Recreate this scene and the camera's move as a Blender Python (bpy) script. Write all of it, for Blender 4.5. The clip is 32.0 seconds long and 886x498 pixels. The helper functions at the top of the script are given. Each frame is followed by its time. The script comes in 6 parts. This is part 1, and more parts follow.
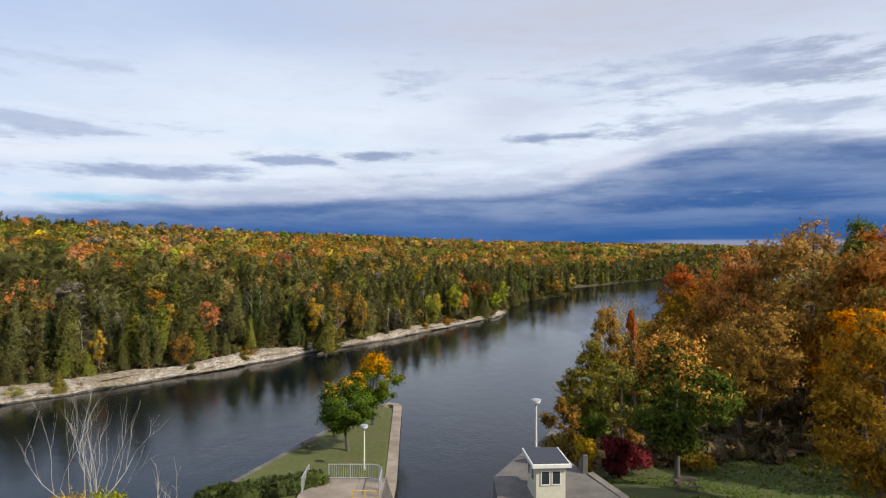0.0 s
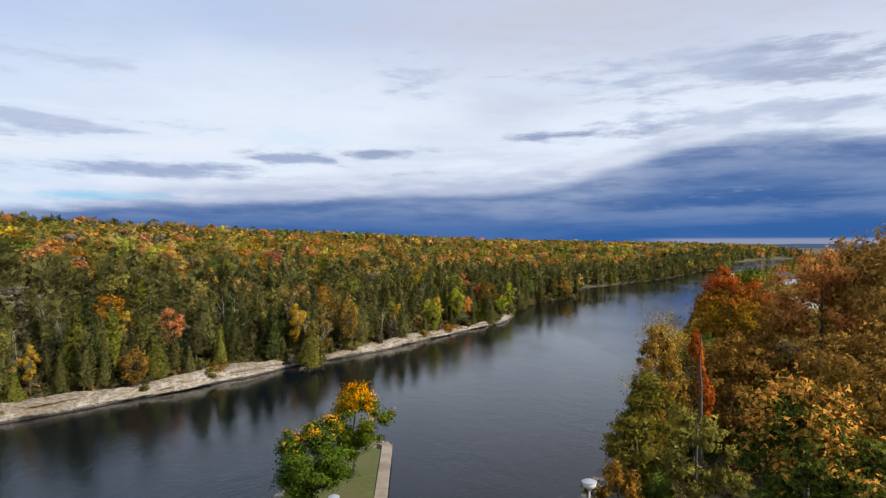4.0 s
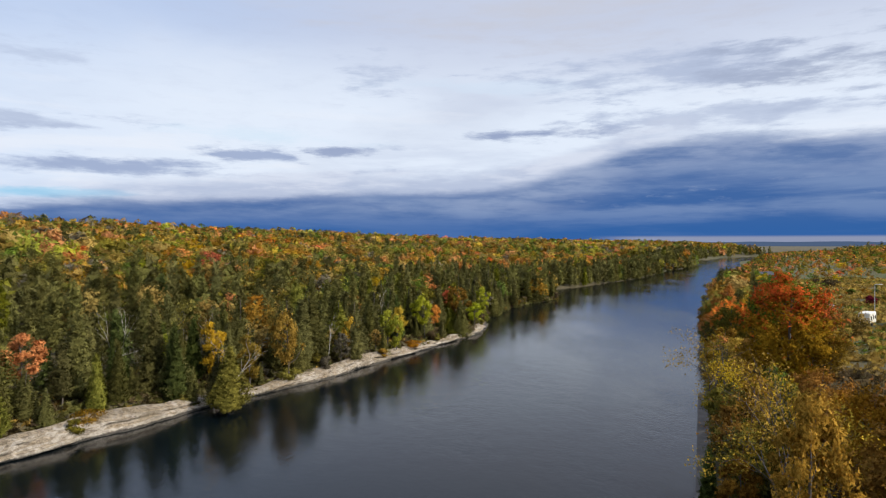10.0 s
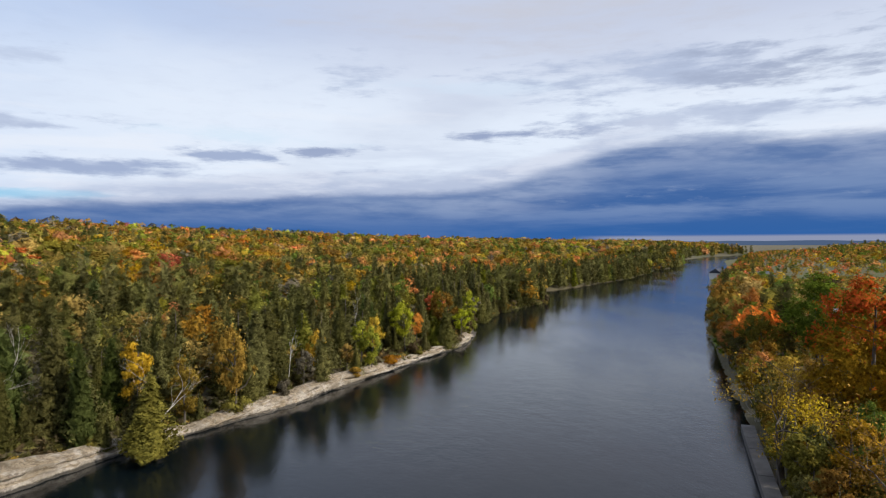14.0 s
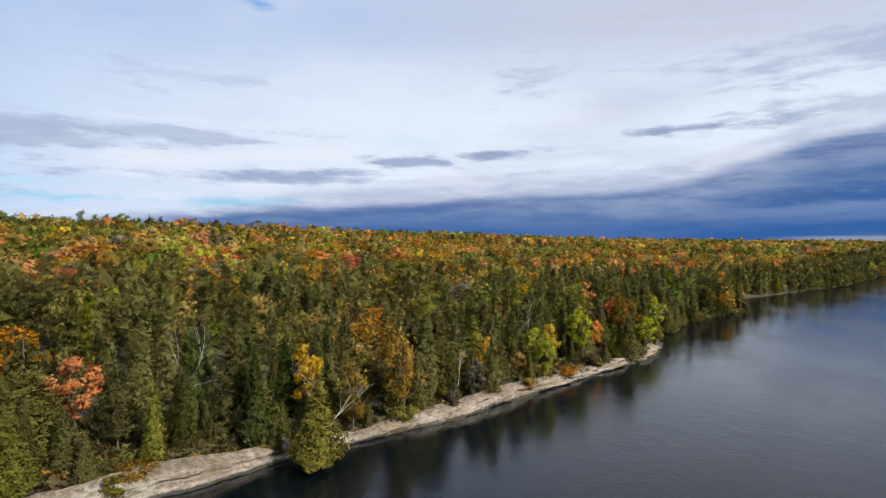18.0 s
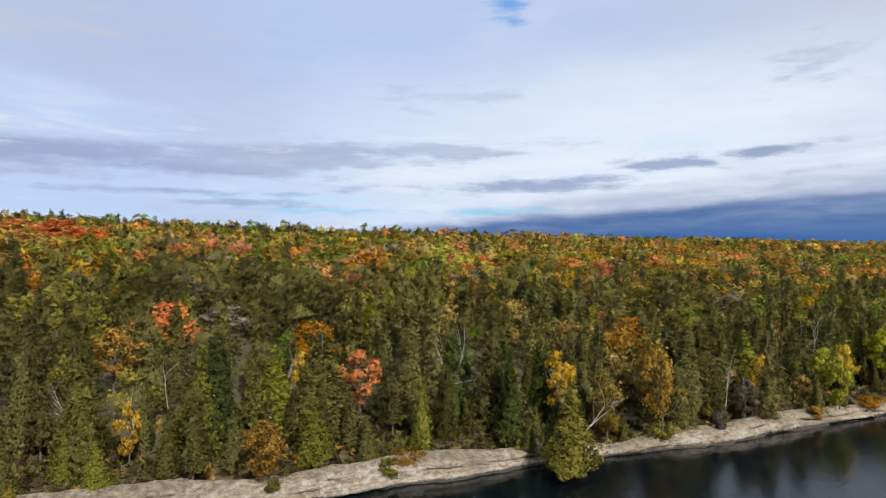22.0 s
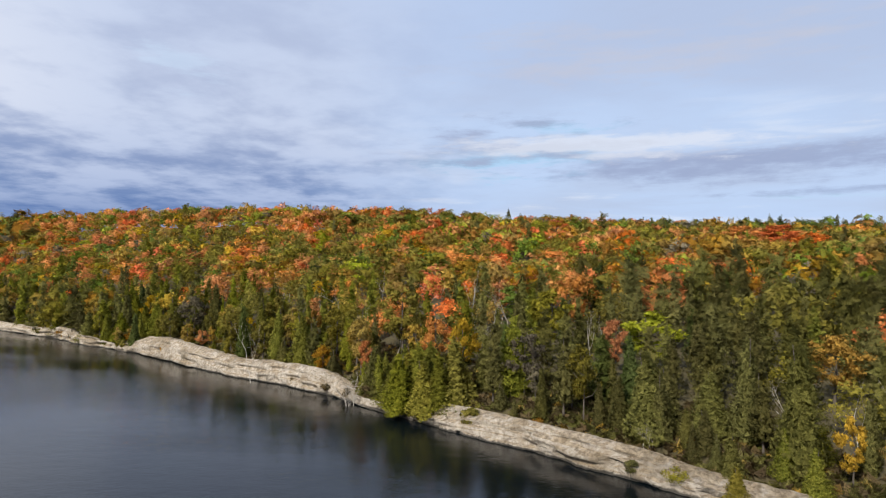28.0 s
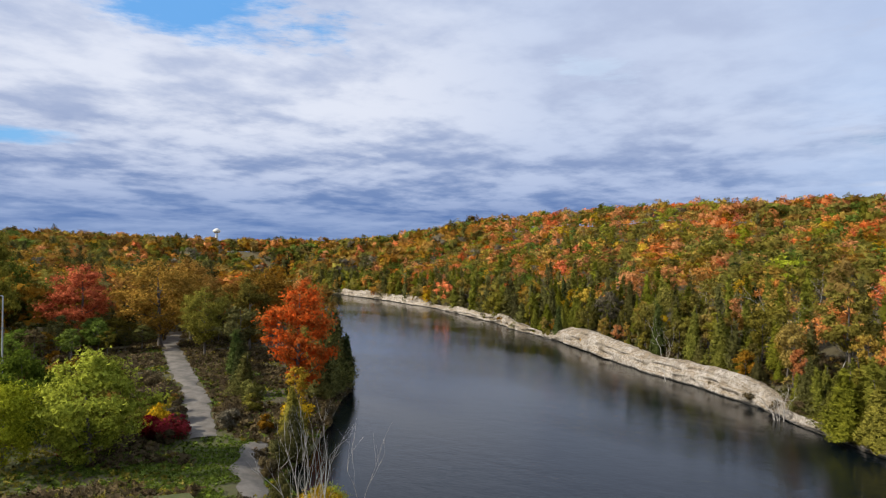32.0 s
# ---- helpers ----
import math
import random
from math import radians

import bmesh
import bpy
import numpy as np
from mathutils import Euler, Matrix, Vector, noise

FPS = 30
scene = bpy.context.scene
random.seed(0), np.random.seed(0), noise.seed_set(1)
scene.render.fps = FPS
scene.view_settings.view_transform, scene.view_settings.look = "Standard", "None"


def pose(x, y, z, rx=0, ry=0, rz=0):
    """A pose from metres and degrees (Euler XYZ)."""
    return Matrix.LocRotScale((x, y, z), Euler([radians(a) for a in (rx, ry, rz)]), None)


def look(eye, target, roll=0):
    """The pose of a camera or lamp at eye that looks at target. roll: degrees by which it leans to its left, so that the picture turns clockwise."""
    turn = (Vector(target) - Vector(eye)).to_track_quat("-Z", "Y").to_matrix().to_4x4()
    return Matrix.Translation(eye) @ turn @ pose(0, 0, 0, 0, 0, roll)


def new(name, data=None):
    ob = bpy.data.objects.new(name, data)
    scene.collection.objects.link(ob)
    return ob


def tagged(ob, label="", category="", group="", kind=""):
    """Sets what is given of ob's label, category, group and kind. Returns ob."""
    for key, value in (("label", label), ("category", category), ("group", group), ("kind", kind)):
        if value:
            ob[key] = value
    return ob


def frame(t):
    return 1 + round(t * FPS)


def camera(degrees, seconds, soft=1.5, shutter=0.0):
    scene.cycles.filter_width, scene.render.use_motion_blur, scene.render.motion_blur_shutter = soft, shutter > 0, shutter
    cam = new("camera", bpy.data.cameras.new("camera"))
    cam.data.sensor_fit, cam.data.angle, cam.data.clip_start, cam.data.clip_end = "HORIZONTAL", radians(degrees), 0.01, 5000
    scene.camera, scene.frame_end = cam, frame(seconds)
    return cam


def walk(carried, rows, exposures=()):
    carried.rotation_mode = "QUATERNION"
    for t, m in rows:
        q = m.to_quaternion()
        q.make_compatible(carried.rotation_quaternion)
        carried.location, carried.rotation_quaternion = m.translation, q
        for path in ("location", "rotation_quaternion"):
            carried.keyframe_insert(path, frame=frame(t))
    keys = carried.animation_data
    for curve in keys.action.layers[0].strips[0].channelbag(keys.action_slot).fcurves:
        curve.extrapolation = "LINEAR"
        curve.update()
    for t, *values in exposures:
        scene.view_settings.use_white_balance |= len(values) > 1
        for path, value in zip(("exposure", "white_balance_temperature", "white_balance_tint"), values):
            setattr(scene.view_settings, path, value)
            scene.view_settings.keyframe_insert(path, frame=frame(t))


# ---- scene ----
cam = camera(71.58, 32.0, soft=1.1)
PATH = [
    (0, (0.00, 0.00, 22.00), (0.000, 10.000, 21.980), 0.11),
    (0.5, (-0.07, 2.12, 21.99), (-0.086, 12.119, 21.964), 0.13),
    (1, (-0.15, 4.24, 21.97), (-0.179, 14.238, 21.947), 0.13),
    (1.5, (-0.24, 6.35, 21.96), (-0.277, 16.347, 21.935), 0.12),
    (2, (-0.27, 8.50, 21.95), (-0.301, 18.505, 21.919), 0.11),
    (2.5, (-0.35, 10.72, 21.93), (-0.359, 20.715, 21.902), 0.15),
    (3, (-0.38, 12.95, 21.91), (-0.388, 22.952, 21.880), 0.17),
    (3.5, (-0.24, 15.07, 21.96), (-0.270, 25.070, 21.920), 0.17),
    (5.5, (-0.01, 23.67, 22.22), (0.086, 33.665, 22.161), 0.17),
    (6, (-0.12, 26.02, 22.23), (-0.031, 36.021, 22.169), 0.19),
    (6.5, (-0.29, 28.31, 22.26), (-0.213, 38.311, 22.193), 0.20),
    (7, (-0.41, 30.53, 22.28), (-0.332, 40.532, 22.216), 0.27),
    (7.5, (-0.53, 32.80, 22.33), (-0.336, 42.799, 22.260), 0.24),
    (8, (-0.58, 35.04, 22.37), (-0.170, 45.031, 22.296), 0.29),
    (8.5, (-0.57, 37.24, 22.38), (-0.122, 47.233, 22.300), 0.27),
    (9, (-0.48, 39.55, 22.39), (-0.033, 49.536, 22.305), 0.20),
    (9.5, (-0.36, 41.84, 22.27), (0.086, 51.832, 22.194), 0.12),
    (10, (-0.34, 44.15, 22.17), (0.264, 54.135, 22.092), 0.11),
    (10.5, (-0.28, 46.52, 22.11), (0.661, 56.470, 22.042), 0.08),
    (11, (-0.23, 48.81, 22.06), (0.755, 58.757, 22.000), 0.00),
    (11.5, (-0.11, 51.08, 21.97), (0.876, 61.031, 21.906), -0.04),
    (12, (0.06, 53.24, 21.91), (1.044, 63.193, 21.846), -0.11),
    (12.5, (0.29, 55.27, 21.90), (1.263, 65.221, 21.832), -0.14),
    (13, (0.46, 57.23, 21.97), (1.429, 67.188, 21.908), -0.17),
    (13.5, (0.58, 59.28, 21.98), (1.540, 69.236, 21.912), -0.16),
    (15.5, (0.57, 67.99, 21.82), (0.905, 77.981, 21.755), -0.12),
    (16, (0.31, 68.95, 21.77), (0.377, 78.953, 21.709), -0.08),
    (16.5, (-0.01, 69.35, 21.89), (-0.178, 79.345, 21.815), -0.04),
    (17, (-0.01, 69.35, 21.89), (-0.471, 79.335, 21.833), -0.13),
    (17.5, (-0.01, 69.35, 21.89), (-0.983, 79.298, 21.843), -0.19),
    (18, (-0.01, 69.35, 21.89), (-1.879, 79.169, 21.852), -0.21),
    (18.5, (-0.01, 69.35, 21.89), (-2.575, 79.011, 21.857), -0.21),
    (19, (-0.01, 69.35, 21.89), (-2.711, 78.973, 21.858), -0.20),
    (19.5, (-0.01, 69.35, 21.89), (-2.995, 78.889, 21.869), -0.23),
    (20, (-0.01, 69.35, 21.89), (-3.475, 78.725, 21.882), -0.26),
    (20.5, (-0.01, 69.35, 21.89), (-4.013, 78.508, 21.914), -0.33),
    (21, (-0.01, 69.35, 21.89), (-4.537, 78.260, 21.944), -0.41),
    (21.5, (-0.01, 69.35, 21.89), (-5.055, 77.978, 21.966), -0.42),
    (22, (-0.01, 69.35, 21.89), (-5.597, 77.636, 21.991), -0.31),
    (22.5, (-0.01, 69.35, 21.89), (-6.277, 77.134, 22.015), -0.27),
    (23, (-0.01, 69.35, 21.89), (-6.944, 76.546, 22.039), -0.24),
    (23.5, (-0.01, 69.35, 21.89), (-7.549, 75.908, 22.062), -0.16),
    (24, (-0.01, 69.35, 21.89), (-8.097, 75.219, 22.079), -0.04),
    (24.5, (-0.01, 69.35, 21.89), (-8.580, 74.487, 22.085), -0.01),
    (25, (-0.01, 69.35, 21.89), (-8.999, 73.713, 22.089), 0.01),
    (25.5, (-0.01, 69.35, 21.89), (-9.349, 72.903, 22.097), 0.01),
    (27.5, (-0.01, 69.35, 21.89), (-10.003, 69.436, 22.093), -0.05),
    (28, (-0.01, 69.35, 21.89), (-9.971, 68.552, 22.092), -0.01),
    (28.5, (-0.01, 69.35, 21.89), (-9.863, 67.676, 22.084), 0.01),
    (29, (-0.01, 69.35, 21.89), (-9.676, 66.811, 22.080), -0.01),
    (29.5, (-0.01, 69.35, 21.89), (-9.413, 65.962, 22.073), -0.06),
    (30, (-0.01, 69.35, 21.89), (-9.076, 65.142, 22.064), -0.04),
    (30.5, (-0.01, 69.35, 21.89), (-8.665, 64.348, 22.055), -0.04),
    (31, (-0.01, 69.35, 21.89), (-8.185, 63.597, 22.050), 0.01),
    (31.5, (-0.01, 69.35, 21.89), (-7.683, 62.941, 22.041), 0.10),
    (32, (-0.01, 69.35, 21.89), (-7.467, 62.691, 22.038), 0.08),
]
walk(cam, [(t, look(eye, target, roll)) for t, eye, target, roll in PATH])

# ---------------------------------------------------------------- world, sun
SUN_AZ, SUN_EL = 118.0, 38.0          # clockwise from +y, degrees
sun_dir = Vector((math.sin(radians(SUN_AZ)) * math.cos(radians(SUN_EL)),
                  math.cos(radians(SUN_AZ)) * math.cos(radians(SUN_EL)), math.sin(radians(SUN_EL))))
lamp = bpy.data.lights.new("sun", "SUN")
lamp.energy, lamp.angle, lamp.color = 5.0, radians(0.6), (1.0, 0.93, 0.82)
new("sun", lamp).matrix_world = look(sun_dir * 500, (0, 0, 0))


class Nodes:
    """A small helper that adds nodes and wires them."""

    def __init__(self, tree):
        self.t = tree
        tree.nodes.clear()

    def add(self, kind, **props):
        n = self.t.nodes.new(kind)
        ins = props.pop("ins", {})
        for k, v in props.items():
            setattr(n, k, v)
        for k, v in ins.items():
            self.put(n.inputs[k], v)
        return n

    def put(self, sock, v):
        if isinstance(v, bpy.types.NodeSocket):
            self.t.links.new(v, sock)
        elif isinstance(v, bpy.types.Node):
            self.t.links.new(v.outputs[0], sock)
        else:
            if hasattr(sock.default_value, "__len__") and hasattr(v, "__len__") and len(v) == 3 and len(sock.default_value) == 4:
                v = (*v, 1.0)
            sock.default_value = v

    def math(self, op, a, b=0.0, clamp=False):
        n = self.add("ShaderNodeMath", operation=op, use_clamp=clamp)
        self.put(n.inputs[0], a)
        self.put(n.inputs[1], b)
        return n.outputs[0]

    def mix(self, f, a, b, mode="MIX"):
        n = self.add("ShaderNodeMix", data_type="RGBA", blend_type=mode)
        self.put(n.inputs[0], f)
        self.put(n.inputs[6], a)
        self.put(n.inputs[7], b)
        return n.outputs[2]

    def ramp(self, v, lo, hi, a=0.0, b=1.0, smooth=True):
        n = self.add("ShaderNodeMapRange", interpolation_type="SMOOTHSTEP" if smooth else "LINEAR", clamp=True)
        for k, x in enumerate((v, lo, hi, a, b)):
            self.put(n.inputs[k], x)
        return n.outputs[0]

    def noise(self, vec, scale, detail=4.0, rough=0.5, dist=0.0):
        n = self.add("ShaderNodeTexNoise", ins={"Scale": scale, "Detail": detail, "Roughness": rough, "Distortion": dist})
        if vec is not None:
            self.put(n.inputs["Vector"], vec)
        return n.outputs["Fac"]


def build_world():
    w = bpy.data.worlds.new("sky")
    w.use_nodes = True
    scene.world = w
    g = Nodes(w.node_tree)
    co = g.add("ShaderNodeTexCoord").outputs["Generated"]
    sep = g.add("ShaderNodeSeparateXYZ", ins={0: co})
    x, y, z = sep.outputs
    flat = g.math("SQRT", g.math("ADD", g.math("MULTIPLY", x, x), g.math("MULTIPLY", y, y)))
    el = g.math("DIVIDE", z, g.math("MAXIMUM", flat, 0.02))            # tangent of the elevation
    az = g.math("ARCTAN2", g.math("MULTIPLY", x, -1.0), y)             # radians to the left of +y
    up = g.math("MAXIMUM", el, 0.0)

    def veil(ka, ke, z0, scale, detail=7.0, rough=0.55, dist=0.0):
        """Noise over bearing and height, ka by ke."""
        v = g.add("ShaderNodeCombineXYZ", ins={0: g.math("MULTIPLY", az, ka), 1: g.math("MULTIPLY", el, ke), 2: z0}).outputs[0]
        return g.noise(v, scale, detail, rough, dist)

    def layer(lift, scale, detail, rough, dist=0.0):
        """Noise on a flat cloud layer seen in perspective."""
        q = g.math("ADD", up, lift)
        v = g.add("ShaderNodeCombineXYZ", ins={0: g.math("DIVIDE", x, q), 1: g.math("DIVIDE", y, q), 2: 0.0}).outputs[0]
        return g.noise(v, scale, detail, rough, dist)

    n_big = layer(0.10, 0.42, 5.0, 0.50, 0.25)
    n_rol = layer(0.13, 1.55, 7.0, 0.52, 0.3)
    n_det = layer(0.13, 5.5, 5.0, 0.55)
    n_str = veil(2.2, 17.0, 3.7, 1.5, 7.0, 0.55, 0.2)
    n_puf = veil(5.0, 26.0, 9.1, 1.5, 8.0, 0.57)
    n_fin = veil(17.0, 60.0, 1.7, 1.3, 6.0, 0.62)
    sky = g.add("ShaderNodeTexSky", sky_type="NISHITA", sun_disc=False, sun_elevation=radians(SUN_EL),
                sun_rotation=radians(SUN_AZ), altitude=150.0, air_density=1.2, dust_density=0.6, ozone_density=2.0)
    clear = g.mix(1.0, sky.outputs[0], (0.10, 0.10, 0.10), "MULTIPLY")
    clear = g.mix(0.65, clear, (0.16, 0.46, 0.88))
    # a bright overcast: whitest low down the river, lavender above and to the west
    west = g.ramp(az, 0.25, 1.1)
    pale = g.mix(west, (0.77, 0.85, 0.975), (0.53, 0.67, 0.92))
    high = g.mix(g.ramp(az, -0.1, 0.5), (0.57, 0.63, 0.79), (0.48, 0.60, 0.845))
    col = g.mix(g.ramp(g.math("ADD", el, g.math("MULTIPLY", g.math("SUBTRACT", n_big, 0.5), 0.25)), 0.20, 0.36), pale, high)
    # soft mottling of the deck, thin places and grey bellies
    col = g.mix(g.ramp(n_big, 0.36, 0.22, 0.0, 0.25), col, clear)
    col = g.mix(g.ramp(n_fin, 0.46, 0.72, 0.0, 0.09), col, (0.45, 0.50, 0.66))
    col = g.mix(g.ramp(n_big, 0.50, 0.66, 0.0, 0.34), col, (0.45, 0.50, 0.65))
    col = g.mix(g.ramp(n_big, 0.45, 0.30, 0.0, 0.50), col, (0.84, 0.875, 0.96))
    low_ = g.ramp(el, 0.30, 0.10)
    col = g.mix(g.math("MULTIPLY", g.ramp(n_str, 0.52, 0.66, 0.0, 0.30), low_), col, (0.45, 0.52, 0.70))
    col = g.mix(g.math("MULTIPLY", g.ramp(n_str, 0.46, 0.32, 0.0, 0.55), low_), col, (0.86, 0.895, 0.97))

    def cloud(col, a0, e0, wa, we, tone, amount, rag=1.0, grain=None, soft=1.0):
        """A ragged bank at bearing a0 and height e0, wa by we wide, flatter below than above."""
        da = g.math("DIVIDE", g.math("SUBTRACT", az, a0), wa)
        de = g.math("DIVIDE", g.math("SUBTRACT", el, e0), we)
        q = g.math("ADD", g.math("MULTIPLY", da, da), g.math("MULTIPLY", de, de))
        grit = g.math("ADD", g.math("MULTIPLY", g.math("SUBTRACT", grain or n_str, 0.5), rag * 6.0), g.math("MULTIPLY", g.math("SUBTRACT", n_fin, 0.5), rag * 2.4))
        q = g.math("SUBTRACT", g.math("ADD", 1.05, grit), g.math("MULTIPLY", g.math("SQRT", q), 0.80))
        return g.mix(g.ramp(q, 0.0, soft, 0.0, amount), col, tone)

    grey, mid = (0.33, 0.41, 0.61), (0.45, 0.525, 0.70)
    # a strip of open sky low in the north-west, and thin places overhead
    col = cloud(col, 0.52, 0.071, 0.30, 0.008, (0.26, 0.66, 0.92), 0.85, 0.6)
    col = cloud(col, 0.80, 0.090, 0.25, 0.006, (0.50, 0.78, 0.94), 0.6, 0.9)
    col = cloud(col, 0.485, 0.405, 0.035, 0.03, (0.16, 0.38, 0.80), 0.9, 0.5, n_puf)
    col = cloud(col, 0.81, 0.345, 0.16, 0.05, (0.42, 0.59, 0.88), 0.55, 0.7, n_puf, 1.6)
    col = cloud(col, 1.54, 0.165, 0.10, 0.020, (0.40, 0.68, 0.93), 0.75, 0.9, n_puf)
    col = cloud(col, 1.47, 0.210, 0.07, 0.008, (0.40, 0.68, 0.93), 0.6, 0.9, n_puf)
    col = cloud(col, 0.24, 0.168, 0.14, 0.012, (0.66, 0.81, 0.95), 0.6, 0.7)
    col = cloud(col, -0.14, 0.255, 0.15, 0.012, (0.66, 0.78, 0.93), 0.5, 0.7)
    # grey streaks and puffs over the north
    col = cloud(col, 0.58, 0.172, 0.16, 0.012, mid, 0.8, 0.8)
    col = cloud(col, 0.60, 0.135, 0.13, 0.012, grey, 0.85, 0.8)
    col = cloud(col, 0.44, 0.110, 0.24, 0.016, grey, 0.9, 0.7)
    col = cloud(col, 0.33, 0.146, 0.12, 0.010, mid, 0.6, 0.9)
    col = cloud(col, 0.222, 0.140, 0.065, 0.010, grey, 0.9, 0.75, n_puf)
    col = cloud(col, 0.118, 0.146, 0.055, 0.010, (0.30, 0.37, 0.56), 0.9, 0.75, n_puf)
    col = cloud(col, -0.033, 0.157, 0.06, 0.008, mid, 0.7, 0.9, n_puf)
    col = cloud(col, -0.225, 0.178, 0.115, 0.013, (0.30, 0.37, 0.56), 0.95, 0.6, n_puf)
    col = cloud(col, 0.045, 0.270, 0.060, 0.024, mid, 0.75, 0.7, n_puf, 1.2)
    col = cloud(col, 0.555, 0.262, 0.12, 0.016, mid, 0.5, 0.8, n_puf, 1.2)
    col = cloud(col, -0.42, 0.262, 0.22, 0.032, mid, 0.90, 0.6, n_puf, 1.1)
    col = cloud(col, -0.68, 0.250, 0.16, 0.045, (0.37, 0.43, 0.58), 0.85, 0.7, n_puf, 1.1)
    col = cloud(col, -0.52, 0.195, 0.20, 0.024, mid, 0.75, 0.8, n_puf, 1.2)
    col = cloud(col, -0.24, 0.375, 0.34, 0.055, (0.58, 0.60, 0.69), 0.8, 0.6, n_str, 1.5)
    # streaks over the west
    col = cloud(col, 1.10, 0.146, 0.34, 0.026, (0.34, 0.41, 0.61), 0.9, 0.7, n_str, 1.2)
    col = cloud(col, 0.78, 0.150, 0.22, 0.012, mid, 0.75, 0.8)
    col = cloud(col, 1.00, 0.098, 0.15, 0.006, grey, 0.7, 0.8)
    col = cloud(col, 0.90, 0.084, 0.10, 0.005, grey, 0.7, 0.8)
    col = cloud(col, 1.56, 0.190, 0.15, 0.030, (0.36, 0.42, 0.60), 0.85, 0.7, n_puf, 1.2)
    col = cloud(col, 1.30, 0.185, 0.26, 0.016, (0.78, 0.82, 0.92), 0.7, 0.8)
    col = cloud(col, 1.30, 0.330, 0.30, 0.035, (0.56, 0.585, 0.70), 0.7, 0.7, n_str, 1.4)
    # the heavier rolling deck upstream
    body = g.math("ADD", g.math("MULTIPLY", n_rol, 0.66), g.math("MULTIPLY", n_det, 0.34))
    lit = g.mix(g.ramp(el, 0.05, 0.24), (0.40, 0.49, 0.72), g.mix(g.ramp(az, 2.05, 2.45), (0.58, 0.66, 0.845), (0.77, 0.81, 0.925)))
    dim = g.mix(g.ramp(el, 0.05, 0.30), (0.12, 0.21, 0.45), (0.46, 0.53, 0.72))
    rolls = g.mix(g.ramp(body, 0.36, 0.60), dim, lit)
    col = g.mix(g.math("MULTIPLY", g.ramp(az, 1.50, 1.95), g.ramp(el, 0.46, 0.26, 0.75, 0.95)), col, rolls)
    col = cloud(col, 2.66, 0.385, 0.20, 0.05, (0.13, 0.40, 0.84), 0.95, 0.6, n_rol)
    col = cloud(col, 2.50, 0.365, 0.06, 0.05, (0.15, 0.42, 0.84), 0.9, 0.7, n_rol)
    col = cloud(col, 2.92, 0.165, 0.07, 0.012, (0.18, 0.48, 0.86), 0.9, 0.5, n_rol)
    col = cloud(col, 2.06, 0.300, 0.05, 0.030, (0.60, 0.74, 0.93), 0.5, 0.7, n_puf)
    low = g.math("MULTIPLY", g.ramp(el, 0.13, 0.025, 0.0, 0.75), g.ramp(az, 1.80, 2.2))
    col = g.mix(low, col, g.mix(g.ramp(n_str, 0.42, 0.60), (0.085, 0.18, 0.43), (0.26, 0.36, 0.60)))
    # the storm bank far down the river, its top edge a paler roll that rises to the right
    curve = g.add("ShaderNodeFloatCurve")
    pts = curve.mapping.curves[0].points
    for px_, py_ in ((0.0, 0.150), (0.12, 0.152), (0.22, 0.160), (0.285, 0.150), (0.335, 0.120), (0.385, 0.096), (0.45, 0.086), (0.50, 0.083), (0.60, 0.078), (0.70, 0.068), (0.85, 0.050)):
        pts.new(px_, py_)
    pts[-1].location = (1.0, 0.02)
    pts[0].location = (0.0, 0.150)
    curve.mapping.update()
    g.put(curve.inputs["Value"], g.ramp(az, -0.85, 0.85, 0.0, 1.0, False))
    rise = g.math("ADD", curve.outputs[0], g.math("MULTIPLY", g.math("SUBTRACT", n_str, 0.5), 0.030))
    rise = g.math("ADD", rise, g.math("MULTIPLY", g.math("SUBTRACT", n_puf, 0.5), 0.034))
    rise = g.math("ADD", rise, g.math("MULTIPLY", g.math("SUBTRACT", n_fin, 0.5), 0.012))
    edge = g.math("SUBTRACT", rise, el)
    reach = g.ramp(az, 0.90, 0.50)
    rim = g.math("MULTIPLY", g.ramp(edge, -0.042, -0.018), g.math("MULTIPLY", g.ramp(az, 0.70, 0.3), g.ramp(az, -0.55, -0.30)))
    col = g.mix(g.math("MULTIPLY", rim, 0.80), col, g.mix(g.ramp(n_puf, 0.40, 0.62), (0.42, 0.49, 0.67), (0.66, 0.71, 0.84)))
    wall = g.math("MULTIPLY", g.ramp(edge, -0.012, 0.010), reach)
    deep = g.mix(g.ramp(n_str, 0.42, 0.62), (0.052, 0.135, 0.36), (0.165, 0.255, 0.47))
    crest = g.mix(g.ramp(n_puf, 0.34, 0.66), (0.125, 0.205, 0.41), (0.38, 0.455, 0.63))
    deep = g.mix(g.math("MULTIPLY", g.ramp(edge, 0.085, 0.0), g.ramp(az, 0.15, -0.3, 0.35, 0.85)), deep, crest)
    deep = g.mix(g.math("MULTIPLY", g.ramp(n_fin, 0.56, 0.74, 0.0, 0.35), g.ramp(el, 0.03, 0.06)), deep, (0.26, 0.34, 0.53))
    deep = g.mix(g.ramp(el, 0.060, 0.020, 0.0, 0.70), deep, (0.026, 0.118, 0.37))
    col = g.mix(wall, col, deep)
    # a pale strip under it and the blue line of far hills
    strip = g.math("MULTIPLY", g.ramp(el, 0.0150, 0.0100), g.ramp(az, -0.28, -0.38))
    col = g.mix(g.math("MULTIPLY", strip, 0.75), col, (0.34, 0.36, 0.46))
    hills = g.math("MULTIPLY", g.ramp(g.math("ADD", el, g.math("MULTIPLY", veil(9.0, 0.0, 4.0, 1.0, 3.0), 0.006)), 0.0078, 0.0070), g.ramp(az, -0.28, -0.38))
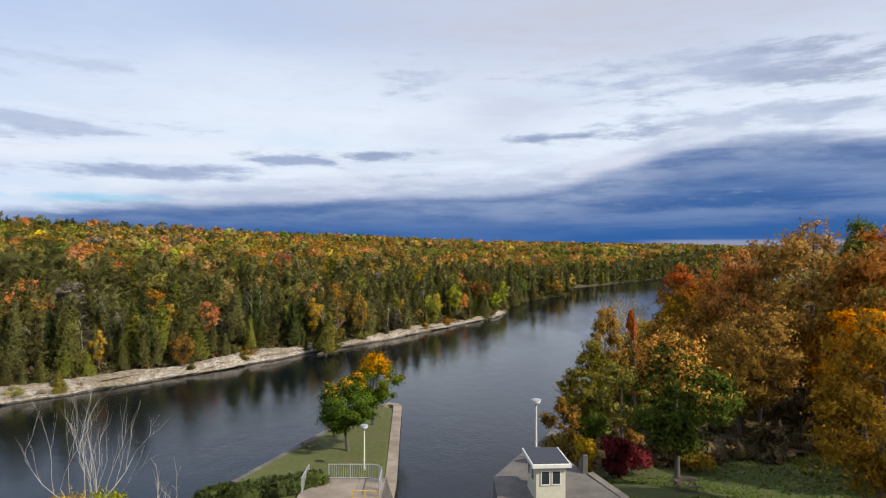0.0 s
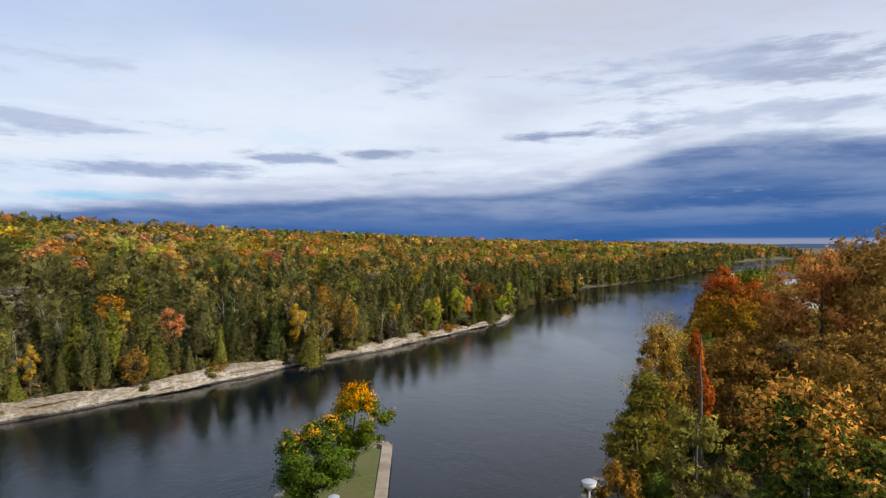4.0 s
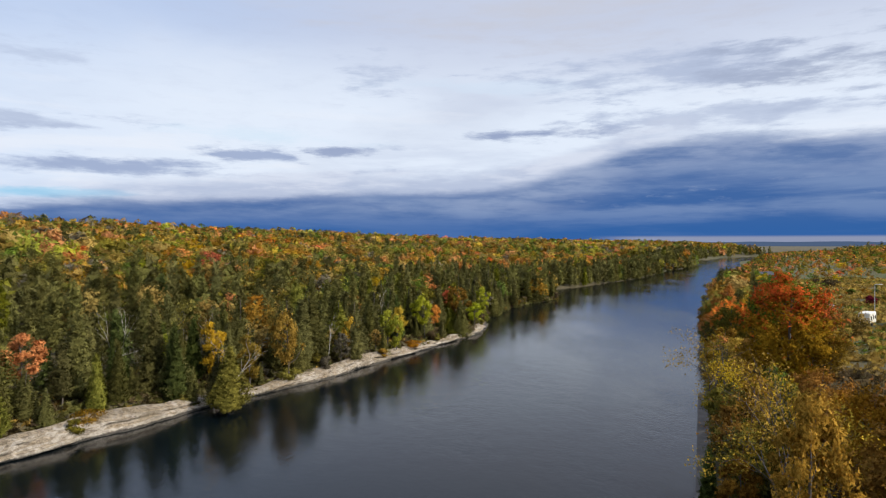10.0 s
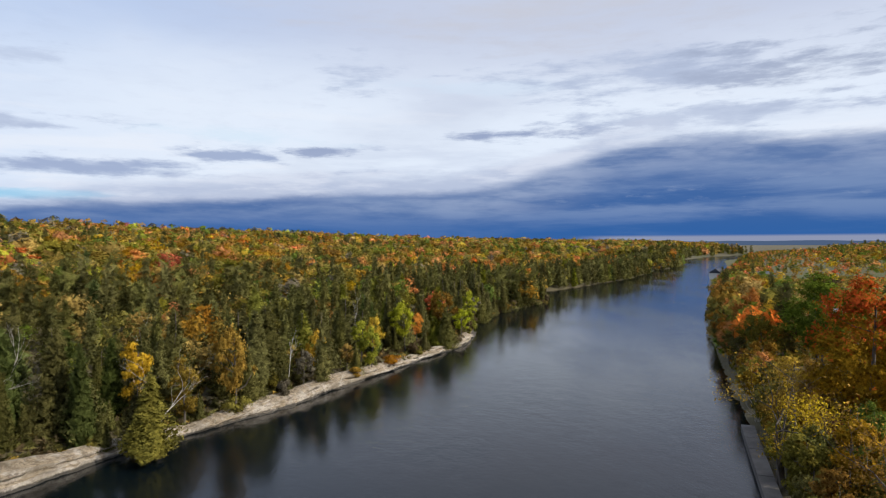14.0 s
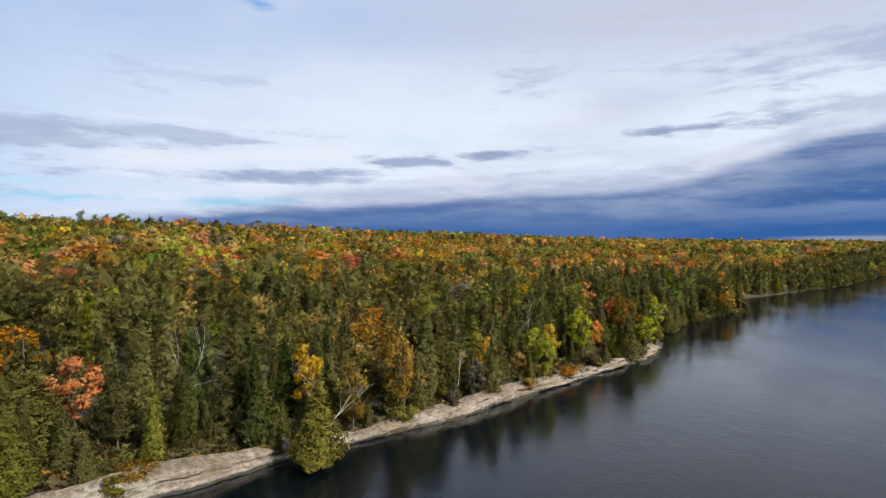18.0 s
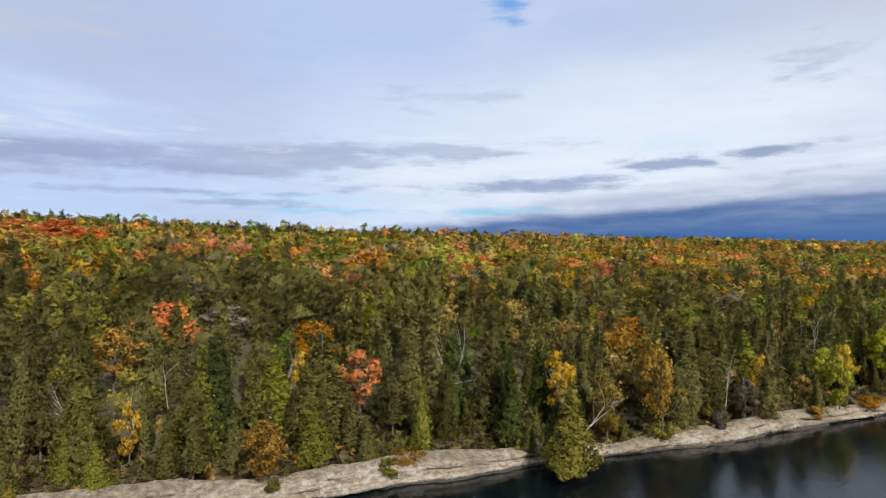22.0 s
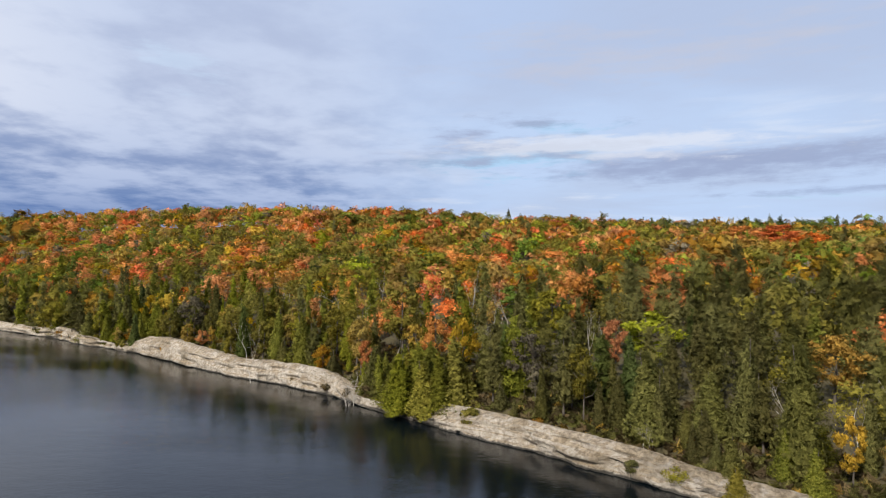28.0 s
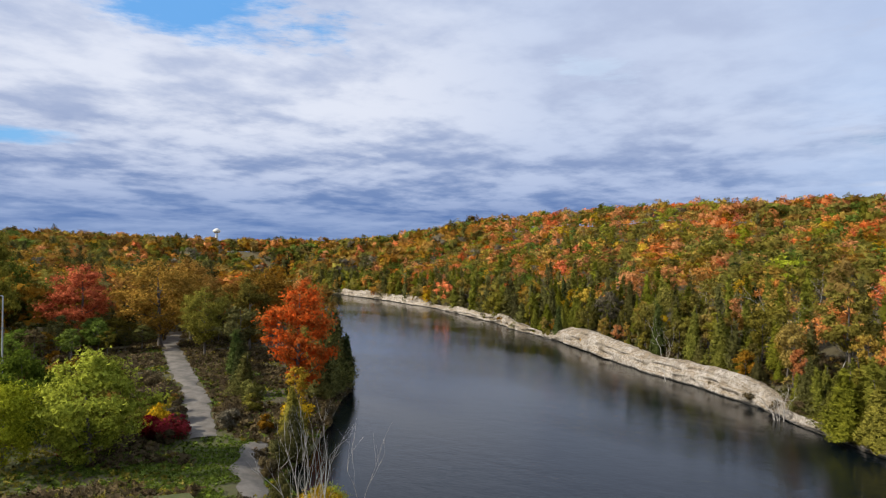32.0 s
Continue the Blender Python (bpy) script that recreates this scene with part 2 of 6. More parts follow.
    col = g.mix(hills, col, (0.075, 0.115, 0.20))
    bg = g.add("ShaderNodeBackground", ins={"Color": col, "Strength": 1.0})
    g.add("ShaderNodeOutputWorld", ins={"Surface": bg.outputs[0]})


build_world()
scene.view_settings.exposure = 0.0


# ---------------------------------------------------------------- materials
def material(name, rough=0.8, metal=0.0):
    m = bpy.data.materials.new(name)
    m.use_nodes = True
    g = Nodes(m.node_tree)
    b = g.add("ShaderNodeBsdfPrincipled", ins={"Roughness": rough, "Metallic": metal})
    g.add("ShaderNodeOutputMaterial", ins={"Surface": b.outputs[0]})
    return m, g, b


def bump(g, b, height, strength=0.5, distance=0.05):
    n = g.add("ShaderNodeBump", ins={"Strength": strength, "Distance": distance, "Height": height})
    g.put(b.inputs["Normal"], n.outputs[0])


def mat_foliage(name, dark, light, accent=None, share=0.0, top=None, grain=8.5, thin=0.466):
    """Leaves: two tones by leaf, a shift by tree, light that comes through."""
    m = bpy.data.materials.new(name)
    m.use_nodes = True
    g = Nodes(m.node_tree)
    isl = g.add("ShaderNodeNewGeometry").outputs["Random Per Island"]
    rnd = g.add("ShaderNodeObjectInfo").outputs["Random"]
    tint = g.add("ShaderNodeAttribute", attribute_name="tint").outputs["Fac"]
    pos = g.add("ShaderNodeTexCoord").outputs["Object"]
    blotch = g.noise(pos, 0.55, 3.0)
    k = g.math("ADD", g.math("MULTIPLY", isl, 0.42), g.math("MULTIPLY", blotch, 0.66))
    col = g.mix(g.math("SUBTRACT", k, 0.05, True), dark, light)
    if accent:
        turn = g.math("ADD", g.math("MULTIPLY", isl, 0.35), blotch)
        if top:
            turn = g.math("ADD", turn, g.ramp(g.add("ShaderNodeSeparateXYZ", ins={0: pos}).outputs[2], top[0], top[1], -0.18, 0.22))
        col = g.mix(g.ramp(turn, 0.85 - share, 0.95 - share), col, accent)
    vary = g.math("FRACT", g.math("ADD", rnd, tint))
    hsv = g.add("ShaderNodeHueSaturation", ins={"Hue": g.ramp(vary, 0, 1, 0.496, 0.513, False), "Saturation": g.ramp(g.math("FRACT", g.math("MULTIPLY", vary, 7.0)), 0, 1, 0.93, 1.05, False),
                                                "Value": g.ramp(g.math("FRACT", g.math("MULTIPLY", vary, 3.0)), 0, 1, 0.68, 1.28, False), "Color": g.mix(1.0, col, g.mix(isl, (0.62, 0.62, 0.62), (1.30, 1.30, 1.30)), "MULTIPLY")})
    d = g.add("ShaderNodeBsdfDiffuse", ins={"Color": hsv.outputs[0]})
    tr = g.add("ShaderNodeBsdfTranslucent", ins={"Color": hsv.outputs[0]})
    mx = g.add("ShaderNodeMixShader", ins={0: 0.26, 1: d.outputs[0], 2: tr.outputs[0]})
    # gaps between the single leaves of a clump
    gap = g.ramp(g.noise(pos, grain, 3.0, 0.65), thin, thin + 0.012, smooth=False)
    hole = g.add("ShaderNodeBsdfTransparent")
    mx = g.add("ShaderNodeMixShader", ins={0: gap, 1: hole.outputs[0], 2: mx.outputs[0]})
    g.add("ShaderNodeOutputMaterial", ins={"Surface": mx.outputs[0]})
    return m


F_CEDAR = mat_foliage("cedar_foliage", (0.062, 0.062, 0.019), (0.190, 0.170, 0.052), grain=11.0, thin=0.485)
F_SPRUCE = mat_foliage("dark_conifer_foliage", (0.042, 0.060, 0.015), (0.120, 0.138, 0.038), grain=11.0, thin=0.485)
F_OLIVE = mat_foliage("olive_foliage", (0.105, 0.095, 0.018), (0.29, 0.235, 0.040))
F_GREEN = mat_foliage("green_foliage", (0.07, 0.105, 0.016), (0.19, 0.235, 0.035))
F_LIME = mat_foliage("lime_foliage", (0.17, 0.195, 0.018), (0.44, 0.43, 0.045))
F_YELLOW = mat_foliage("yellow_foliage", (0.30, 0.18, 0.016), (0.62, 0.40, 0.05))
F_GOLD = mat_foliage("gold_brown_foliage", (0.160, 0.090, 0.014), (0.42, 0.220, 0.034))
F_ORANGE = mat_foliage("orange_foliage", (0.40, 0.140, 0.035), (0.70, 0.285, 0.095))
F_RED = mat_foliage("red_foliage", (0.48, 0.085, 0.022), (0.82, 0.22, 0.070))
F_DEEP = mat_foliage("deep_red_foliage", (0.30, 0.050, 0.018), (0.58, 0.145, 0.045))
F_RUST = mat_foliage("rust_foliage", (0.19, 0.085, 0.014), (0.42, 0.20, 0.032))
F_WINE = mat_foliage("wine_red_foliage", (0.085, 0.008, 0.014), (0.24, 0.025, 0.04))
F_TAN = mat_foliage("tan_foliage", (0.20, 0.13, 0.030), (0.44, 0.29, 0.070))
F_GREY = mat_foliage("bare_twig_haze", (0.105, 0.088, 0.058), (0.23, 0.195, 0.135))
F_BRUSH = mat_foliage("brown_brush", (0.06, 0.045, 0.025), (0.17, 0.12, 0.06))
F_MAPLE = mat_foliage("turning_maple_foliage", (0.035, 0.075, 0.010), (0.125, 0.17, 0.018), (0.62, 0.27, 0.02), -0.09, (3.5, 11.0))
F_TURN = mat_foliage("half_turned_foliage", (0.15, 0.100, 0.014), (0.40, 0.230, 0.028), (0.64, 0.225, 0.026), 0.29, (6.0, 17.0))
F_REDTOP = mat_foliage("red_topped_foliage", (0.18, 0.11, 0.014), (0.44, 0.26, 0.030), (0.54, 0.115, 0.035), 0.10, (8.0, 17.0))
# the cedar foliage again, yellower and paler: a sunlit tone held in the colour
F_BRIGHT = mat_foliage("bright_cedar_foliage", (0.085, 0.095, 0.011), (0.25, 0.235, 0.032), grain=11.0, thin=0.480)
F_MAPLE2 = mat_foliage("turned_maple_foliage", (0.045, 0.085, 0.010), (0.165, 0.195, 0.020), (0.64, 0.26, 0.016), 0.03, (3.5, 11.0))
F_FLAME = mat_foliage("flame_maple_foliage", (0.40, 0.075, 0.026), (0.72, 0.20, 0.070), (0.66, 0.085, 0.032), 0.20)


def mat_bark(name, a, b):
    m, g, s = material(name, 0.9)
    pos = g.add("ShaderNodeTexCoord").outputs["Object"]
    st = g.add("ShaderNodeMapping", ins={0: pos, 3: (6.0, 6.0, 0.8)}).outputs[0]
    n = g.noise(st, 2.0, 5.0)
    g.put(s.inputs["Base Color"], g.mix(n, a, b))
    bump(g, s, n, 0.8, 0.03)
    return m


BARK = mat_bark("grey_brown_bark", (0.045, 0.036, 0.028), (0.16, 0.135, 0.11))
BARK_PALE = mat_bark("pale_dead_wood", (0.30, 0.27, 0.23), (0.56, 0.52, 0.46))


def mat_ground():
    m, g, s = material("meadow_and_forest_floor", 0.95)
    pos = g.add("ShaderNodeTexCoord").outputs["Object"]
    a = g.noise(pos, 0.035, 4.0)
    b = g.noise(pos, 0.6, 6.0, 0.6)
    c = g.noise(pos, 7.0, 4.0, 0.6)
    grass = g.mix(c, (0.030, 0.055, 0.006), (0.095, 0.115, 0.014))
    litter = g.mix(c, (0.040, 0.036, 0.016), (0.12, 0.095, 0.042))
    kind = g.add("ShaderNodeAttribute", attribute_name="lawn").outputs["Fac"]
    grass = g.mix(g.ramp(g.noise(pos, 1.3, 5.0, 0.65), 0.46, 0.62, 0.0, 0.7), grass, (0.085, 0.070, 0.018))
    col = g.mix(g.math("ADD", kind, g.ramp(b, 0.50, 0.72, -0.10, 0.22), True), litter, grass)
    col = g.mix(g.ramp(a, 0.45, 0.7, 0.0, 0.35), col, (0.11, 0.085, 0.035))
    g.put(s.inputs["Base Color"], col)
    bump(g, s, c, 0.9, 0.12)
    return m


def mat_rock():
    m, g, s = material("pale_limestone", 0.9)
    pos = g.add("ShaderNodeTexCoord").outputs["Object"]
    st = g.add("ShaderNodeMapping", ins={0: pos, 3: (0.45, 0.45, 2.0)}).outputs[0]
    layers = g.noise(st, 1.1, 6.0, 0.60, 0.4)
    big = g.noise(pos, 0.13, 4.0)
    fine = g.noise(pos, 1.7, 8.0, 0.72)
    col = g.mix(g.ramp(fine, 0.34, 0.66), (0.32, 0.272, 0.215), (0.60, 0.54, 0.455))
    col = g.mix(g.math("MULTIPLY", g.ramp(layers, 0.43, 0.37), g.ramp(big, 0.40, 0.56, 0.25, 0.85)), col, (0.15, 0.115, 0.085))
    col = g.mix(g.ramp(g.noise(pos, 0.45, 5.0, 0.6), 0.52, 0.66, 0.0, 0.60), col, (0.33, 0.255, 0.17))
    col = g.mix(g.ramp(big, 0.48, 0.62, 0.0, 0.65), col, (0.19, 0.15, 0.095))
    # dry litter and soil lie on the ledges
    flat = g.add("ShaderNodeSeparateXYZ", ins={0: g.add("ShaderNodeNewGeometry").outputs["True Normal"]}).outputs[2]
    lie = g.math("MULTIPLY", g.ramp(flat, 0.50, 0.85), g.ramp(g.noise(pos, 0.8, 4.0), 0.34, 0.50))
    col = g.mix(g.math("MULTIPLY", lie, 0.7), col, g.mix(g.ramp(fine, 0.36, 0.64), (0.13, 0.090, 0.045), (0.42, 0.325, 0.205)))
    z = g.add("ShaderNodeSeparateXYZ", ins={0: pos}).outputs[2]
    wet = g.ramp(g.math("ADD", z, g.math("MULTIPLY", fine, 0.5)), 0.62, 0.38)
    col = g.mix(g.math("MULTIPLY", wet, 0.9), col, (0.035, 0.032, 0.026))
    g.put(s.inputs["Base Color"], col)
    bump(g, s, g.math("ADD", g.math("MULTIPLY", layers, 0.6), g.math("MULTIPLY", fine, 1.1)), 1.0, 0.55)
    return m


def mat_water():
    """Slow river water: near-black, a true mirror broken by wind ripples in drifting patches."""
    m, g, s = material("dark_river_water", 0.07)
    pos = g.add("ShaderNodeTexCoord").outputs["Object"]
    swell = g.noise(g.add("ShaderNodeMapping", ins={0: pos, 2: (0, 0, 0.5), 3: (1.0, 0.55, 1.0)}).outputs[0], 0.55, 3.0, 0.5)
    chop = g.noise(g.add("ShaderNodeMapping", ins={0: pos, 2: (0, 0, 0.5), 3: (1.0, 0.6, 1.0)}).outputs[0], 2.6, 4.0, 0.6)
    b = g.noise(pos, 0.012, 3.0)
    patch = g.ramp(g.noise(g.add("ShaderNodeMapping", ins={0: pos, 2: (0, 0, 0.55), 3: (1.0, 0.4, 1.0)}).outputs[0], 0.045, 4.0, 0.6), 0.38, 0.64, 0.45, 1.0)
    g.put(s.inputs["Base Color"], g.mix(b, (0.0016, 0.0036, 0.0048), (0.0030, 0.0058, 0.0080)))
    s.inputs["IOR"].default_value = 1.33
    s.inputs["Specular IOR Level"].default_value = 0.5
    g.put(s.inputs["Roughness"], g.ramp(patch, 0.45, 1.0, 0.05, 0.11))
    n = g.add("ShaderNodeBump", ins={"Strength": g.math("MULTIPLY", patch, 0.17), "Distance": 0.30, "Height": swell})
    n = g.add("ShaderNodeBump", ins={"Strength": g.math("MULTIPLY", patch, 0.30), "Distance": 0.11, "Height": chop, "Normal": n.outputs[0]})
    g.put(s.inputs["Normal"], n.outputs[0])
    return m


def mat_concrete(name, a, b, rough=0.85):
    m, g, s = material(name, rough)
    pos = g.add("ShaderNodeTexCoord").outputs["Object"]
    big, fine = g.noise(pos, 0.5, 5.0, 0.6), g.noise(pos, 9.0, 5.0, 0.6)
    col = g.mix(g.ramp(big, 0.3, 0.7), a, b)
    col = g.mix(g.ramp(fine, 0.52, 0.72, 0.0, 0.45), col, tuple(0.55 * v for v in a))
    g.put(s.inputs["Base Color"], col)
    bump(g, s, fine, 0.4, 0.02)
    return m


GROUND, ROCK, WATER = mat_ground(), mat_rock(), mat_water()
CONCRETE = mat_concrete("weathered_concrete", (0.090, 0.079, 0.067), (0.155, 0.138, 0.118))


# ---------------------------------------------------------------- the lie of the land
def chaikin(pts, rounds=2):
    p = np.array(pts, float)
    for _ in range(rounds):
        q, r = 0.75 * p[:-1] + 0.25 * p[1:], 0.25 * p[:-1] + 0.75 * p[1:]
        p = np.vstack([p[:1], np.stack([q, r], 1).reshape(-1, 2), p[-1:]])
    return p


NORTH_BANK = [(-330, -420), (-262, -300), (-234, -221), (-210, -140), (-187, -88), (-160, -46), (-141, -15), (-121, 12),
              (-103, 38), (-89, 54), (-77, 68), (-63, 83.5), (-42, 109), (-30, 125), (-16, 144), (-9, 154), (8, 180),
              (17.2, 195.3), (21.3, 211), (27.4, 232), (33, 247), (38.6, 258), (48.5, 271), (59, 283.5), (60.5, 296), (66, 318),
              (73, 338), (82, 348), (98, 365), (123, 398), (152, 432), (178, 474), (214, 537), (253, 586), (299, 658), (304, 682),
              (335, 765), (442, 935), (553, 1075), (669, 1214), (1300, 1500)]
SOUTH_BANK = [(1300, 1180), (760, 1010), (490, 870), (345, 645), (202, 422), (125, 290), (85, 219), (58, 162), (41, 126)]
LOCK_SHORE = [(41, 126), (24.6, 92.6), (6, 56), (5, 30), (-5, 30), (-9, 44), (-17, 50), (-22, 45), (-28, 33), (-35, 17.4), (-49, 6), (-60, -5)]
WEST_BANK = [(-60, -5), (-67, -10), (-88, -38), (-122, -95), (-150, -160), (-188, -240), (-215, -310), (-270, -430)]
nb, sb, wb = chaikin(NORTH_BANK), chaikin(SOUTH_BANK), chaikin(WEST_BANK)
RIVER = np.vstack([nb, sb, np.array(LOCK_SHORE, float), wb])


def seg_dist(px, py, line, closed=False):
    """Distance from points to a polyline, and the way along it to the nearest place."""
    a = np.asarray(line, float)
    b = np.roll(a, -1, 0) if closed else a[1:]
    a = a if closed else a[:-1]
    best, along, run = np.full(px.shape, 1e9), np.zeros(px.shape), 0.0
    for (ax, ay), (bx, by) in zip(a, b):
        dx, dy = bx - ax, by - ay
        ln = math.hypot(dx, dy) + 1e-9
        t = np.clip(((px - ax) * dx + (py - ay) * dy) / ln ** 2, 0, 1)
        d = np.hypot(px - ax - t * dx, py - ay - t * dy)
        near = d < best
        best = np.where(near, d, best)
        along = np.where(near, run + t * ln, along)
        run += ln
    return best, along


def inside(px, py, poly):
    p = np.asarray(poly, float)
    q = np.roll(p, -1, 0)
    odd = np.zeros(px.shape, bool)
    for (ax, ay), (bx, by) in zip(p, q):
        if ay != by:
            odd ^= ((ay > py) != (by > py)) & (px < (bx - ax) * (py - ay) / (by - ay) + ax)
    return odd


def smooth(v, lo, hi):
    t = np.clip((v - lo) / (hi - lo), 0, 1)
    return t * t * (3 - 2 * t)


def wave(x, y, s=1.0):
    """Cheap smooth relief in -1..1."""
    return (np.sin(x / 17.0 * s + 1.3 + 1.7 * np.sin(y / 29.0 * s)) + np.sin(y / 13.0 * s + 0.6 + 1.3 * np.sin(x / 23.0 * s))
            + np.sin((x + y) / 7.1 * s + 2.1)) / 3.0


# ridge: bearing to the left of +y, its distance from the river's bend, and the tangent of its skyline
RIDGE = np.array([(-60, 900, .002), (-26, 950, .008), (-10, 900, .013), (0, 800, .018), (14, 640, .025), (34, 480, .045), (45, 440, .048),
                  (61, 400, .064), (74, 370, .075), (80, 350, .081), (95, 320, .097), (100, 320, .102), (112, 320, .106),
                  (120, 360, .094), (126, 430, .079), (131, 500, .062), (136, 560, .043), (141, 620, .032), (150, 660, .033), (165, 680, .036),
                  (185, 700, .02)])
HUB = (0.0, 69.0)


def land(px, py):
    """Height of the ground and the mask of mown grass."""
    px, py = np.asarray(px, float), np.asarray(py, float)
    wet = inside(px, py, RIVER)
    d, _ = seg_dist(px, py, RIVER, True)
    dn, along = seg_dist(px, py, nb)
    az = np.degrees(np.arctan2(-(px - HUB[0]), py - HUB[1]))
    az = np.where(az < -150, az + 360, az)
    r = np.hypot(px - HUB[0], py - HUB[1])
    far = np.interp(az, RIDGE[:, 0], RIDGE[:, 1])
    top = 22 + np.interp(az, RIDGE[:, 0], RIDGE[:, 2]) * far - 13.5
    north = (dn <= d + 1e-6) & (~wet)
    # which side of the river: north of the line of the bank
    side = inside(px, py, np.vstack([nb, [(5000, 1400), (5000, 5000), (-5000, 5000), (-5000, -4000), (-400, -4000), (-335, -425)]]))
    cliff = np.interp(px, [-190, -130, -78, -55, -40, 10, 60], [2.4, 3.8, 2.7, 2.1, 1.8, 1.6, 1.0])
    near_n = cliff * smooth(d, 1.2, 6.0) - 0.6 * (1 - smooth(d, 0.0, 1.5)) + 1.8 * smooth(d, 5, 60)
    lie = np.clip((d - 6) / np.maximum(far + 10 - (r - d) - 6, 60), 0, 1)
    hn = near_n + np.maximum(top - 6.5, 0) * (0.75 * lie ** 0.9 + 0.25 * lie * lie * (3 - 2 * lie))
    hn = hn + wave(px, py) * 1.2 * smooth(d, 20, 90)
    # south side
    lock_r = np.exp(-(((px - 14) / 16) ** 2 + ((py - 34) / 16) ** 2) ** 2)
    lock_l = np.exp(-(((px + 12) / 10) ** 2 + ((py - 28) / 14) ** 2) ** 2)
    hs = 0.35 + 1.5 * smooth(d, 0.5, 7) + 1.6 * smooth(d, 8, 40)
    hs = hs + (4.9 - hs) * np.maximum(lock_r, lock_l) * smooth(d, 0, 4)
    hs = hs + 2.6 * smooth(d, 35, 90) * smooth(px, 40, 90)
    hs = hs + 15.0 * smooth(r, 420, 1700) * smooth(az, -8, -20)
    hs = hs + wave(px, py) * 0.4 * smooth(d, 10, 40)
    hs = hs + np.maximum(top - 4, 0) * smooth(r, 180, far) * smooth(az, 118, 135) * smooth(d, 8, 150)
    h = np.where(side, hn, hs)
    h = np.where(wet, -3.0 * smooth(d, 0.0, 4.0) - 0.1, h)
    lawn_r = np.exp(-(((px - 24) / 24) ** 2 + ((py - 42) / 22) ** 2) ** 2)
    lawn = np.maximum(lawn_r, 0.9 * lock_l) * (~side)
    lawn = np.maximum(lawn, np.where(side, 0, (0.55 + 0.4 * wave(px, py, 0.5)) * smooth(px, 66, 88) * smooth(py, 95, 125)))
    lawn = np.maximum(lawn, np.where((px > -45) & (px < -20) & (py < 22) & (py > -60), 0.55, 0))
    strip = np.exp(-((px - np.interp(py, [4, 20], [-32.5, -25.5])) / 3.0) ** 4) * smooth(py, 2, 6) * smooth(py, 26, 20)
    lawn = np.maximum(lawn, np.maximum(strip, np.exp(-(((px + 13) / 7) ** 2 + ((py - 1) / 12) ** 2) ** 2)))
    return h, np.clip(lawn, 0, 1), side, d, az, r, far, wet


def ground_z(x, y):
    return float(land(np.array([x]), np.array([y]))[0][0])


def graded(lo, hi, step, out_lo, out_hi, grow=1.16):
    mid = list(np.arange(lo, hi + 0.1, step))
    s, v = step, mid[0]
    pre = []
    while v > out_lo:
        s *= grow
        v -= s
        pre.append(v)
    s, v, post = step, mid[-1], []
    while v < out_hi:
        s *= grow
        v += s
        post.append(v)
    return np.array(pre[::-1] + mid + post)


def mesh_from(name, verts, faces, mats, smooth_shade=False):
    me = bpy.data.meshes.new(name)
    verts = np.asarray(verts, np.float32)
    faces = np.asarray(faces, np.int32)
    n, k = faces.shape
    me.vertices.add(len(verts))
    me.vertices.foreach_set("co", verts.ravel())
    me.loops.add(n * k)
    me.loops.foreach_set("vertex_index", faces.ravel())
    me.polygons.add(n)
    me.polygons.foreach_set("loop_start", np.arange(0, n * k, k, dtype=np.int32))
    me.polygons.foreach_set("loop_total", np.full(n, k, np.int32))
    if smooth_shade:
        me.polygons.foreach_set("use_smooth", np.ones(n, bool))
    me.update(calc_edges=True)
    for m in mats:
        me.materials.append(m)
    return me


def build_ground():
    xs = graded(-350, 140, 2.6, -4300, 4300)
    ys = graded(-460, 300, 2.6, -4000, 4600)
    gx, gy = np.meshgrid(xs, ys)
    h, lawn, *_ = land(gx.ravel(), gy.ravel())
    v = np.c_[gx.ravel(), gy.ravel(), h]
    nx, ny = len(xs), len(ys)
    i = (np.arange(ny - 1)[:, None] * nx + np.arange(nx - 1)[None]).ravel()
    me = mesh_from("ground", v, np.c_[i, i + 1, i + nx + 1, i + nx], [GROUND], True)
    at = me.attributes.new("lawn", "FLOAT", "POINT")
    at.data.foreach_set("value", lawn.astype(np.float32))
    tagged(new("ground", me), "grassy and leaf-littered ground rising to wooded hills", "ground", kind="structure")


def build_water():
    v = [(-4300, -4000, 0), (4300, -4000, 0), (4300, 4600, 0), (-4300, 4600, 0)]
    tagged(new("water", mesh_from("water", v, [(0, 1, 2, 3)], [WATER])), "dark rippled river water reflecting the clouds", "water", kind="structure")


build_ground()
build_water()


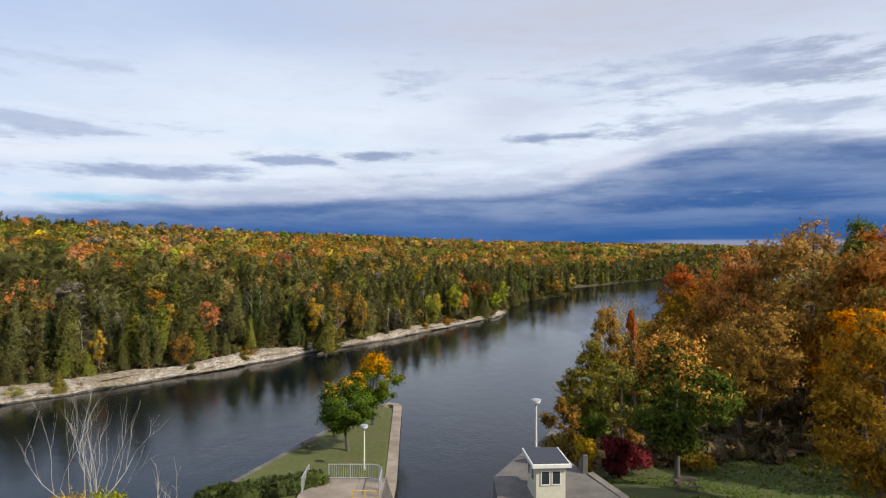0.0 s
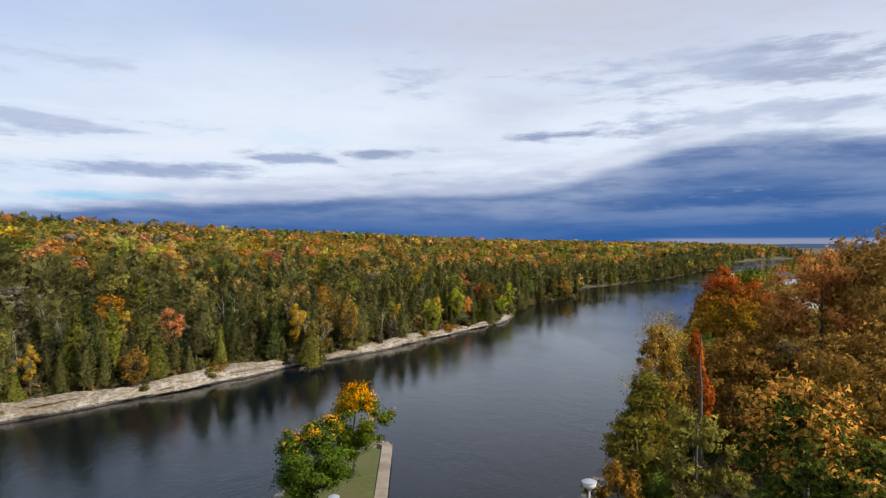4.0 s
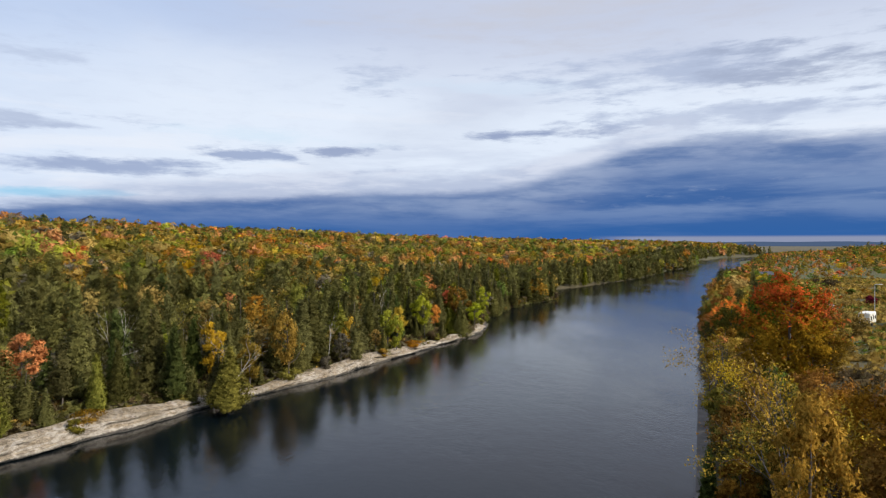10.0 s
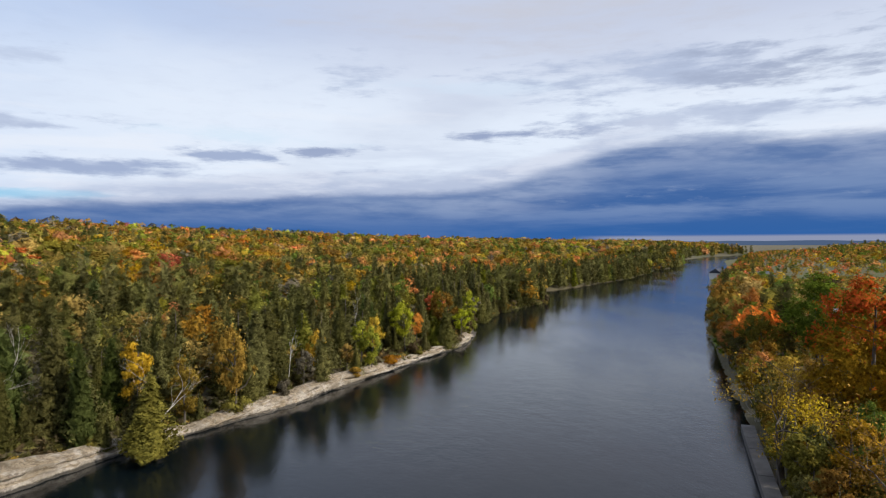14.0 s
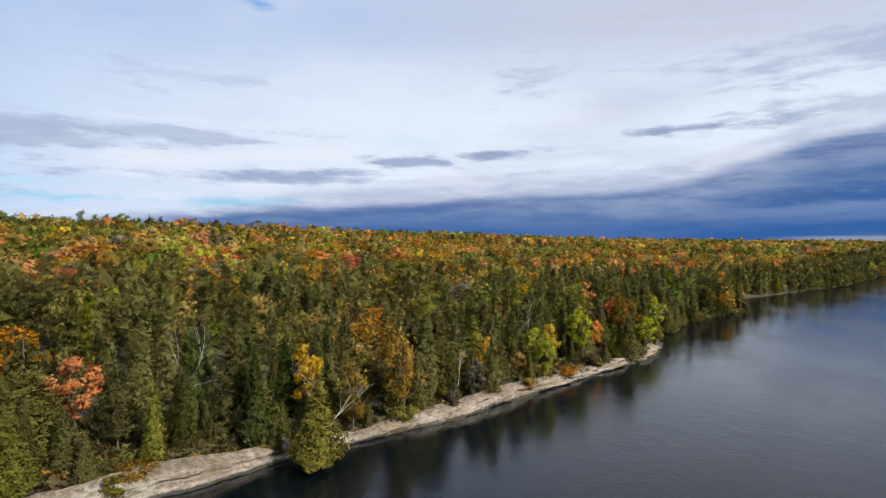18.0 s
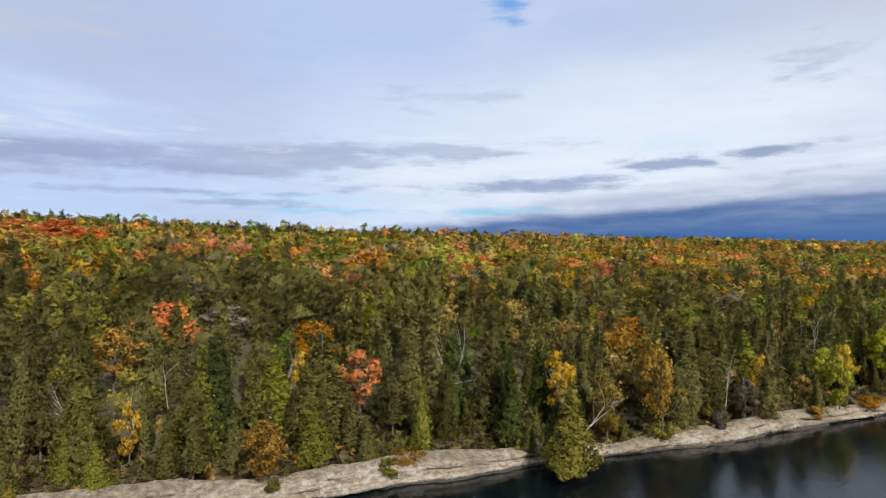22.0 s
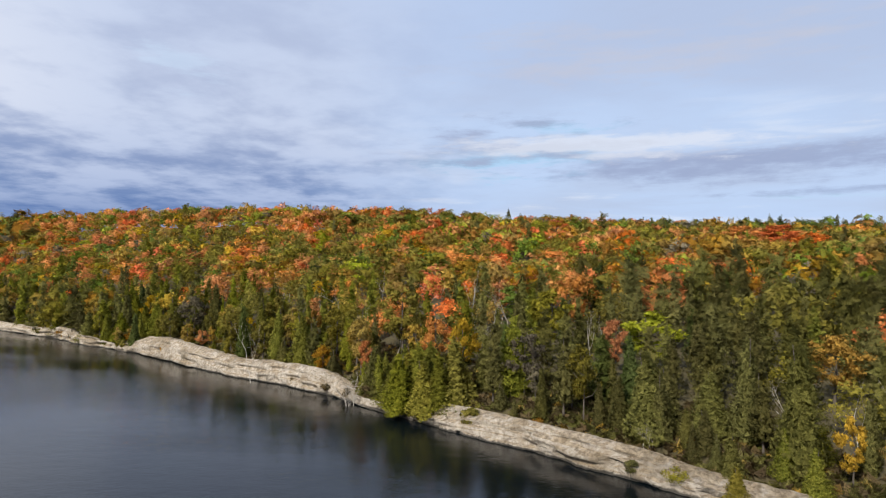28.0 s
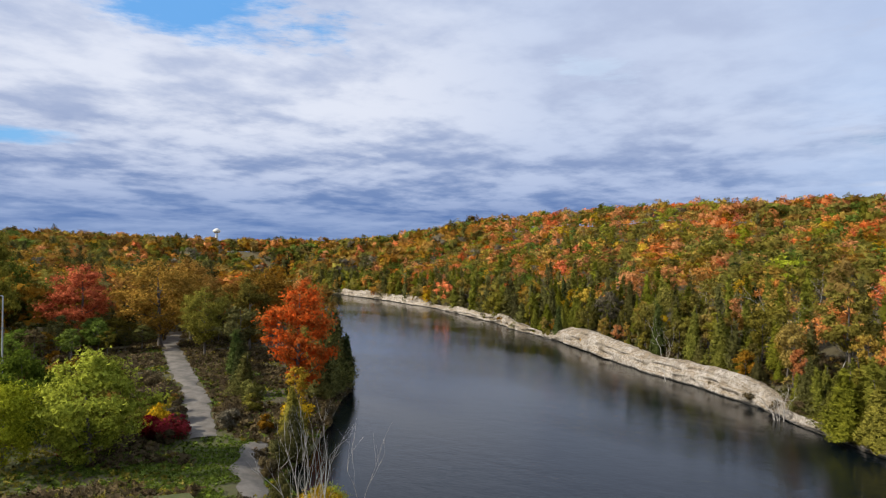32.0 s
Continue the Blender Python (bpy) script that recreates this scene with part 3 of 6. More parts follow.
# ---------------------------------------------------------------- rocky bank
def build_cliff():
    """Pale layered limestone along the far shore."""
    ln = nb
    seg = np.hypot(*np.diff(ln, axis=0).T)
    run = np.r_[0, np.cumsum(seg)]
    s = np.arange(0, run[-1], 0.55)
    x, y = np.interp(s, run, ln[:, 0]), np.interp(s, run, ln[:, 1])
    keep = (x > -235) & (x < 24)
    s, x, y = s[keep], x[keep], y[keep]
    tx, ty = np.gradient(x), np.gradient(y)
    m = np.hypot(tx, ty)
    ox, oy = ty / m, -tx / m                                  # outward, to the water
    high = np.interp(x, [-235, -190, -130, -78, -55, -40, 10, 60, 80], [4.2, 4.0, 4.0, 2.7, 2.1, 1.6, 1.4, 0.9, 0.6])
    wob = 0.8 * np.sin(s / 9.3 + np.sin(s / 17.0)) + 0.22 * np.sin(s / 2.9 + np.sin(s / 4.1))
    bare = np.clip(np.interp(x, [-236, -222, -208, -198, -182, -168, -158, -146, -139, -101, -96, -86, -82, -49, -45, -42, -40, -33, -30, -21, -18, 12, 16], [.6, 1, .8, .1, .2, .8, .2, 0, 1, 1, 0, 0, 1, 1, .55, .55, .8, .8, .5, .5, .8, .8, .3]), 0, 1)
    high = high * (0.38 + 0.62 * bare)
    deep = (0.45 + 0.55 * bare) * np.interp(x, [-190, -125, -100, -60, -40], [3.0, 2.0, 2.2, 3.2, 3.4]) + 0.7 * np.sin(s / 23.0) + 0.5 * np.sin(s / 7.7)
    rng = np.random.default_rng(5)

    def blocks(shortest, longest, amount):
        """Set-backs that stay even over the length of one block of stone."""
        out, k = np.zeros(len(s)), 0
        while k < len(s):
            n = int(rng.integers(shortest, longest))
            out[k:k + n] = rng.normal(0, amount)
            k += n
        return np.convolve(out, (0.2, 0.6, 0.2), "same")

    beds = [(0.00, -0.6), (0.15, -0.4), (0.20, 0.40), (0.30, 0.34), (0.34, 0.22), (0.45, 0.14), (0.49, 0.0), (0.58, -0.10), (0.62, -0.35), (0.70, -0.5),
            (0.74, -0.8), (0.81, -1.2), (0.86, -1.7), (0.92, -2.4), (1.00, -3.4)]
    tilt = 0.35 * np.sin(s / 31.0) + 0.20 * np.sin(s / 11.0 + 1.0)
    joint = blocks(4, 16, 0.35)
    rows, levels = [], len(beds)
    for k, (u, back) in enumerate(beds):
        if k % 2 == 0:
            bed = blocks(3, 14, 0.30) + 0.5 * joint
        jit = rng.normal(0, 0.07, len(s))
        rough = 0.25 if k < 2 else 1.0
        off = 0.5 + wob * (0.7 - 0.2 * u) + deep * 0.24 * np.minimum(back, 0.3) + max(back - 0.3, 0) + (bed + jit) * rough
        zz = -0.8 + (high + 0.9 + 0.5 * np.sin(s / 8.0) + (tilt if 0 < k < levels - 1 else 0.0)) * u + np.convolve(rng.normal(0, 0.25, len(s)), np.ones(9) / 9, "same") * (k > 1)
        rows.append(np.c_[x + ox * off, y + oy * off, zz])
    off = off - 3.0
    rows.append(np.c_[x + ox * off, y + oy * off, zz - 0.9])
    levels += 1
    v = np.stack(rows, 1).reshape(-1, 3)
    n = len(s)
    i = (np.arange(n - 1)[:, None] * levels + np.arange(levels - 1)[None]).ravel()
    me = mesh_from("rock_bank", v, np.c_[i, i + levels, i + levels + 1, i + 1], [ROCK], True)
    tagged(new("rock_bank", me), "pale layered limestone bank along the river", "rock bank", kind="structure")


build_cliff()


# ---------------------------------------------------------------- plants: templates
def leaf_cards(c, out, size, rng, stretch=1.0, droop=0.0, rough=0.6, along=None):
    """Small leaf clumps, a bent sliver each, at the points c and facing roughly along out. Vertices and soft normals."""
    n = len(c)
    nrm = out + rng.normal(0, rough, (n, 3))
    nrm /= np.linalg.norm(nrm, axis=1)[:, None] + 1e-9
    a = np.cross(nrm, rng.normal(0, 1, (n, 3)))
    a[:, 2] -= droop
    if along is not None:
        a = along + rng.normal(0, 0.38, (n, 3))
    a -= nrm * (a * nrm).sum(1)[:, None]
    a /= np.linalg.norm(a, axis=1)[:, None] + 1e-9
    b = np.cross(nrm, a)
    s = size * 1.25 * rng.uniform(0.6, 1.35, (n, 1))
    a, b = a * s * stretch, b * s
    k = rng.uniform(-0.35, 0.35, (n, 1))
    v = np.stack([c - a * 0.55 - b * 0.35, c + a * (0.6 + 0.3 * k) - b * (0.35 - k * 0.5), c + a * k + b * 0.75], 1)
    soft = out / (np.linalg.norm(out, axis=1)[:, None] + 1e-9) * 1.7 + nrm
    soft /= np.linalg.norm(soft, axis=1)[:, None] + 1e-9
    return np.concatenate([v, np.repeat(soft[:, None], 3, 1)], 2).reshape(-1, 6)


def tris(n):
    return np.arange(3 * n, dtype=np.int32).reshape(-1, 3)


def leaf_mesh(name, vn, mat):
    """A mesh of leaf slivers with their soft normals."""
    me = mesh_from(name, vn[:, :3], tris(len(vn) // 3), [mat], True)
    at = me.attributes.new("custom_normal", "FLOAT_VECTOR", "POINT")
    at.data.foreach_set("vector", np.ascontiguousarray(vn[:, 3:], np.float32).ravel())
    return me


def crown_round(n, H, R, size, seed, low=0.25, lobes=16, open_=0.0, rough=0.6):
    """A broad crown of leafy lobes; many lobes give a loose, feathery one."""
    rng = np.random.default_rng(seed)
    zc, hz = H * (1 + low) / 2, H * (1 - low) / 2
    fine = lobes > 24
    cs, rs = [], []
    for k in range(lobes):
        d = rng.normal(0, 1, 3)
        d /= np.linalg.norm(d)
        f = rng.uniform(0.50, 0.92) if fine else rng.uniform(0.45, 0.80)
        wide = (1.0 - 0.30 * max(d[2], 0) ** 2) * (1.0 - 0.25 * max(-d[2], 0))
        lump = 1 + 0.16 * math.sin(3 * math.atan2(d[1], d[0]) + seed) + 0.10 * math.sin(5 * d[2] + seed)
        cs.append((d[0] * R * f * wide * lump, d[1] * R * f * wide * lump, zc + d[2] * hz * f))
        rs.append(R * (rng.uniform(0.13, 0.27) if fine else rng.uniform(0.26, 0.44)))
    cs, rs = np.array(cs), np.array(rs)
    pick = rng.choice(lobes, n, p=rs ** 2 / (rs ** 2).sum())
    d = rng.normal(0, 1, (n, 3))
    d /= np.linalg.norm(d, axis=1)[:, None]
    d[:, 2] = np.where(rng.random(n) < 0.45, np.abs(d[:, 2]), d[:, 2])
    rad = rs[pick] * (np.abs(rng.normal(0.55, 0.42, n)) if fine else np.where(rng.random(n) < 0.75, rng.uniform(0.8, 1.08, n), rng.uniform(0.2, 1.0, n)))
    c = cs[pick] + d * rad[:, None] * ((1.1, 1.1, 0.80) if fine else (1, 1, 0.85))
    if open_:
        c += rng.normal(0, open_, c.shape)
    mid_out = (c - (0, 0, zc)) / (R, R, hz)
    return leaf_cards(c, d * 0.65 + mid_out * 0.6, size, rng, 1.0, 0.0, rough), cs


def crown_cone(n, H, R, size, seed, low=0.06, power=0.8, whorls=11, rag=0.35, lift=0.0):
    """A conifer: many short sprays that sweep out and up round a darker heart; lift puts more of them near the top."""
    rng = np.random.default_rng(seed)
    heart = n // 9
    u = 1 - rng.random(n) ** (0.5 + lift) * (1 - low)
    u = np.clip(u, low, 0.995)
    ang = rng.uniform(0, 2 * math.pi, n)
    ph = rng.uniform(0, 6.28, 3)
    lump = 1 + rag * (0.4 * np.sin(3 * ang + ph[0] + 5 * u) + 0.5 * np.sin(5 * ang - 9 * u + ph[1])) + 0.10 * np.sin(u * whorls * 6.28 + ph[2]) + 0.16 * np.sin(2 * ang + 3.1 * u + ph[2])
    prof = np.minimum((1 - u) ** power, 0.30 + 2.6 * (u - low + 0.05)) + 0.015
    rad = R * prof * lump * np.where(rng.random(n) < 0.7, rng.uniform(0.78, 1.10, n), rng.uniform(0.35, 0.9, n))
    rad[:heart] = R * prof[:heart] * rng.uniform(0.15, 0.55, heart)
    c = np.c_[np.cos(ang) * rad, np.sin(ang) * rad, u * H - 0.22 * rad]
    d = np.c_[np.cos(ang), np.sin(ang), np.full(n, 0.45)]
    along = np.c_[np.cos(ang) * 0.8, np.sin(ang) * 0.8, rng.uniform(-0.1, 1.1, n)]
    each = np.full((n, 1), size * 0.80)
    each[:heart] = np.minimum(size * 2.6, 1.5)
    return leaf_cards(c, d, each, rng, 1.75, 0.0, 0.9, along)


def tube(pts, radii, sides=5):
    """A tapered round limb along points: vertices and quads."""
    p = np.asarray(pts, float)
    v, f = [], []
    for i in range(len(p)):
        t = p[min(i + 1, len(p) - 1)] - p[max(i - 1, 0)]
        t /= np.linalg.norm(t) + 1e-9
        a = np.cross(t, (0.31, 0.95, 0.11) if abs(t[1]) < 0.9 else (1, 0, 0))
        a /= np.linalg.norm(a)
        b = np.cross(t, a)
        for k in range(sides):
            w = 2 * math.pi * k / sides
            v.append(p[i] + radii[i] * (math.cos(w) * a + math.sin(w) * b))
    for i in range(len(p) - 1):
        for k in range(sides):
            k2 = (k + 1) % sides
            f.append((i * sides + k, i * sides + k2, (i + 1) * sides + k2, (i + 1) * sides + k))
    return np.array(v), np.array(f, np.int32)


def join(parts):
    vs, fs, o = [], [], 0
    for v, f in parts:
        vs.append(v)
        fs.append(f + o)
        o += len(v)
    return np.vstack(vs), np.vstack(fs)


def trunk_geo(H, r, ends, seed, sides=6):
    """A tapered trunk with limbs that reach the given places."""
    rng = np.random.default_rng(seed)
    lean = rng.normal(0, 0.03, 2)
    axis = lambda z: np.array([lean[0] * z + 0.08 * math.sin(z), lean[1] * z + 0.08 * math.cos(1.3 * z), z])
    zs = np.linspace(-0.3, H, 7)
    parts = [tube([axis(z) for z in zs], [r * (1.25 if k == 0 else 1) * (1 - 0.85 * k / 6) + 0.015 for k in range(7)], sides)]
    for e in ends:
        z0 = min(H * 0.92, max(H * 0.22, e[2] - 0.55 * math.hypot(e[0], e[1]) - 0.3))
        a = axis(z0)
        mid = (a + e) / 2 + (0, 0, -0.08 * np.linalg.norm(e - a)) + rng.normal(0, 0.12, 3)
        k = r * 0.5 * (1 - 0.6 * z0 / H)
        parts.append(tube([a, mid, e], [k, k * 0.6, 0.02], 4))
    return join(parts)


def branches(start, way, length, r, depth, rng, parts, spread=0.55, sides=4, rise=0.15):
    """A bare limb that forks."""
    pts, p, w = [np.array(start, float)], np.array(start, float), np.array(way, float)
    for _ in range(3):
        w = w + rng.normal(0, 0.13, 3) + (0, 0, rise * 0.3)
        w /= np.linalg.norm(w)
        p = p + w * length / 3
        pts.append(p)
    parts.append(tube(pts, [r, r * 0.85, r * 0.68, r * 0.5], sides))
    if depth:
        for k in range(rng.integers(2, 4)):
            nw = w + rng.normal(0, spread, 3) + (0, 0, rise)
            nw /= np.linalg.norm(nw)
            base = pts[3] if k == 0 else pts[rng.integers(1, 4)]
            branches(base, nw, length * rng.uniform(0.55, 0.8), r * 0.5, depth - 1, rng, parts, spread, max(3, sides - 1), rise)


# ---------------------------------------------------------------- plants: whole trees as things
MESHES = {}


def set_tint(me, values):
    at = me.attributes.new("tint", "FLOAT", "FACE")
    at.data.foreach_set("value", np.asarray(values, np.float32))


def shared(key, make, mat):
    if (key, mat.name) not in MESHES:
        made = make()
        MESHES[key, mat.name] = mesh_from(key[0], *made, [mat]) if isinstance(made, tuple) else leaf_mesh(key[0], made, mat)
    return MESHES[key, mat.name]


def cedar_crown(k, n):
    v = crown_cone(n, 11.0, (2.8, 2.3, 3.4, 2.0, 2.9)[k % 5], 0.25, 40 + k, 0.06, (1.1, 0.92, 1.25, 0.88, 1.05)[k % 5], 9 + k, 0.42)
    return v


def spruce_crown(k, n):
    v = crown_cone(n, 14.0, (2.6, 2.2, 2.9)[k % 3], 0.36, 80 + k, 0.10, 1.05, 13, 0.25)
    return v


def thin_crown(k, n):
    v = crown_cone(n, 12.0, 1.9, 0.32, 120 + k, 0.22, 0.75, 8, 0.7)
    return v


ROUND = {"broadleaf": (11.0, (3.6, 3.2, 4.0, 3.0), 0.30, (0.22, 0.30, 0.25, 0.18), (34, 30, 40, 28), 160),
         "maple": (11.0, (3.9, 3.9), 0.17, (0.16, 0.17), (70, 62), 260),
         "tall_tree": (18.0, (5.4, 6.2, 5.0, 6.8), 0.27, (0.10, 0.14, 0.08, 0.12), (80, 95, 70, 105), 360),
         "bush_tree": (9.0, (4.6, 5.2), 0.19, (0.03, 0.02), (80, 90), 560),
         "shrub": (3.0, (1.7, 2.0, 1.5), 0.19, (0.02, 0.04, 0.03), (9, 11, 8), 460)}


def round_geo(kind):
    H, R, size, low, lobes, seed = ROUND[kind]

    def crown(k, n):
        k %= len(R)
        v, _ = crown_round(n, H, R[k], size, seed + k, low[k], lobes[k], 0.12 if H > 4 else 0.06, 0.9 if lobes[k] > 24 else 0.6)
        return v

    def trunk(k):
        k %= len(R)
        _, cs = crown_round(8, H, R[k], size, seed + k, low[k], lobes[k], 0.12)
        return trunk_geo(H * 0.86, H * 0.0185, cs[:14 if H > 11.5 else 9], 7 + k)

    return crown, trunk


def cone_trunk(k):
    return trunk_geo(10.6, 0.15, [], 20 + k, 5)


TREE_KINDS = {
    "cedar": (cedar_crown, cone_trunk, 5, 4200, 11.0),
    "spruce": (spruce_crown, cone_trunk, 3, 3000, 14.0),
    "thin_cedar": (thin_crown, cone_trunk, 3, 1000, 12.0),
    "broadleaf": (*round_geo("broadleaf"), 4, 3000, 11.0),
    "maple": (*round_geo("maple"), 2, 26000, 11.0),
    "tall_tree": (*round_geo("tall_tree"), 4, 14000, 18.0),
    "bush_tree": (*round_geo("bush_tree"), 2, 15000, 9.0),
    "shrub": (*round_geo("shrub"), 3, 1500, 3.0),
}
LABELS = {
    "cedar_foliage": "dark green cedar", "dark_conifer_foliage": "dark green spruce", "olive_foliage": "olive-green broadleaf tree",
    "green_foliage": "green broadleaf tree", "lime_foliage": "bright yellow-green tree", "yellow_foliage": "yellow autumn tree",
    "gold_brown_foliage": "golden-brown autumn tree", "orange_foliage": "orange autumn tree", "red_foliage": "red autumn maple",
    "deep_red_foliage": "deep red autumn maple", "rust_foliage": "rusty brown autumn tree", "wine_red_foliage": "wine-red shrub", "bright_cedar_foliage": "bright yellow-green tree", "tan_foliage": "pale tan autumn tree",
    "bare_twig_haze": "grey half-bare tree", "turning_maple_foliage": "green maple turning orange", "turned_maple_foliage": "green and orange maple", "half_turned_foliage": "half-turned gold and orange tree",
    "brown_brush": "dry brown shrub", "red_topped_foliage": "golden maple with a red top", "flame_maple_foliage": "flame-orange and red maple",
}
rng_t = random.Random(11)


def tree(kind, mat, x, y, H, spread=1.0, where="on the wooded river bank", z=None, label="", group="trees on the river bank", bark=None, variant=None):
    """One tree as a thing: an empty at its foot with a trunk and a crown."""
    crown, trunk, kinds, n, h0 = TREE_KINDS[kind]
    k = rng_t.randrange(kinds) if variant is None else variant
    e = new({"shrub": "shrub", "maple": "maple_tree", "cedar": "cedar_tree", "spruce": "spruce_tree", "thin_cedar": "thin_cedar"}.get(kind, "tree"))
    e.empty_display_size = 0.3
    s = H / h0
    e.location = (x, y, ground_z(x, y) - 0.1 if z is None else z)
    e.rotation_euler = (rng_t.uniform(-0.04, 0.04), rng_t.uniform(-0.04, 0.04), rng_t.uniform(0, 6.28))
    e.scale = (s * spread, s * spread, s)
    c = new("crown", shared(("crown", kind, k), lambda: crown(k, n), mat))
    t = new("trunk", shared(("trunk", kind, k), lambda: trunk(k), bark or BARK))
    c.parent = t.parent = e
    tagged(e, label or f"{LABELS[mat.name]} {where}", "shrub" if kind == "shrub" else "tree", group)
    return e


# ---------------------------------------------------------------- the woods
DECID = [F_OLIVE, F_GREEN, F_YELLOW, F_GOLD, F_ORANGE, F_RED, F_RUST, F_TAN, F_GREY, F_LIME]


def value_noise(x, y, cell, seed):
    rng = np.random.default_rng(seed)
    tab = rng.random((64, 64))
    u, v = np.asarray(x) / cell + 1000, np.asarray(y) / cell + 1000
    i, j = np.floor(u).astype(int), np.floor(v).astype(int)
    fu, fv = u - i, v - j
    fu, fv = fu * fu * (3 - 2 * fu), fv * fv * (3 - 2 * fv)
    g = lambda a, b: tab[a % 64, b % 64]
    return (g(i, j) * (1 - fu) + g(i + 1, j) * fu) * (1 - fv) + (g(i, j + 1) * (1 - fu) + g(i + 1, j + 1) * fu) * fv


def scatter(x0, x1, y0, y1, step, seed):
    rng = np.random.default_rng(seed)
    gx, gy = np.meshgrid(np.arange(x0, x1, step), np.arange(y0, y1, step))
    gx, gy = gx.ravel() + rng.uniform(-0.48, 0.48, gx.size) * step, gy.ravel() + rng.uniform(-0.48, 0.48, gx.size) * step
    return gx, gy


def choose(x, y, az, r, d, far, seed):
    """The kind of every tree of the north woods: 0 cedar, 1 spruce, 2 thin conifer, 3 and on the broadleaf colours."""
    rng = np.random.default_rng(seed)
    n = len(x)
    patch, fine = value_noise(x, y, 38, 3), value_noise(x, y, 14, 4)
    up = np.clip((r - (r - d)) / 1.0, 0, None)
    reach = np.interp(az, [-30, 0, 20, 50, 75, 95, 125, 150], [40, 66, 92, 108, 85, 55, 42, 40])
    con = 1 - 0.95 * smooth(up, reach * 0.40, reach * 1.05)
    con = np.clip(con - 0.10 - 0.22 * smooth(az, 64, 96) + 0.5 * (patch - 0.5) + 0.25 * (fine - 0.5), 0.02, 0.9)
    out = np.zeros(n, int)
    roll = rng.random(n)
    is_con = roll < con
    sub = rng.random(n)
    out = np.where(is_con, np.where(sub < 0.84, 0, np.where(sub < 0.90, 1, 2)), 3)
    plant = (az > 30) & (az < 78) & (r > far * 0.82) & (patch < 0.62)
    out = np.where(plant & (sub < 0.42), 1, out)
    # yellow-green cedars over the cliff upstream, their sunlit look put into the foliage colour
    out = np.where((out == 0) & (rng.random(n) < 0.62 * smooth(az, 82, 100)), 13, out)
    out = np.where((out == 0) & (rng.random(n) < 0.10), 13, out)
    # colours by hill side
    warm = smooth(az, 55, 100)
    hot = value_noise(x, y, 26, 8)
    w = np.stack([0.36 - 0.03 * warm, 0.10 + 0.02 * warm, 0.055 + 0.02 * warm, 0.16 - 0.08 * warm, (0.085 + 0.20 * warm) * (0.2 + 1.6 * hot),
                  (0.02 + 0.09 * warm) * (0.1 + 1.9 * hot ** 2), 0.06 + 0 * warm, 0.20 - 0.03 * warm, 0.07 - 0.03 * warm, 0.006 + 0.012 * warm], 1)
    c = np.cumsum(w / w.sum(1, keepdims=True), 1)
    u = rng.random(n)
    clump = np.clip(0.5 + 1.35 * (value_noise(x, y, 19, 21) - 0.5), 0.0, 0.999)
    u = np.where(rng.random(n) < 0.62, np.clip(clump + 0.22 * (u - 0.5), 0, 0.999), u)
    colour = (u[:, None] > c).sum(1)
    return np.where(out == 3, 3 + colour, out)          # 13: a yellow-green cedar


def template(kind, n, size, seed):
    if kind in (0, 13):
        return crown_cone(n, 12.0, 2.8, size, seed, 0.15, 1.0, 9, 0.38, 0.22)
    if kind == 1:
        return crown_cone(n, 10.0, 2.3, size, seed, 0.15, 0.95, 12, 0.22, 0.22)
    if kind == 2:
        return crown_cone(n, 12.5, 1.7, size * 0.85, seed, 0.25, 0.7, 8, 0.6, 0.15)
    return dome(n, 11.0, 4.4, size, seed)


def dome(n, H, R, size, seed):
    """A broadleaf crown of the closed wood: a dome of leafy lobes, full above and thin below."""
    rng = np.random.default_rng(seed)
    lobes = 18
    t = rng.uniform(0, 6.283, lobes)
    q = np.sqrt(rng.random(lobes))
    lump = 1 + 0.18 * np.sin(3 * t + seed) + 0.10 * np.sin(5 * t + 2 * seed)
    cs = np.c_[np.cos(t) * q * R * 0.78 * lump, np.sin(t) * q * R * 0.78 * lump, H * (0.86 - 0.40 * q ** 2 + rng.uniform(-0.10, 0.06, lobes))]
    cs[::4] *= (1, 1, 0.62)
    rs = R * rng.uniform(0.24, 0.40, lobes)
    pick = rng.choice(lobes, n, p=rs ** 2 / (rs ** 2).sum())
    d = rng.normal(0, 1, (n, 3))
    d[:, 2] = np.where(rng.random(n) < 0.7, np.abs(d[:, 2]), d[:, 2])
    d /= np.linalg.norm(d, axis=1)[:, None]
    heart = n // 10
    rad = rs[pick] * np.where(rng.random(n) < 0.8, rng.uniform(0.8, 1.15, n), rng.uniform(0.3, 0.9, n))
    rad[:heart] *= 0.4
    c = cs[pick] + d * rad[:, None] * (1, 1, 0.85)
    each = np.full((n, 1), size)
    each[:heart] = np.minimum(size * 2.0, 1.7)
    return leaf_cards(c, d * 0.8 + (c - (0, 0, H * 0.45)) / (R, R, H * 0.5) * 0.5, each, rng, 1.1, 0.0, 0.5)


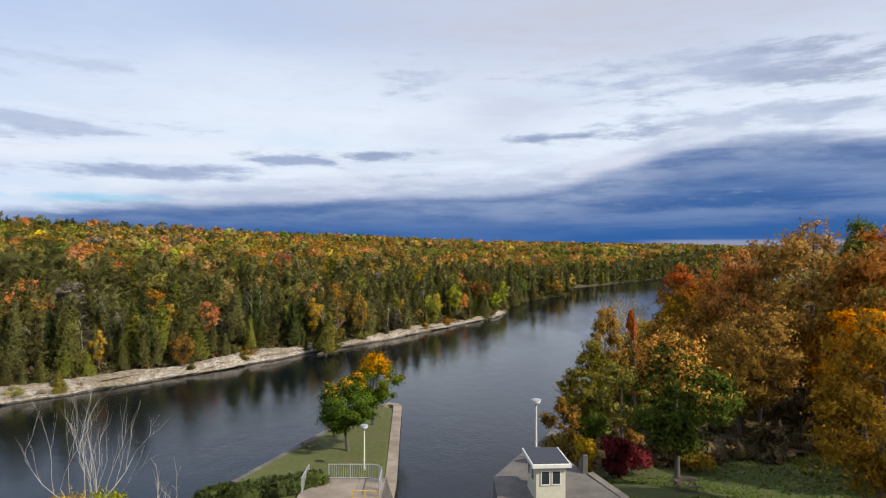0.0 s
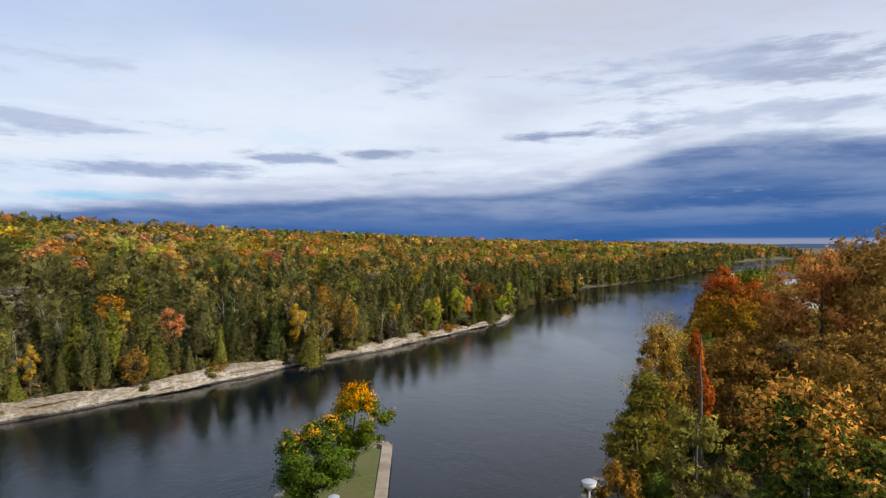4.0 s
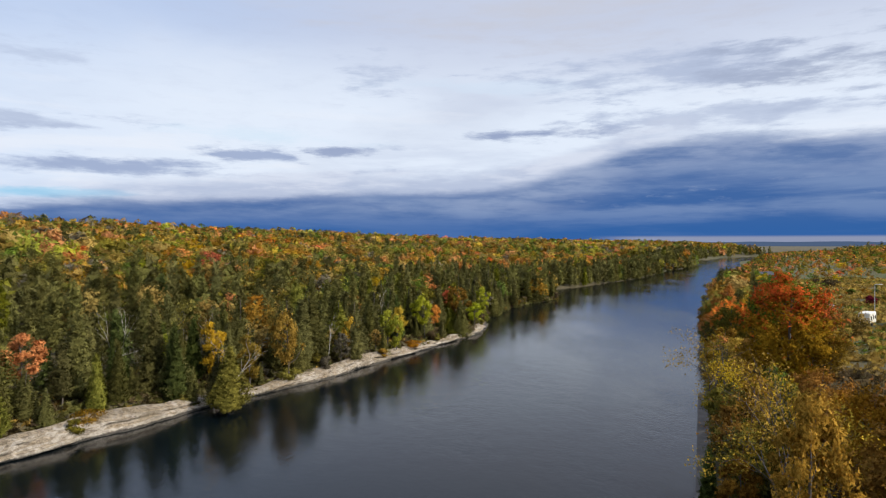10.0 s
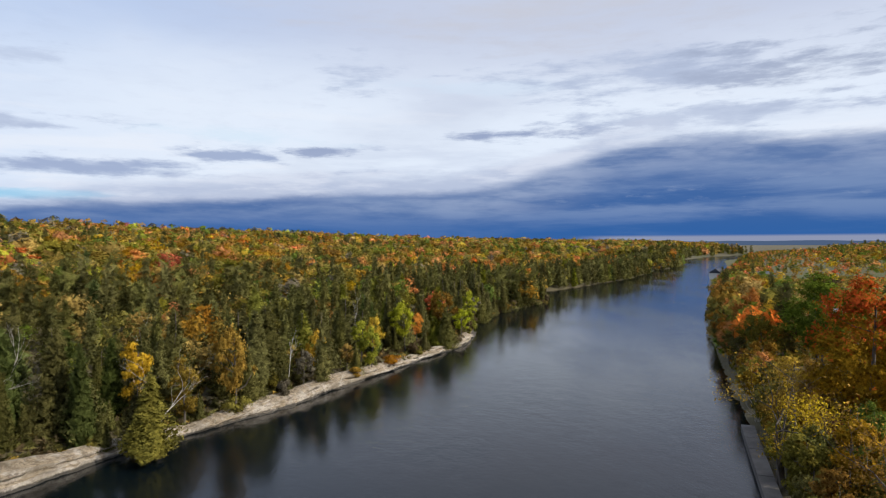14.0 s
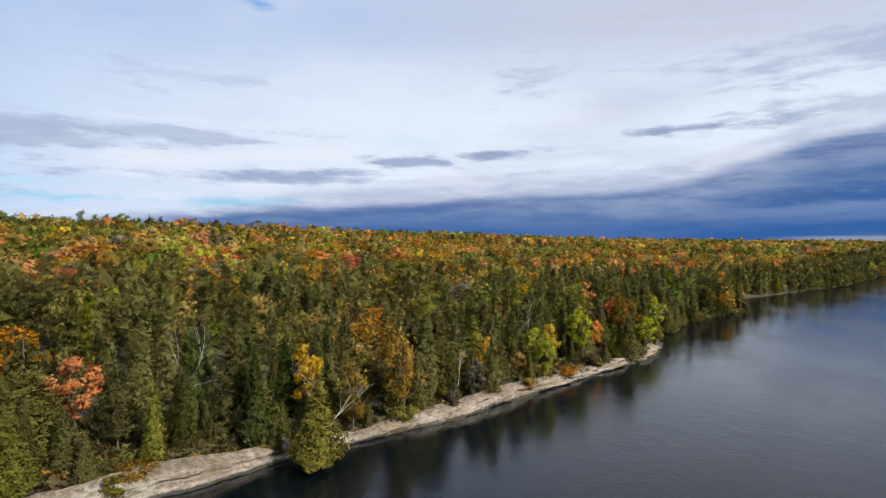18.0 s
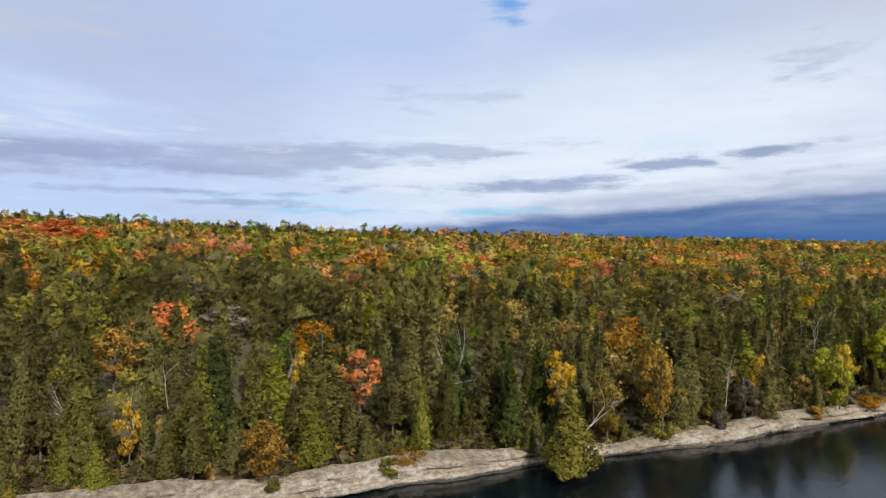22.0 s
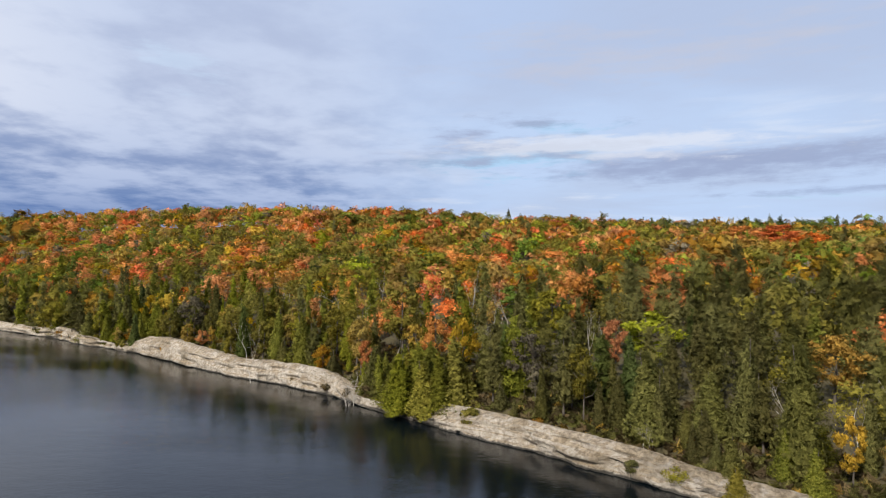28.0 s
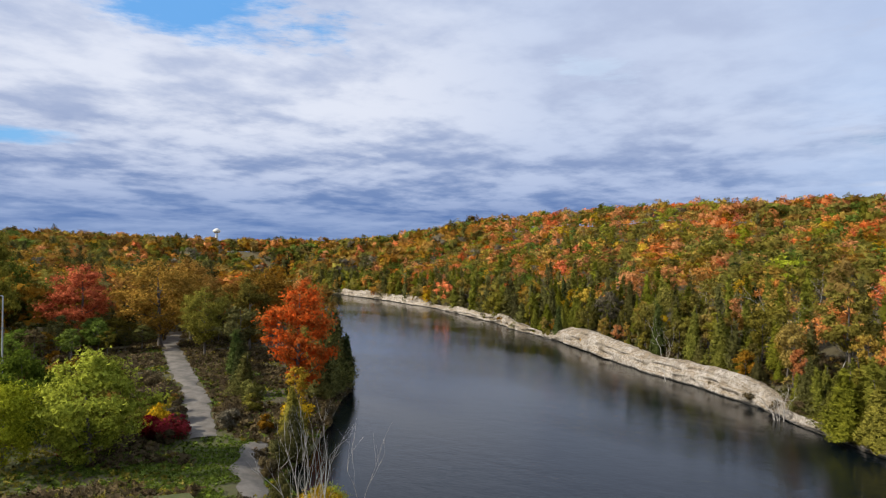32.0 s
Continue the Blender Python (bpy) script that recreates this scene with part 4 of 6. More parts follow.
def wood_stuff(name, label, x, y, z, kind, scale, n, size, seed):
    """Far woods: many small crowns of one colour in one mesh."""
    rng = np.random.default_rng(seed)
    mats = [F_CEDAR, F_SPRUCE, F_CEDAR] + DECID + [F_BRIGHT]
    for k in np.unique(kind):
        sel = np.where(kind == k)[0]
        temps = [template(int(k), n, size, seed + 31 * j) for j in range(5)]
        vs = []
        for j in range(5):
            mine = sel[j::5]
            if not len(mine):
                continue
            a = rng.uniform(0, 6.28, len(mine))
            s = scale[mine]
            t = temps[j]
            ca, sa = np.cos(a)[:, None], np.sin(a)[:, None]
            w = s[:, None] * rng.uniform(0.92, 1.28, (len(mine), 1))
            vx = (t[None, :, 0] * ca - t[None, :, 1] * sa) * w + x[mine][:, None]
            vy = (t[None, :, 0] * sa + t[None, :, 1] * ca) * w + y[mine][:, None]
            vz = t[None, :, 2] * s[:, None] + z[mine][:, None]
            nx, ny = t[None, :, 3] * ca - t[None, :, 4] * sa, t[None, :, 3] * sa + t[None, :, 4] * ca
            vs.append(np.stack([vx, vy, vz, nx, ny, np.repeat(t[None, :, 5], len(mine), 0)], -1).reshape(-1, 6))
        v = np.vstack(vs)
        me = leaf_mesh(name, v, mats[int(k)])
        set_tint(me, np.repeat(rng.random(len(sel)), n))
        tagged(new(name, me), f"{label}, {LABELS[mats[int(k)].name].replace(' tree', ' crowns')}", "woods", kind="stuff")


HERO_SPOTS = []          # places kept free for single trees that stand out


def free_of_heroes(x, y, extra=1.5):
    ok = np.ones(len(x), bool)
    for hx, hy, hr in HERO_SPOTS:
        ok &= np.hypot(x - hx, y - hy) > hr + extra
    return ok


def build_north_woods():
    rng = np.random.default_rng(77)
    # the front of the wood, tree by tree
    x, y = scatter(-240, 130, -230, 420, 3.35, 1)
    h, _, side, d, az, r, far, wet = land(x, y)
    open_rock = ((x > -141) & (x < -98)) | ((x > -84) & (x < -47)) | ((x > -43) & (x < -31) & (wave(x, y) > -0.2)) | ((x > -20) & (x < 14) & (wave(x, y, 2.0) > 0.1))
    ok = side & ~wet & (d > np.where(open_rock, 2.6, 0.7)) & (d < 12) & (r < 200) & (az > -25) & free_of_heroes(x, y)
    x, y, h, d, az, r, far = (v[ok] for v in (x, y, h, d, az, r, far))
    kind = choose(x, y, az, r, d, far, 5)
    for i in range(len(x)):
        k = kind[i]
        if k in (0, 13):
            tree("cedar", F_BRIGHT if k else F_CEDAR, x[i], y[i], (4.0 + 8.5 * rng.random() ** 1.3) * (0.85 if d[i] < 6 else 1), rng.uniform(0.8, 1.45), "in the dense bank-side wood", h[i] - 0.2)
        elif k == 1:
            tree("spruce", F_SPRUCE, x[i], y[i], rng.uniform(9, 13), rng.uniform(0.85, 1.1), "in the dense bank-side wood", h[i] - 0.2)
        elif k == 2:
            tree("thin_cedar", F_CEDAR, x[i], y[i], rng.uniform(8, 12), 1.0, "with thin ragged branches on the bank", h[i] - 0.2)
        else:
            mat = DECID[k - 3]
            if mat in (F_ORANGE, F_RED) and rng.random() < 0.65:
                mat = (F_OLIVE, F_GOLD, F_BRIGHT, F_TAN)[rng.integers(4)]
            tree("broadleaf", mat, x[i], y[i], rng.uniform(4.5, 10.5), rng.uniform(0.65, 1.05), "in the dense bank-side wood", h[i] - 0.2)
    # behind it, as woods
    for lo, hi, step, n, size, name, s0, s1 in ((12, 42, 4.4, 520, 0.36, "near_woods", 0.48, 1.08), (42, 125, 4.6, 230, 0.60, "mid_woods", 0.65, 1.15), (125, 330, 5.4, 130, 0.95, "hill_woods", 0.95, 1.3)):
        x, y = scatter(-620, 330, -420, 620, step, int(step * 10))
        h, _, side, d, az, r, far, wet = land(x, y)
        ok = side & ~wet & (d > lo) & (d <= hi) & (az > -32) & (az < 152) & (r < far + 45) & (r < 560) & free_of_heroes(x, y, 2.5)
        x, y, h, d, az, r, far = (v[ok] for v in (x, y, h, d, az, r, far))
        kind = choose(x, y, az, r, d, far, 6)
        ok = (kind < 3) | (kind == 13) | (rng.random(len(x)) < 0.58)                # broad crowns stand further apart
        x, y, h, kind = x[ok], y[ok], h[ok], kind[ok]
        wood_stuff(name, "dense autumn wood on the far bank", x, y, h - 0.3, kind, rng.uniform(s0, s1, len(x)), n, size, 900 + n)
    x, y = scatter(-300, 330, -330, 660, 4.3, 23)
    h, _, side, d, az, r, far, wet = land(x, y)
    ok = side & ~wet & (d > 0.4) & (d <= 14) & (r >= 200) & (az > -34) & (az < 150) & free_of_heroes(x, y)
    x, y, h, d, az, r, far = (v[ok] for v in (x, y, h, d, az, r, far))
    wood_stuff("far_shore_woods", "trees at the water along the far bank", x, y, h - 0.5, choose(x, y, az, r, d, far, 8), rng.uniform(0.7, 1.15, len(x)), 170, 0.75, 1500)
    x, y = scatter(-1200, 1100, -500, 1500, 9.0, 9)
    h, _, side, d, az, r, far, wet = land(x, y)
    ok = side & ~wet & (d > 0.8) & ((d > 330) | (r >= 560)) & (az > -62) & (az < 150) & (r < np.where(az < -6, 1400, far + 40)) & ((r < 990) | (rng.random(len(x)) < 0.5)) & free_of_heroes(x, y, 3)
    x, y, h, d, az, r, far = (v[ok] for v in (x, y, h, d, az, r, far))
    kind = choose(x, y, az, r, d, far, 7)
    wood_stuff("distant_woods", "distant autumn wood", x, y, h - 0.3, kind, rng.uniform(1.1, 1.6, len(x)), 60, 1.5, 1700)


# ---------------------------------------------------------------- helpers for built things
def box(bm, x0, x1, y0, y1, z0, z1, bevel=0.0, m=None):
    r = bmesh.ops.create_cube(bm, size=1.0)
    vs = r["verts"]
    bmesh.ops.transform(bm, matrix=Matrix.Translation(((x0 + x1) / 2, (y0 + y1) / 2, (z0 + z1) / 2)) @ Matrix.Diagonal((x1 - x0, y1 - y0, z1 - z0, 1)), verts=vs)
    if bevel:
        es = {e for v in vs for e in v.link_edges}
        out = bmesh.ops.bevel(bm, geom=list(es), offset=bevel, segments=1, affect="EDGES")
        vs = out["verts"]
    if m is not None:
        bmesh.ops.transform(bm, matrix=m, verts=list(vs))
    return bm


def rod(bm, pts, r, sides=6):
    v, f = tube(pts, [r] * len(pts), sides)
    bv = [bm.verts.new(p) for p in v]
    for q in f:
        bm.faces.new([bv[i] for i in q])
    n = len(bv)
    bm.faces.new(bv[:sides][::-1])
    bm.faces.new(bv[n - sides:])
    return bm


def prism(bm, poly, z0, z1):
    """A slab over a flat outline, given anticlockwise; z1 may be a list, one height a corner."""
    tops = z1 if hasattr(z1, "__len__") else [z1] * len(poly)
    lo = [bm.verts.new((x, y, z0)) for x, y in poly]
    hi = [bm.verts.new((x, y, z)) for (x, y), z in zip(poly, tops)]
    bm.faces.new(hi)
    bm.faces.new(lo[::-1])
    for i in range(len(poly)):
        j = (i + 1) % len(poly)
        bm.faces.new((lo[i], lo[j], hi[j], hi[i]))
    return bm


def data(name, bm, mat, smooth_shade=False):
    bmesh.ops.recalc_face_normals(bm, faces=bm.faces)
    me = bpy.data.meshes.new(name)
    bm.to_mesh(me)
    bm.free()
    me.materials.append(mat)
    if smooth_shade:
        me.polygons.foreach_set("use_smooth", np.ones(len(me.polygons), bool))
    return me


def part(name, bm, mat, parent, label="", at=None):
    ob = new(name, data(name, bm, mat))
    ob.parent = parent
    if at is not None:
        ob.matrix_basis = at
    return tagged(ob, label) if label else ob


def thing(name, label, category, x, y, z, rz=0.0, group=""):
    e = new(name)
    e.empty_display_size = 0.3
    e.matrix_basis = pose(x, y, z, 0, 0, rz)
    return tagged(e, label, category, group)


def plain(name, col, rough=0.6, metal=0.0, vary=0.12, scale=3.0):
    m, g, b = material(name, rough, metal)
    pos = g.add("ShaderNodeTexCoord").outputs["Object"]
    n = g.noise(pos, scale, 5.0, 0.6)
    lo, hi = tuple(v * (1 - 2 * vary) for v in col), tuple(min(1, v * (1 + vary)) for v in col)
    g.put(b.inputs["Base Color"], g.mix(n, lo, hi))
    g.put(b.inputs["Roughness"], g.ramp(n, 0.2, 0.8, max(rough - 0.1, 0.05), min(rough + 0.12, 1.0)))
    return m


PAINT_WHITE = plain("white_paint", (0.72, 0.70, 0.62), 0.5)
PAINT_CREAM = plain("cream_siding", (0.60, 0.56, 0.42), 0.6)
STEEL = plain("galvanised_steel", (0.50, 0.52, 0.53), 0.45, 0.6)
YELLOW = plain("yellow_paint", (0.62, 0.42, 0.04), 0.5)
SHINGLE = plain("dark_roof_felt", (0.045, 0.05, 0.065), 0.85, 0.0, 0.25, 6.0)
GLASS = plain("dark_window_glass", (0.03, 0.04, 0.045), 0.08, 0.0, 0.2, 0.6)
WOOD = plain("weathered_brown_wood", (0.16, 0.11, 0.075), 0.8, 0.0, 0.3, 5.0)
GREY_METAL = plain("grey_sheet_metal", (0.38, 0.40, 0.43), 0.5, 0.3)
BLACK = plain("black_rubber", (0.02, 0.02, 0.022), 0.8)
DARK_BLUE = plain("dark_blue_paint", (0.05, 0.07, 0.12), 0.4)
DECK = mat_concrete("worn_lock_deck_concrete", (0.19, 0.15, 0.11), (0.32, 0.26, 0.195))
ASPHALT = mat_concrete("grey_asphalt", (0.075, 0.072, 0.068), (0.13, 0.12, 0.11))
GRAVEL = mat_concrete("pale_gravel", (0.10, 0.088, 0.070), (0.20, 0.175, 0.14), 0.95)


def mat_lawn():
    m, g, s = material("mown_lawn", 0.95)
    pos = g.add("ShaderNodeTexCoord").outputs["Object"]
    a, b, c = g.noise(pos, 0.25, 4.0), g.noise(pos, 1.6, 5.0, 0.6), g.noise(pos, 14.0, 4.0, 0.6)
    col = g.mix(c, (0.034, 0.052, 0.008), (0.115, 0.122, 0.022))
    col = g.mix(g.ramp(b, 0.45, 0.66, 0.0, 0.45), col, (0.14, 0.125, 0.035))
    col = g.mix(g.ramp(a, 0.50, 0.66, 0.0, 0.45), col, (0.115, 0.085, 0.036))
    g.put(s.inputs["Base Color"], col)
    bump(g, s, c, 0.8, 0.06)
    return m


LAWN = mat_lawn()

# ---------------------------------------------------------------- the lock: decks, pier, river wall
DECK_Z = 5.3


def structure(name, bm, mat, label, category):
    return tagged(new(name, data(name, bm, mat)), label, category, kind="structure")


# decks on both sides of the lock chamber
bm = prism(bmesh.new(), [(-9.9, 12), (-4.0, 12), (-4.0, 44.5), (-9.7, 44.5)], -3, DECK_Z)
deck_l = structure("lock_wall_west", bm, CONCRETE, "tan concrete lock wall and deck above the lower pool", "lock wall")
bm = prism(bmesh.new(), [(3.4, 12), (11.9, 12), (11.9, 41), (10.6, 45.2), (9.4, 51), (6.9, 51), (3.7, 44.7)], -3, DECK_Z)
deck_r = structure("lock_wall_east", bm, CONCRETE, "tan concrete lock wall and deck beside the control cabin", "lock wall")
rng_s = random.Random(3)
for wall, x0, x1, ys in ((deck_l, -9.75, -4.1, (34.0, 37.4, 40.9, 44.4)), (deck_r, 3.6, 11.2, (34.0, 37.6, 41.0, 44.6))):
    for y0, y1 in zip(ys[:-1], ys[1:]):
        n = 3 if wall is deck_l else 4
        for k in range(n):
            a, b = x0 + (x1 - x0) * k / n, x0 + (x1 - x0) * (k + 1) / n
            if wall is deck_r and y1 > 44 and (k == 0 or k == 3):
                continue
            part("slab", box(bmesh.new(), a + 0.012, b - 0.012, y0 + 0.012, y1 - 0.012, DECK_Z - 0.05, DECK_Z + 0.02 + rng_s.uniform(0, 0.012), 0.01), DECK if wall is deck_l else CONCRETE, wall)
# steps from the west deck down to the pier
bm = bmesh.new()
for k in range(24):
    box(bm, -5.2, -4.05, 44.5 + k * 0.29, 44.5 + (k + 1) * 0.29 + 0.002 * k, -3, DECK_Z - 0.19 * (k + 1))
structure("stair", bm, CONCRETE, "concrete stair from the lock deck to the pier", "stair")

# the pier between river and lock channel: core with grass, copings at its edges
PIER_R = [(-4.2, 44.6), (-4.25, 56.5), (-5.55, 82.6)]
bm = prism(bmesh.new(), [(-22, 44.6), (-5.2, 44.6), (-5.25, 56.5), (-6.6, 81.6), (-8.2, 83.0), (-13.4, 71.4), (-15.1, 66.2), (-18.3, 56.8)], -3, [1.2, 0.8, 0.62, 0.6, 0.58, 0.6, 0.62, 0.7])
pier = structure("pier", bm, LAWN, "grassy pier with worn turf between river and lock channel", "pier")


def coping(name, pts, wide, z0, z1, mat, label, parent=None, step=3.0):
    """A run of concrete blocks along a line, each with its own edges; the wall face below is one piece."""
    pts = [Vector((x, y, 0)) for x, y in pts]
    bm = bmesh.new()
    wall = None
    made = []
    for a, b in zip(pts[:-1], pts[1:]):
        w = (b - a).normalized()
        left = Vector((-w.y, w.x, 0))
        prism(bm, [(a.x, a.y), (b.x, b.y), ((b + left * wide).x, (b + left * wide).y), ((a + left * wide).x, (a + left * wide).y)], z0, z1 - 0.06)
        n = max(1, round((b - a).length / step))
        for k in range(n):
            made.append((a.lerp(b, k / n), a.lerp(b, (k + 1) / n), w, left))
    wall = structure(name, bm, mat, label, "quay wall")
    for p, q, w, left in made:
        bm = bmesh.new()
        p2, q2 = p + w * 0.015 - left * 0.05, q - w * 0.015 - left * 0.05
        c = [p2, q2, q2 + left * (wide + 0.05), p2 + left * (wide + 0.05)]
        h = z1 + rng_s.uniform(-0.02, 0.02)
        prism(bm, [(v.x, v.y) for v in c], z1 - 0.12, h)
        part("coping_block", bm, mat, wall)
    return wall


coping("pier_wall_east", PIER_R, 1.05, -3, 0.72, DECK, "tan concrete quay along the lock channel")
coping("pier_wall_tip", [(-5.55, 82.6), (-6.1, 83.9), (-7.4, 84.4), (-8.6, 83.6)], 1.0, -3, 0.72, DECK, "rounded concrete tip of the pier", step=1.2)
coping("pier_wall_west", [(-8.6, 83.6), (-13.9, 71.7), (-15.7, 66.3), (-19.0, 56.8), (-23.2, 46.0)], 0.75, -3, 0.62, CONCRETE, "low weathered stone edge of the pier", step=1.6)
coping("river_wall_east", [(43.0, 129.5), (40.7, 125.0), (25.0, 93.2), (7.0, 57.2), (6.9, 51.0)][::-1], 1.35, -3, 0.8, CONCRETE, "long grey concrete wall along the east bank", step=4.0).location.z = 0
# triangular concrete wing walls at the back of the east deck
for x, y in ((10.4, 45.4), (7.2, 47.2)):
    bm = bmesh.new()
    a = [bm.verts.new(v) for v in ((x, y, DECK_Z - 0.3), (x, y + 1.6, DECK_Z - 0.3), (x, y + 1.6, DECK_Z + 0.25), (x, y + 0.25, DECK_Z + 1.35), (x, y, DECK_Z + 1.35))]
    f = bm.faces.new(a)
    r = bmesh.ops.extrude_face_region(bm, geom=[f])
    bmesh.ops.translate(bm, vec=(0.35, 0, 0), verts=[v for v in r["geom"] if isinstance(v, bmesh.types.BMVert)])
    structure("wing_wall", bm, CONCRETE, "grey concrete wing wall with a sloping top", "wing wall")
# brick-red edging strip along the east lawn
bm = prism(bmesh.new(), [(11.95, 36), (12.5, 36), (12.5, 41.2), (11.2, 45.8), (10.7, 45.5), (11.95, 41)], 4.6, DECK_Z + 0.03)
structure("edging", bm, GRAVEL, "pale gravel edging beside the lock deck", "edging")


def railing(name, label, pts, z, posts_every=1.6, high=1.1):
    """A steel picket rail along a line."""
    e = thing(name, label, "railing", pts[0][0], pts[0][1], z)
    o = Vector((pts[0][0], pts[0][1], 0))
    pts = [Vector((x, y, 0)) - o for x, y in pts]
    bm, low = bmesh.new(), bmesh.new()
    rod(bm, [p + Vector((0, 0, high)) for p in pts], 0.035)
    rod(low, [p + Vector((0, 0, 0.14)) for p in pts], 0.025)
    part("top_rail", bm, STEEL, e)
    part("bottom_rail", low, STEEL, e)
    picket = data("picket", rod(bmesh.new(), [(0, 0, 0.14), (0, 0, high)], 0.014, 4), STEEL)
    post = data("post", rod(bmesh.new(), [(0, 0, 0), (0, 0, high + 0.03)], 0.04, 6), STEEL)
    for a, b in zip(pts[:-1], pts[1:]):
        ln = (b - a).length
        n = max(1, round(ln / 0.16))
        for k in range(n):
            p = new("picket", picket)
            p.parent, p.location = e, a.lerp(b, (k + 0.5) / n)
        for k in range(max(1, round(ln / posts_every)) + 1):
            p = new("post", post)
            p.parent, p.location = e, a.lerp(b, k / max(1, round(ln / posts_every)))
    return e


railing("railing", "curved galvanised steel picket railing at the end of the lock deck", [(-8.2, 44.2), (-5.1, 44.2), (-4.6, 44.0), (-4.3, 43.5), (-4.25, 41.0)], DECK_Z)
railing("railing", "short galvanised steel railing beside the deck opening", [(-9.6, 44.2), (-9.55, 41.6)], DECK_Z)


def handrail(x, y, rz, ln):
    e = thing("handrail", "yellow painted steel handrail on the lock deck", "railing", x, y, DECK_Z, rz)
    for h in (0.55, 1.05):
        part("rail", rod(bmesh.new(), [(0, 0, h), (ln, 0, h)], 0.03), YELLOW, e)
    for k in range(3):
        part("post", rod(bmesh.new(), [(ln * k / 2, 0, 0), (ln * k / 2, 0, 1.06)], 0.032), YELLOW, e)


handrail(5.0, 37.6, 12, 2.8)
handrail(-5.8, 39.6, -6, 1.6)


def lamp_post(x, y, z, high, label):
    e = thing("street_lamp", label, "lamp", x, y, z, group="lamps of the lock")
    part("base", rod(bmesh.new(), [(0, 0, -0.05), (0, 0, 0.35)], 0.16, 10), GREY_METAL, e)
    v, f = tube([(0, 0, 0.3), (0, 0, high * 0.5), (0, 0, high)], [0.09, 0.075, 0.055], 8)
    new_me = mesh_from("pole", v, f, [PAINT_WHITE], True)
    p = new("pole", new_me)
    p.parent = e
    part("collar", rod(bmesh.new(), [(0, 0, high), (0, 0, high + 0.12)], 0.10, 8), GREY_METAL, e)
    v, f = tube([(0, 0, high + 0.1), (0, 0, high + 0.22), (0, 0, high + 0.42), (0, 0, high + 0.5)], [0.12, 0.30, 0.36, 0.30], 12)
    b = new("globe", mesh_from("globe", v, f, [PAINT_WHITE], True))
    b.parent = e
    v, f = tube([(0, 0, high + 0.49), (0, 0, high + 0.58), (0, 0, high + 0.63)], [0.40, 0.22, 0.02], 12)
    c = new("cap", mesh_from("cap", v, f, [GREY_METAL], True))
    c.parent = e


lamp_post(-7.5, 58.8, 0.6, 3.9, "white lamp post on the grassy pier")
lamp_post(7.4, 48.6, DECK_Z, 4.2, "white lamp post behind the control cabin")


def cabin():
    e = thing("control_cabin", "cream lock control cabin with a dark flat roof", "cabin", 7.0, 41.6, DECK_Z, 4)
    w, l, h = 0.98, 1.35, 2.35
    part("wall", box(bmesh.new(), -w, w, -l, l, 0.02, h, 0.02), PAINT_CREAM, e)
    bm = box(bmesh.new(), -w - 0.32, w + 0.32, -l - 0.32, l + 0.42, h, h + 0.26, 0.02)
    part("fascia", bm, PAINT_WHITE, e, "white roof fascia")
    part("roof", box(bmesh.new(), -w - 0.20, w + 0.20, -l - 0.20, l + 0.30, h + 0.262, h + 0.31, 0.01), SHINGLE, e, "dark felt roof")
    for (cx, cy, rz, ww) in ((-0.36, -l - 0.005, 0, 0.62), (0.36, -l - 0.005, 0, 0.62), (-w - 0.005, -0.5, -90, 0.9), (-w - 0.005, 0.6, -90, 0.9), (w + 0.005, 0.5, 90, 0.9)):
        m = pose(cx, cy, 1.15, 0, 0, rz)
        fr = bmesh.new()
        for a in ((-ww / 2, ww / 2, -0.05, 0.01, 0, 0.07), (-ww / 2, ww / 2, -0.05, 0.01, 0.9, 0.97), (-ww / 2, -ww / 2 + 0.06, -0.05, 0.01, 0.07, 0.9), (ww / 2 - 0.06, ww / 2, -0.05, 0.01, 0.07, 0.9)):
            box(fr, *a)
        win = part("window", fr, PAINT_WHITE, e, at=m)
        part("pane", box(bmesh.new(), -ww / 2 + 0.06, ww / 2 - 0.06, -0.02, 0.0, 0.07, 0.9), GLASS, win)
    door = part("door", box(bmesh.new(), w, w + 0.05, -0.95, -0.1, 0.05, 2.05, 0.01), PAINT_WHITE, e)
    part("door_handle", rod(bmesh.new(), [(w + 0.05, -0.2, 1.0), (w + 0.11, -0.2, 1.0)], 0.025), STEEL, door)


cabin()


def picnic_table(x, y, z, rz, label):
    e = thing("picnic_table", label, "table", x, y, z, rz, "picnic tables")
    for k in range(5):
        part("top_plank", box(bmesh.new(), -0.9, 0.9, -0.37 + k * 0.15, -0.235 + k * 0.15, 0.72, 0.76, 0.006), WOOD, e)
    for s in (-1, 1):
        for k in range(2):
            y0 = s * 0.72 + (k - 1) * 0.14
            part("seat_plank", box(bmesh.new(), -0.9, 0.9, y0, y0 + 0.125, 0.42, 0.46, 0.006), WOOD, e)
        bm = bmesh.new()
        rod(bm, [(s * 0.62, -0.66, 0), (s * 0.62, -0.2, 0.72)], 0.04, 4)
        rod(bm, [(s * 0.62, 0.66, 0), (s * 0.62, 0.2, 0.72)], 0.04, 4)
        rod(bm, [(s * 0.62, -0.8, 0.41), (s * 0.62, 0.8, 0.41)], 0.04, 4)
        part("leg_frame", bm, WOOD, e)


picnic_table(-14.2, 65.6, 0.62, 60, "brown wooden picnic table on the grassy pier")
picnic_table(18.2, 46.0, ground_z(18.2, 46.0) + 0.02, 8, "brown wooden picnic table under the maple")


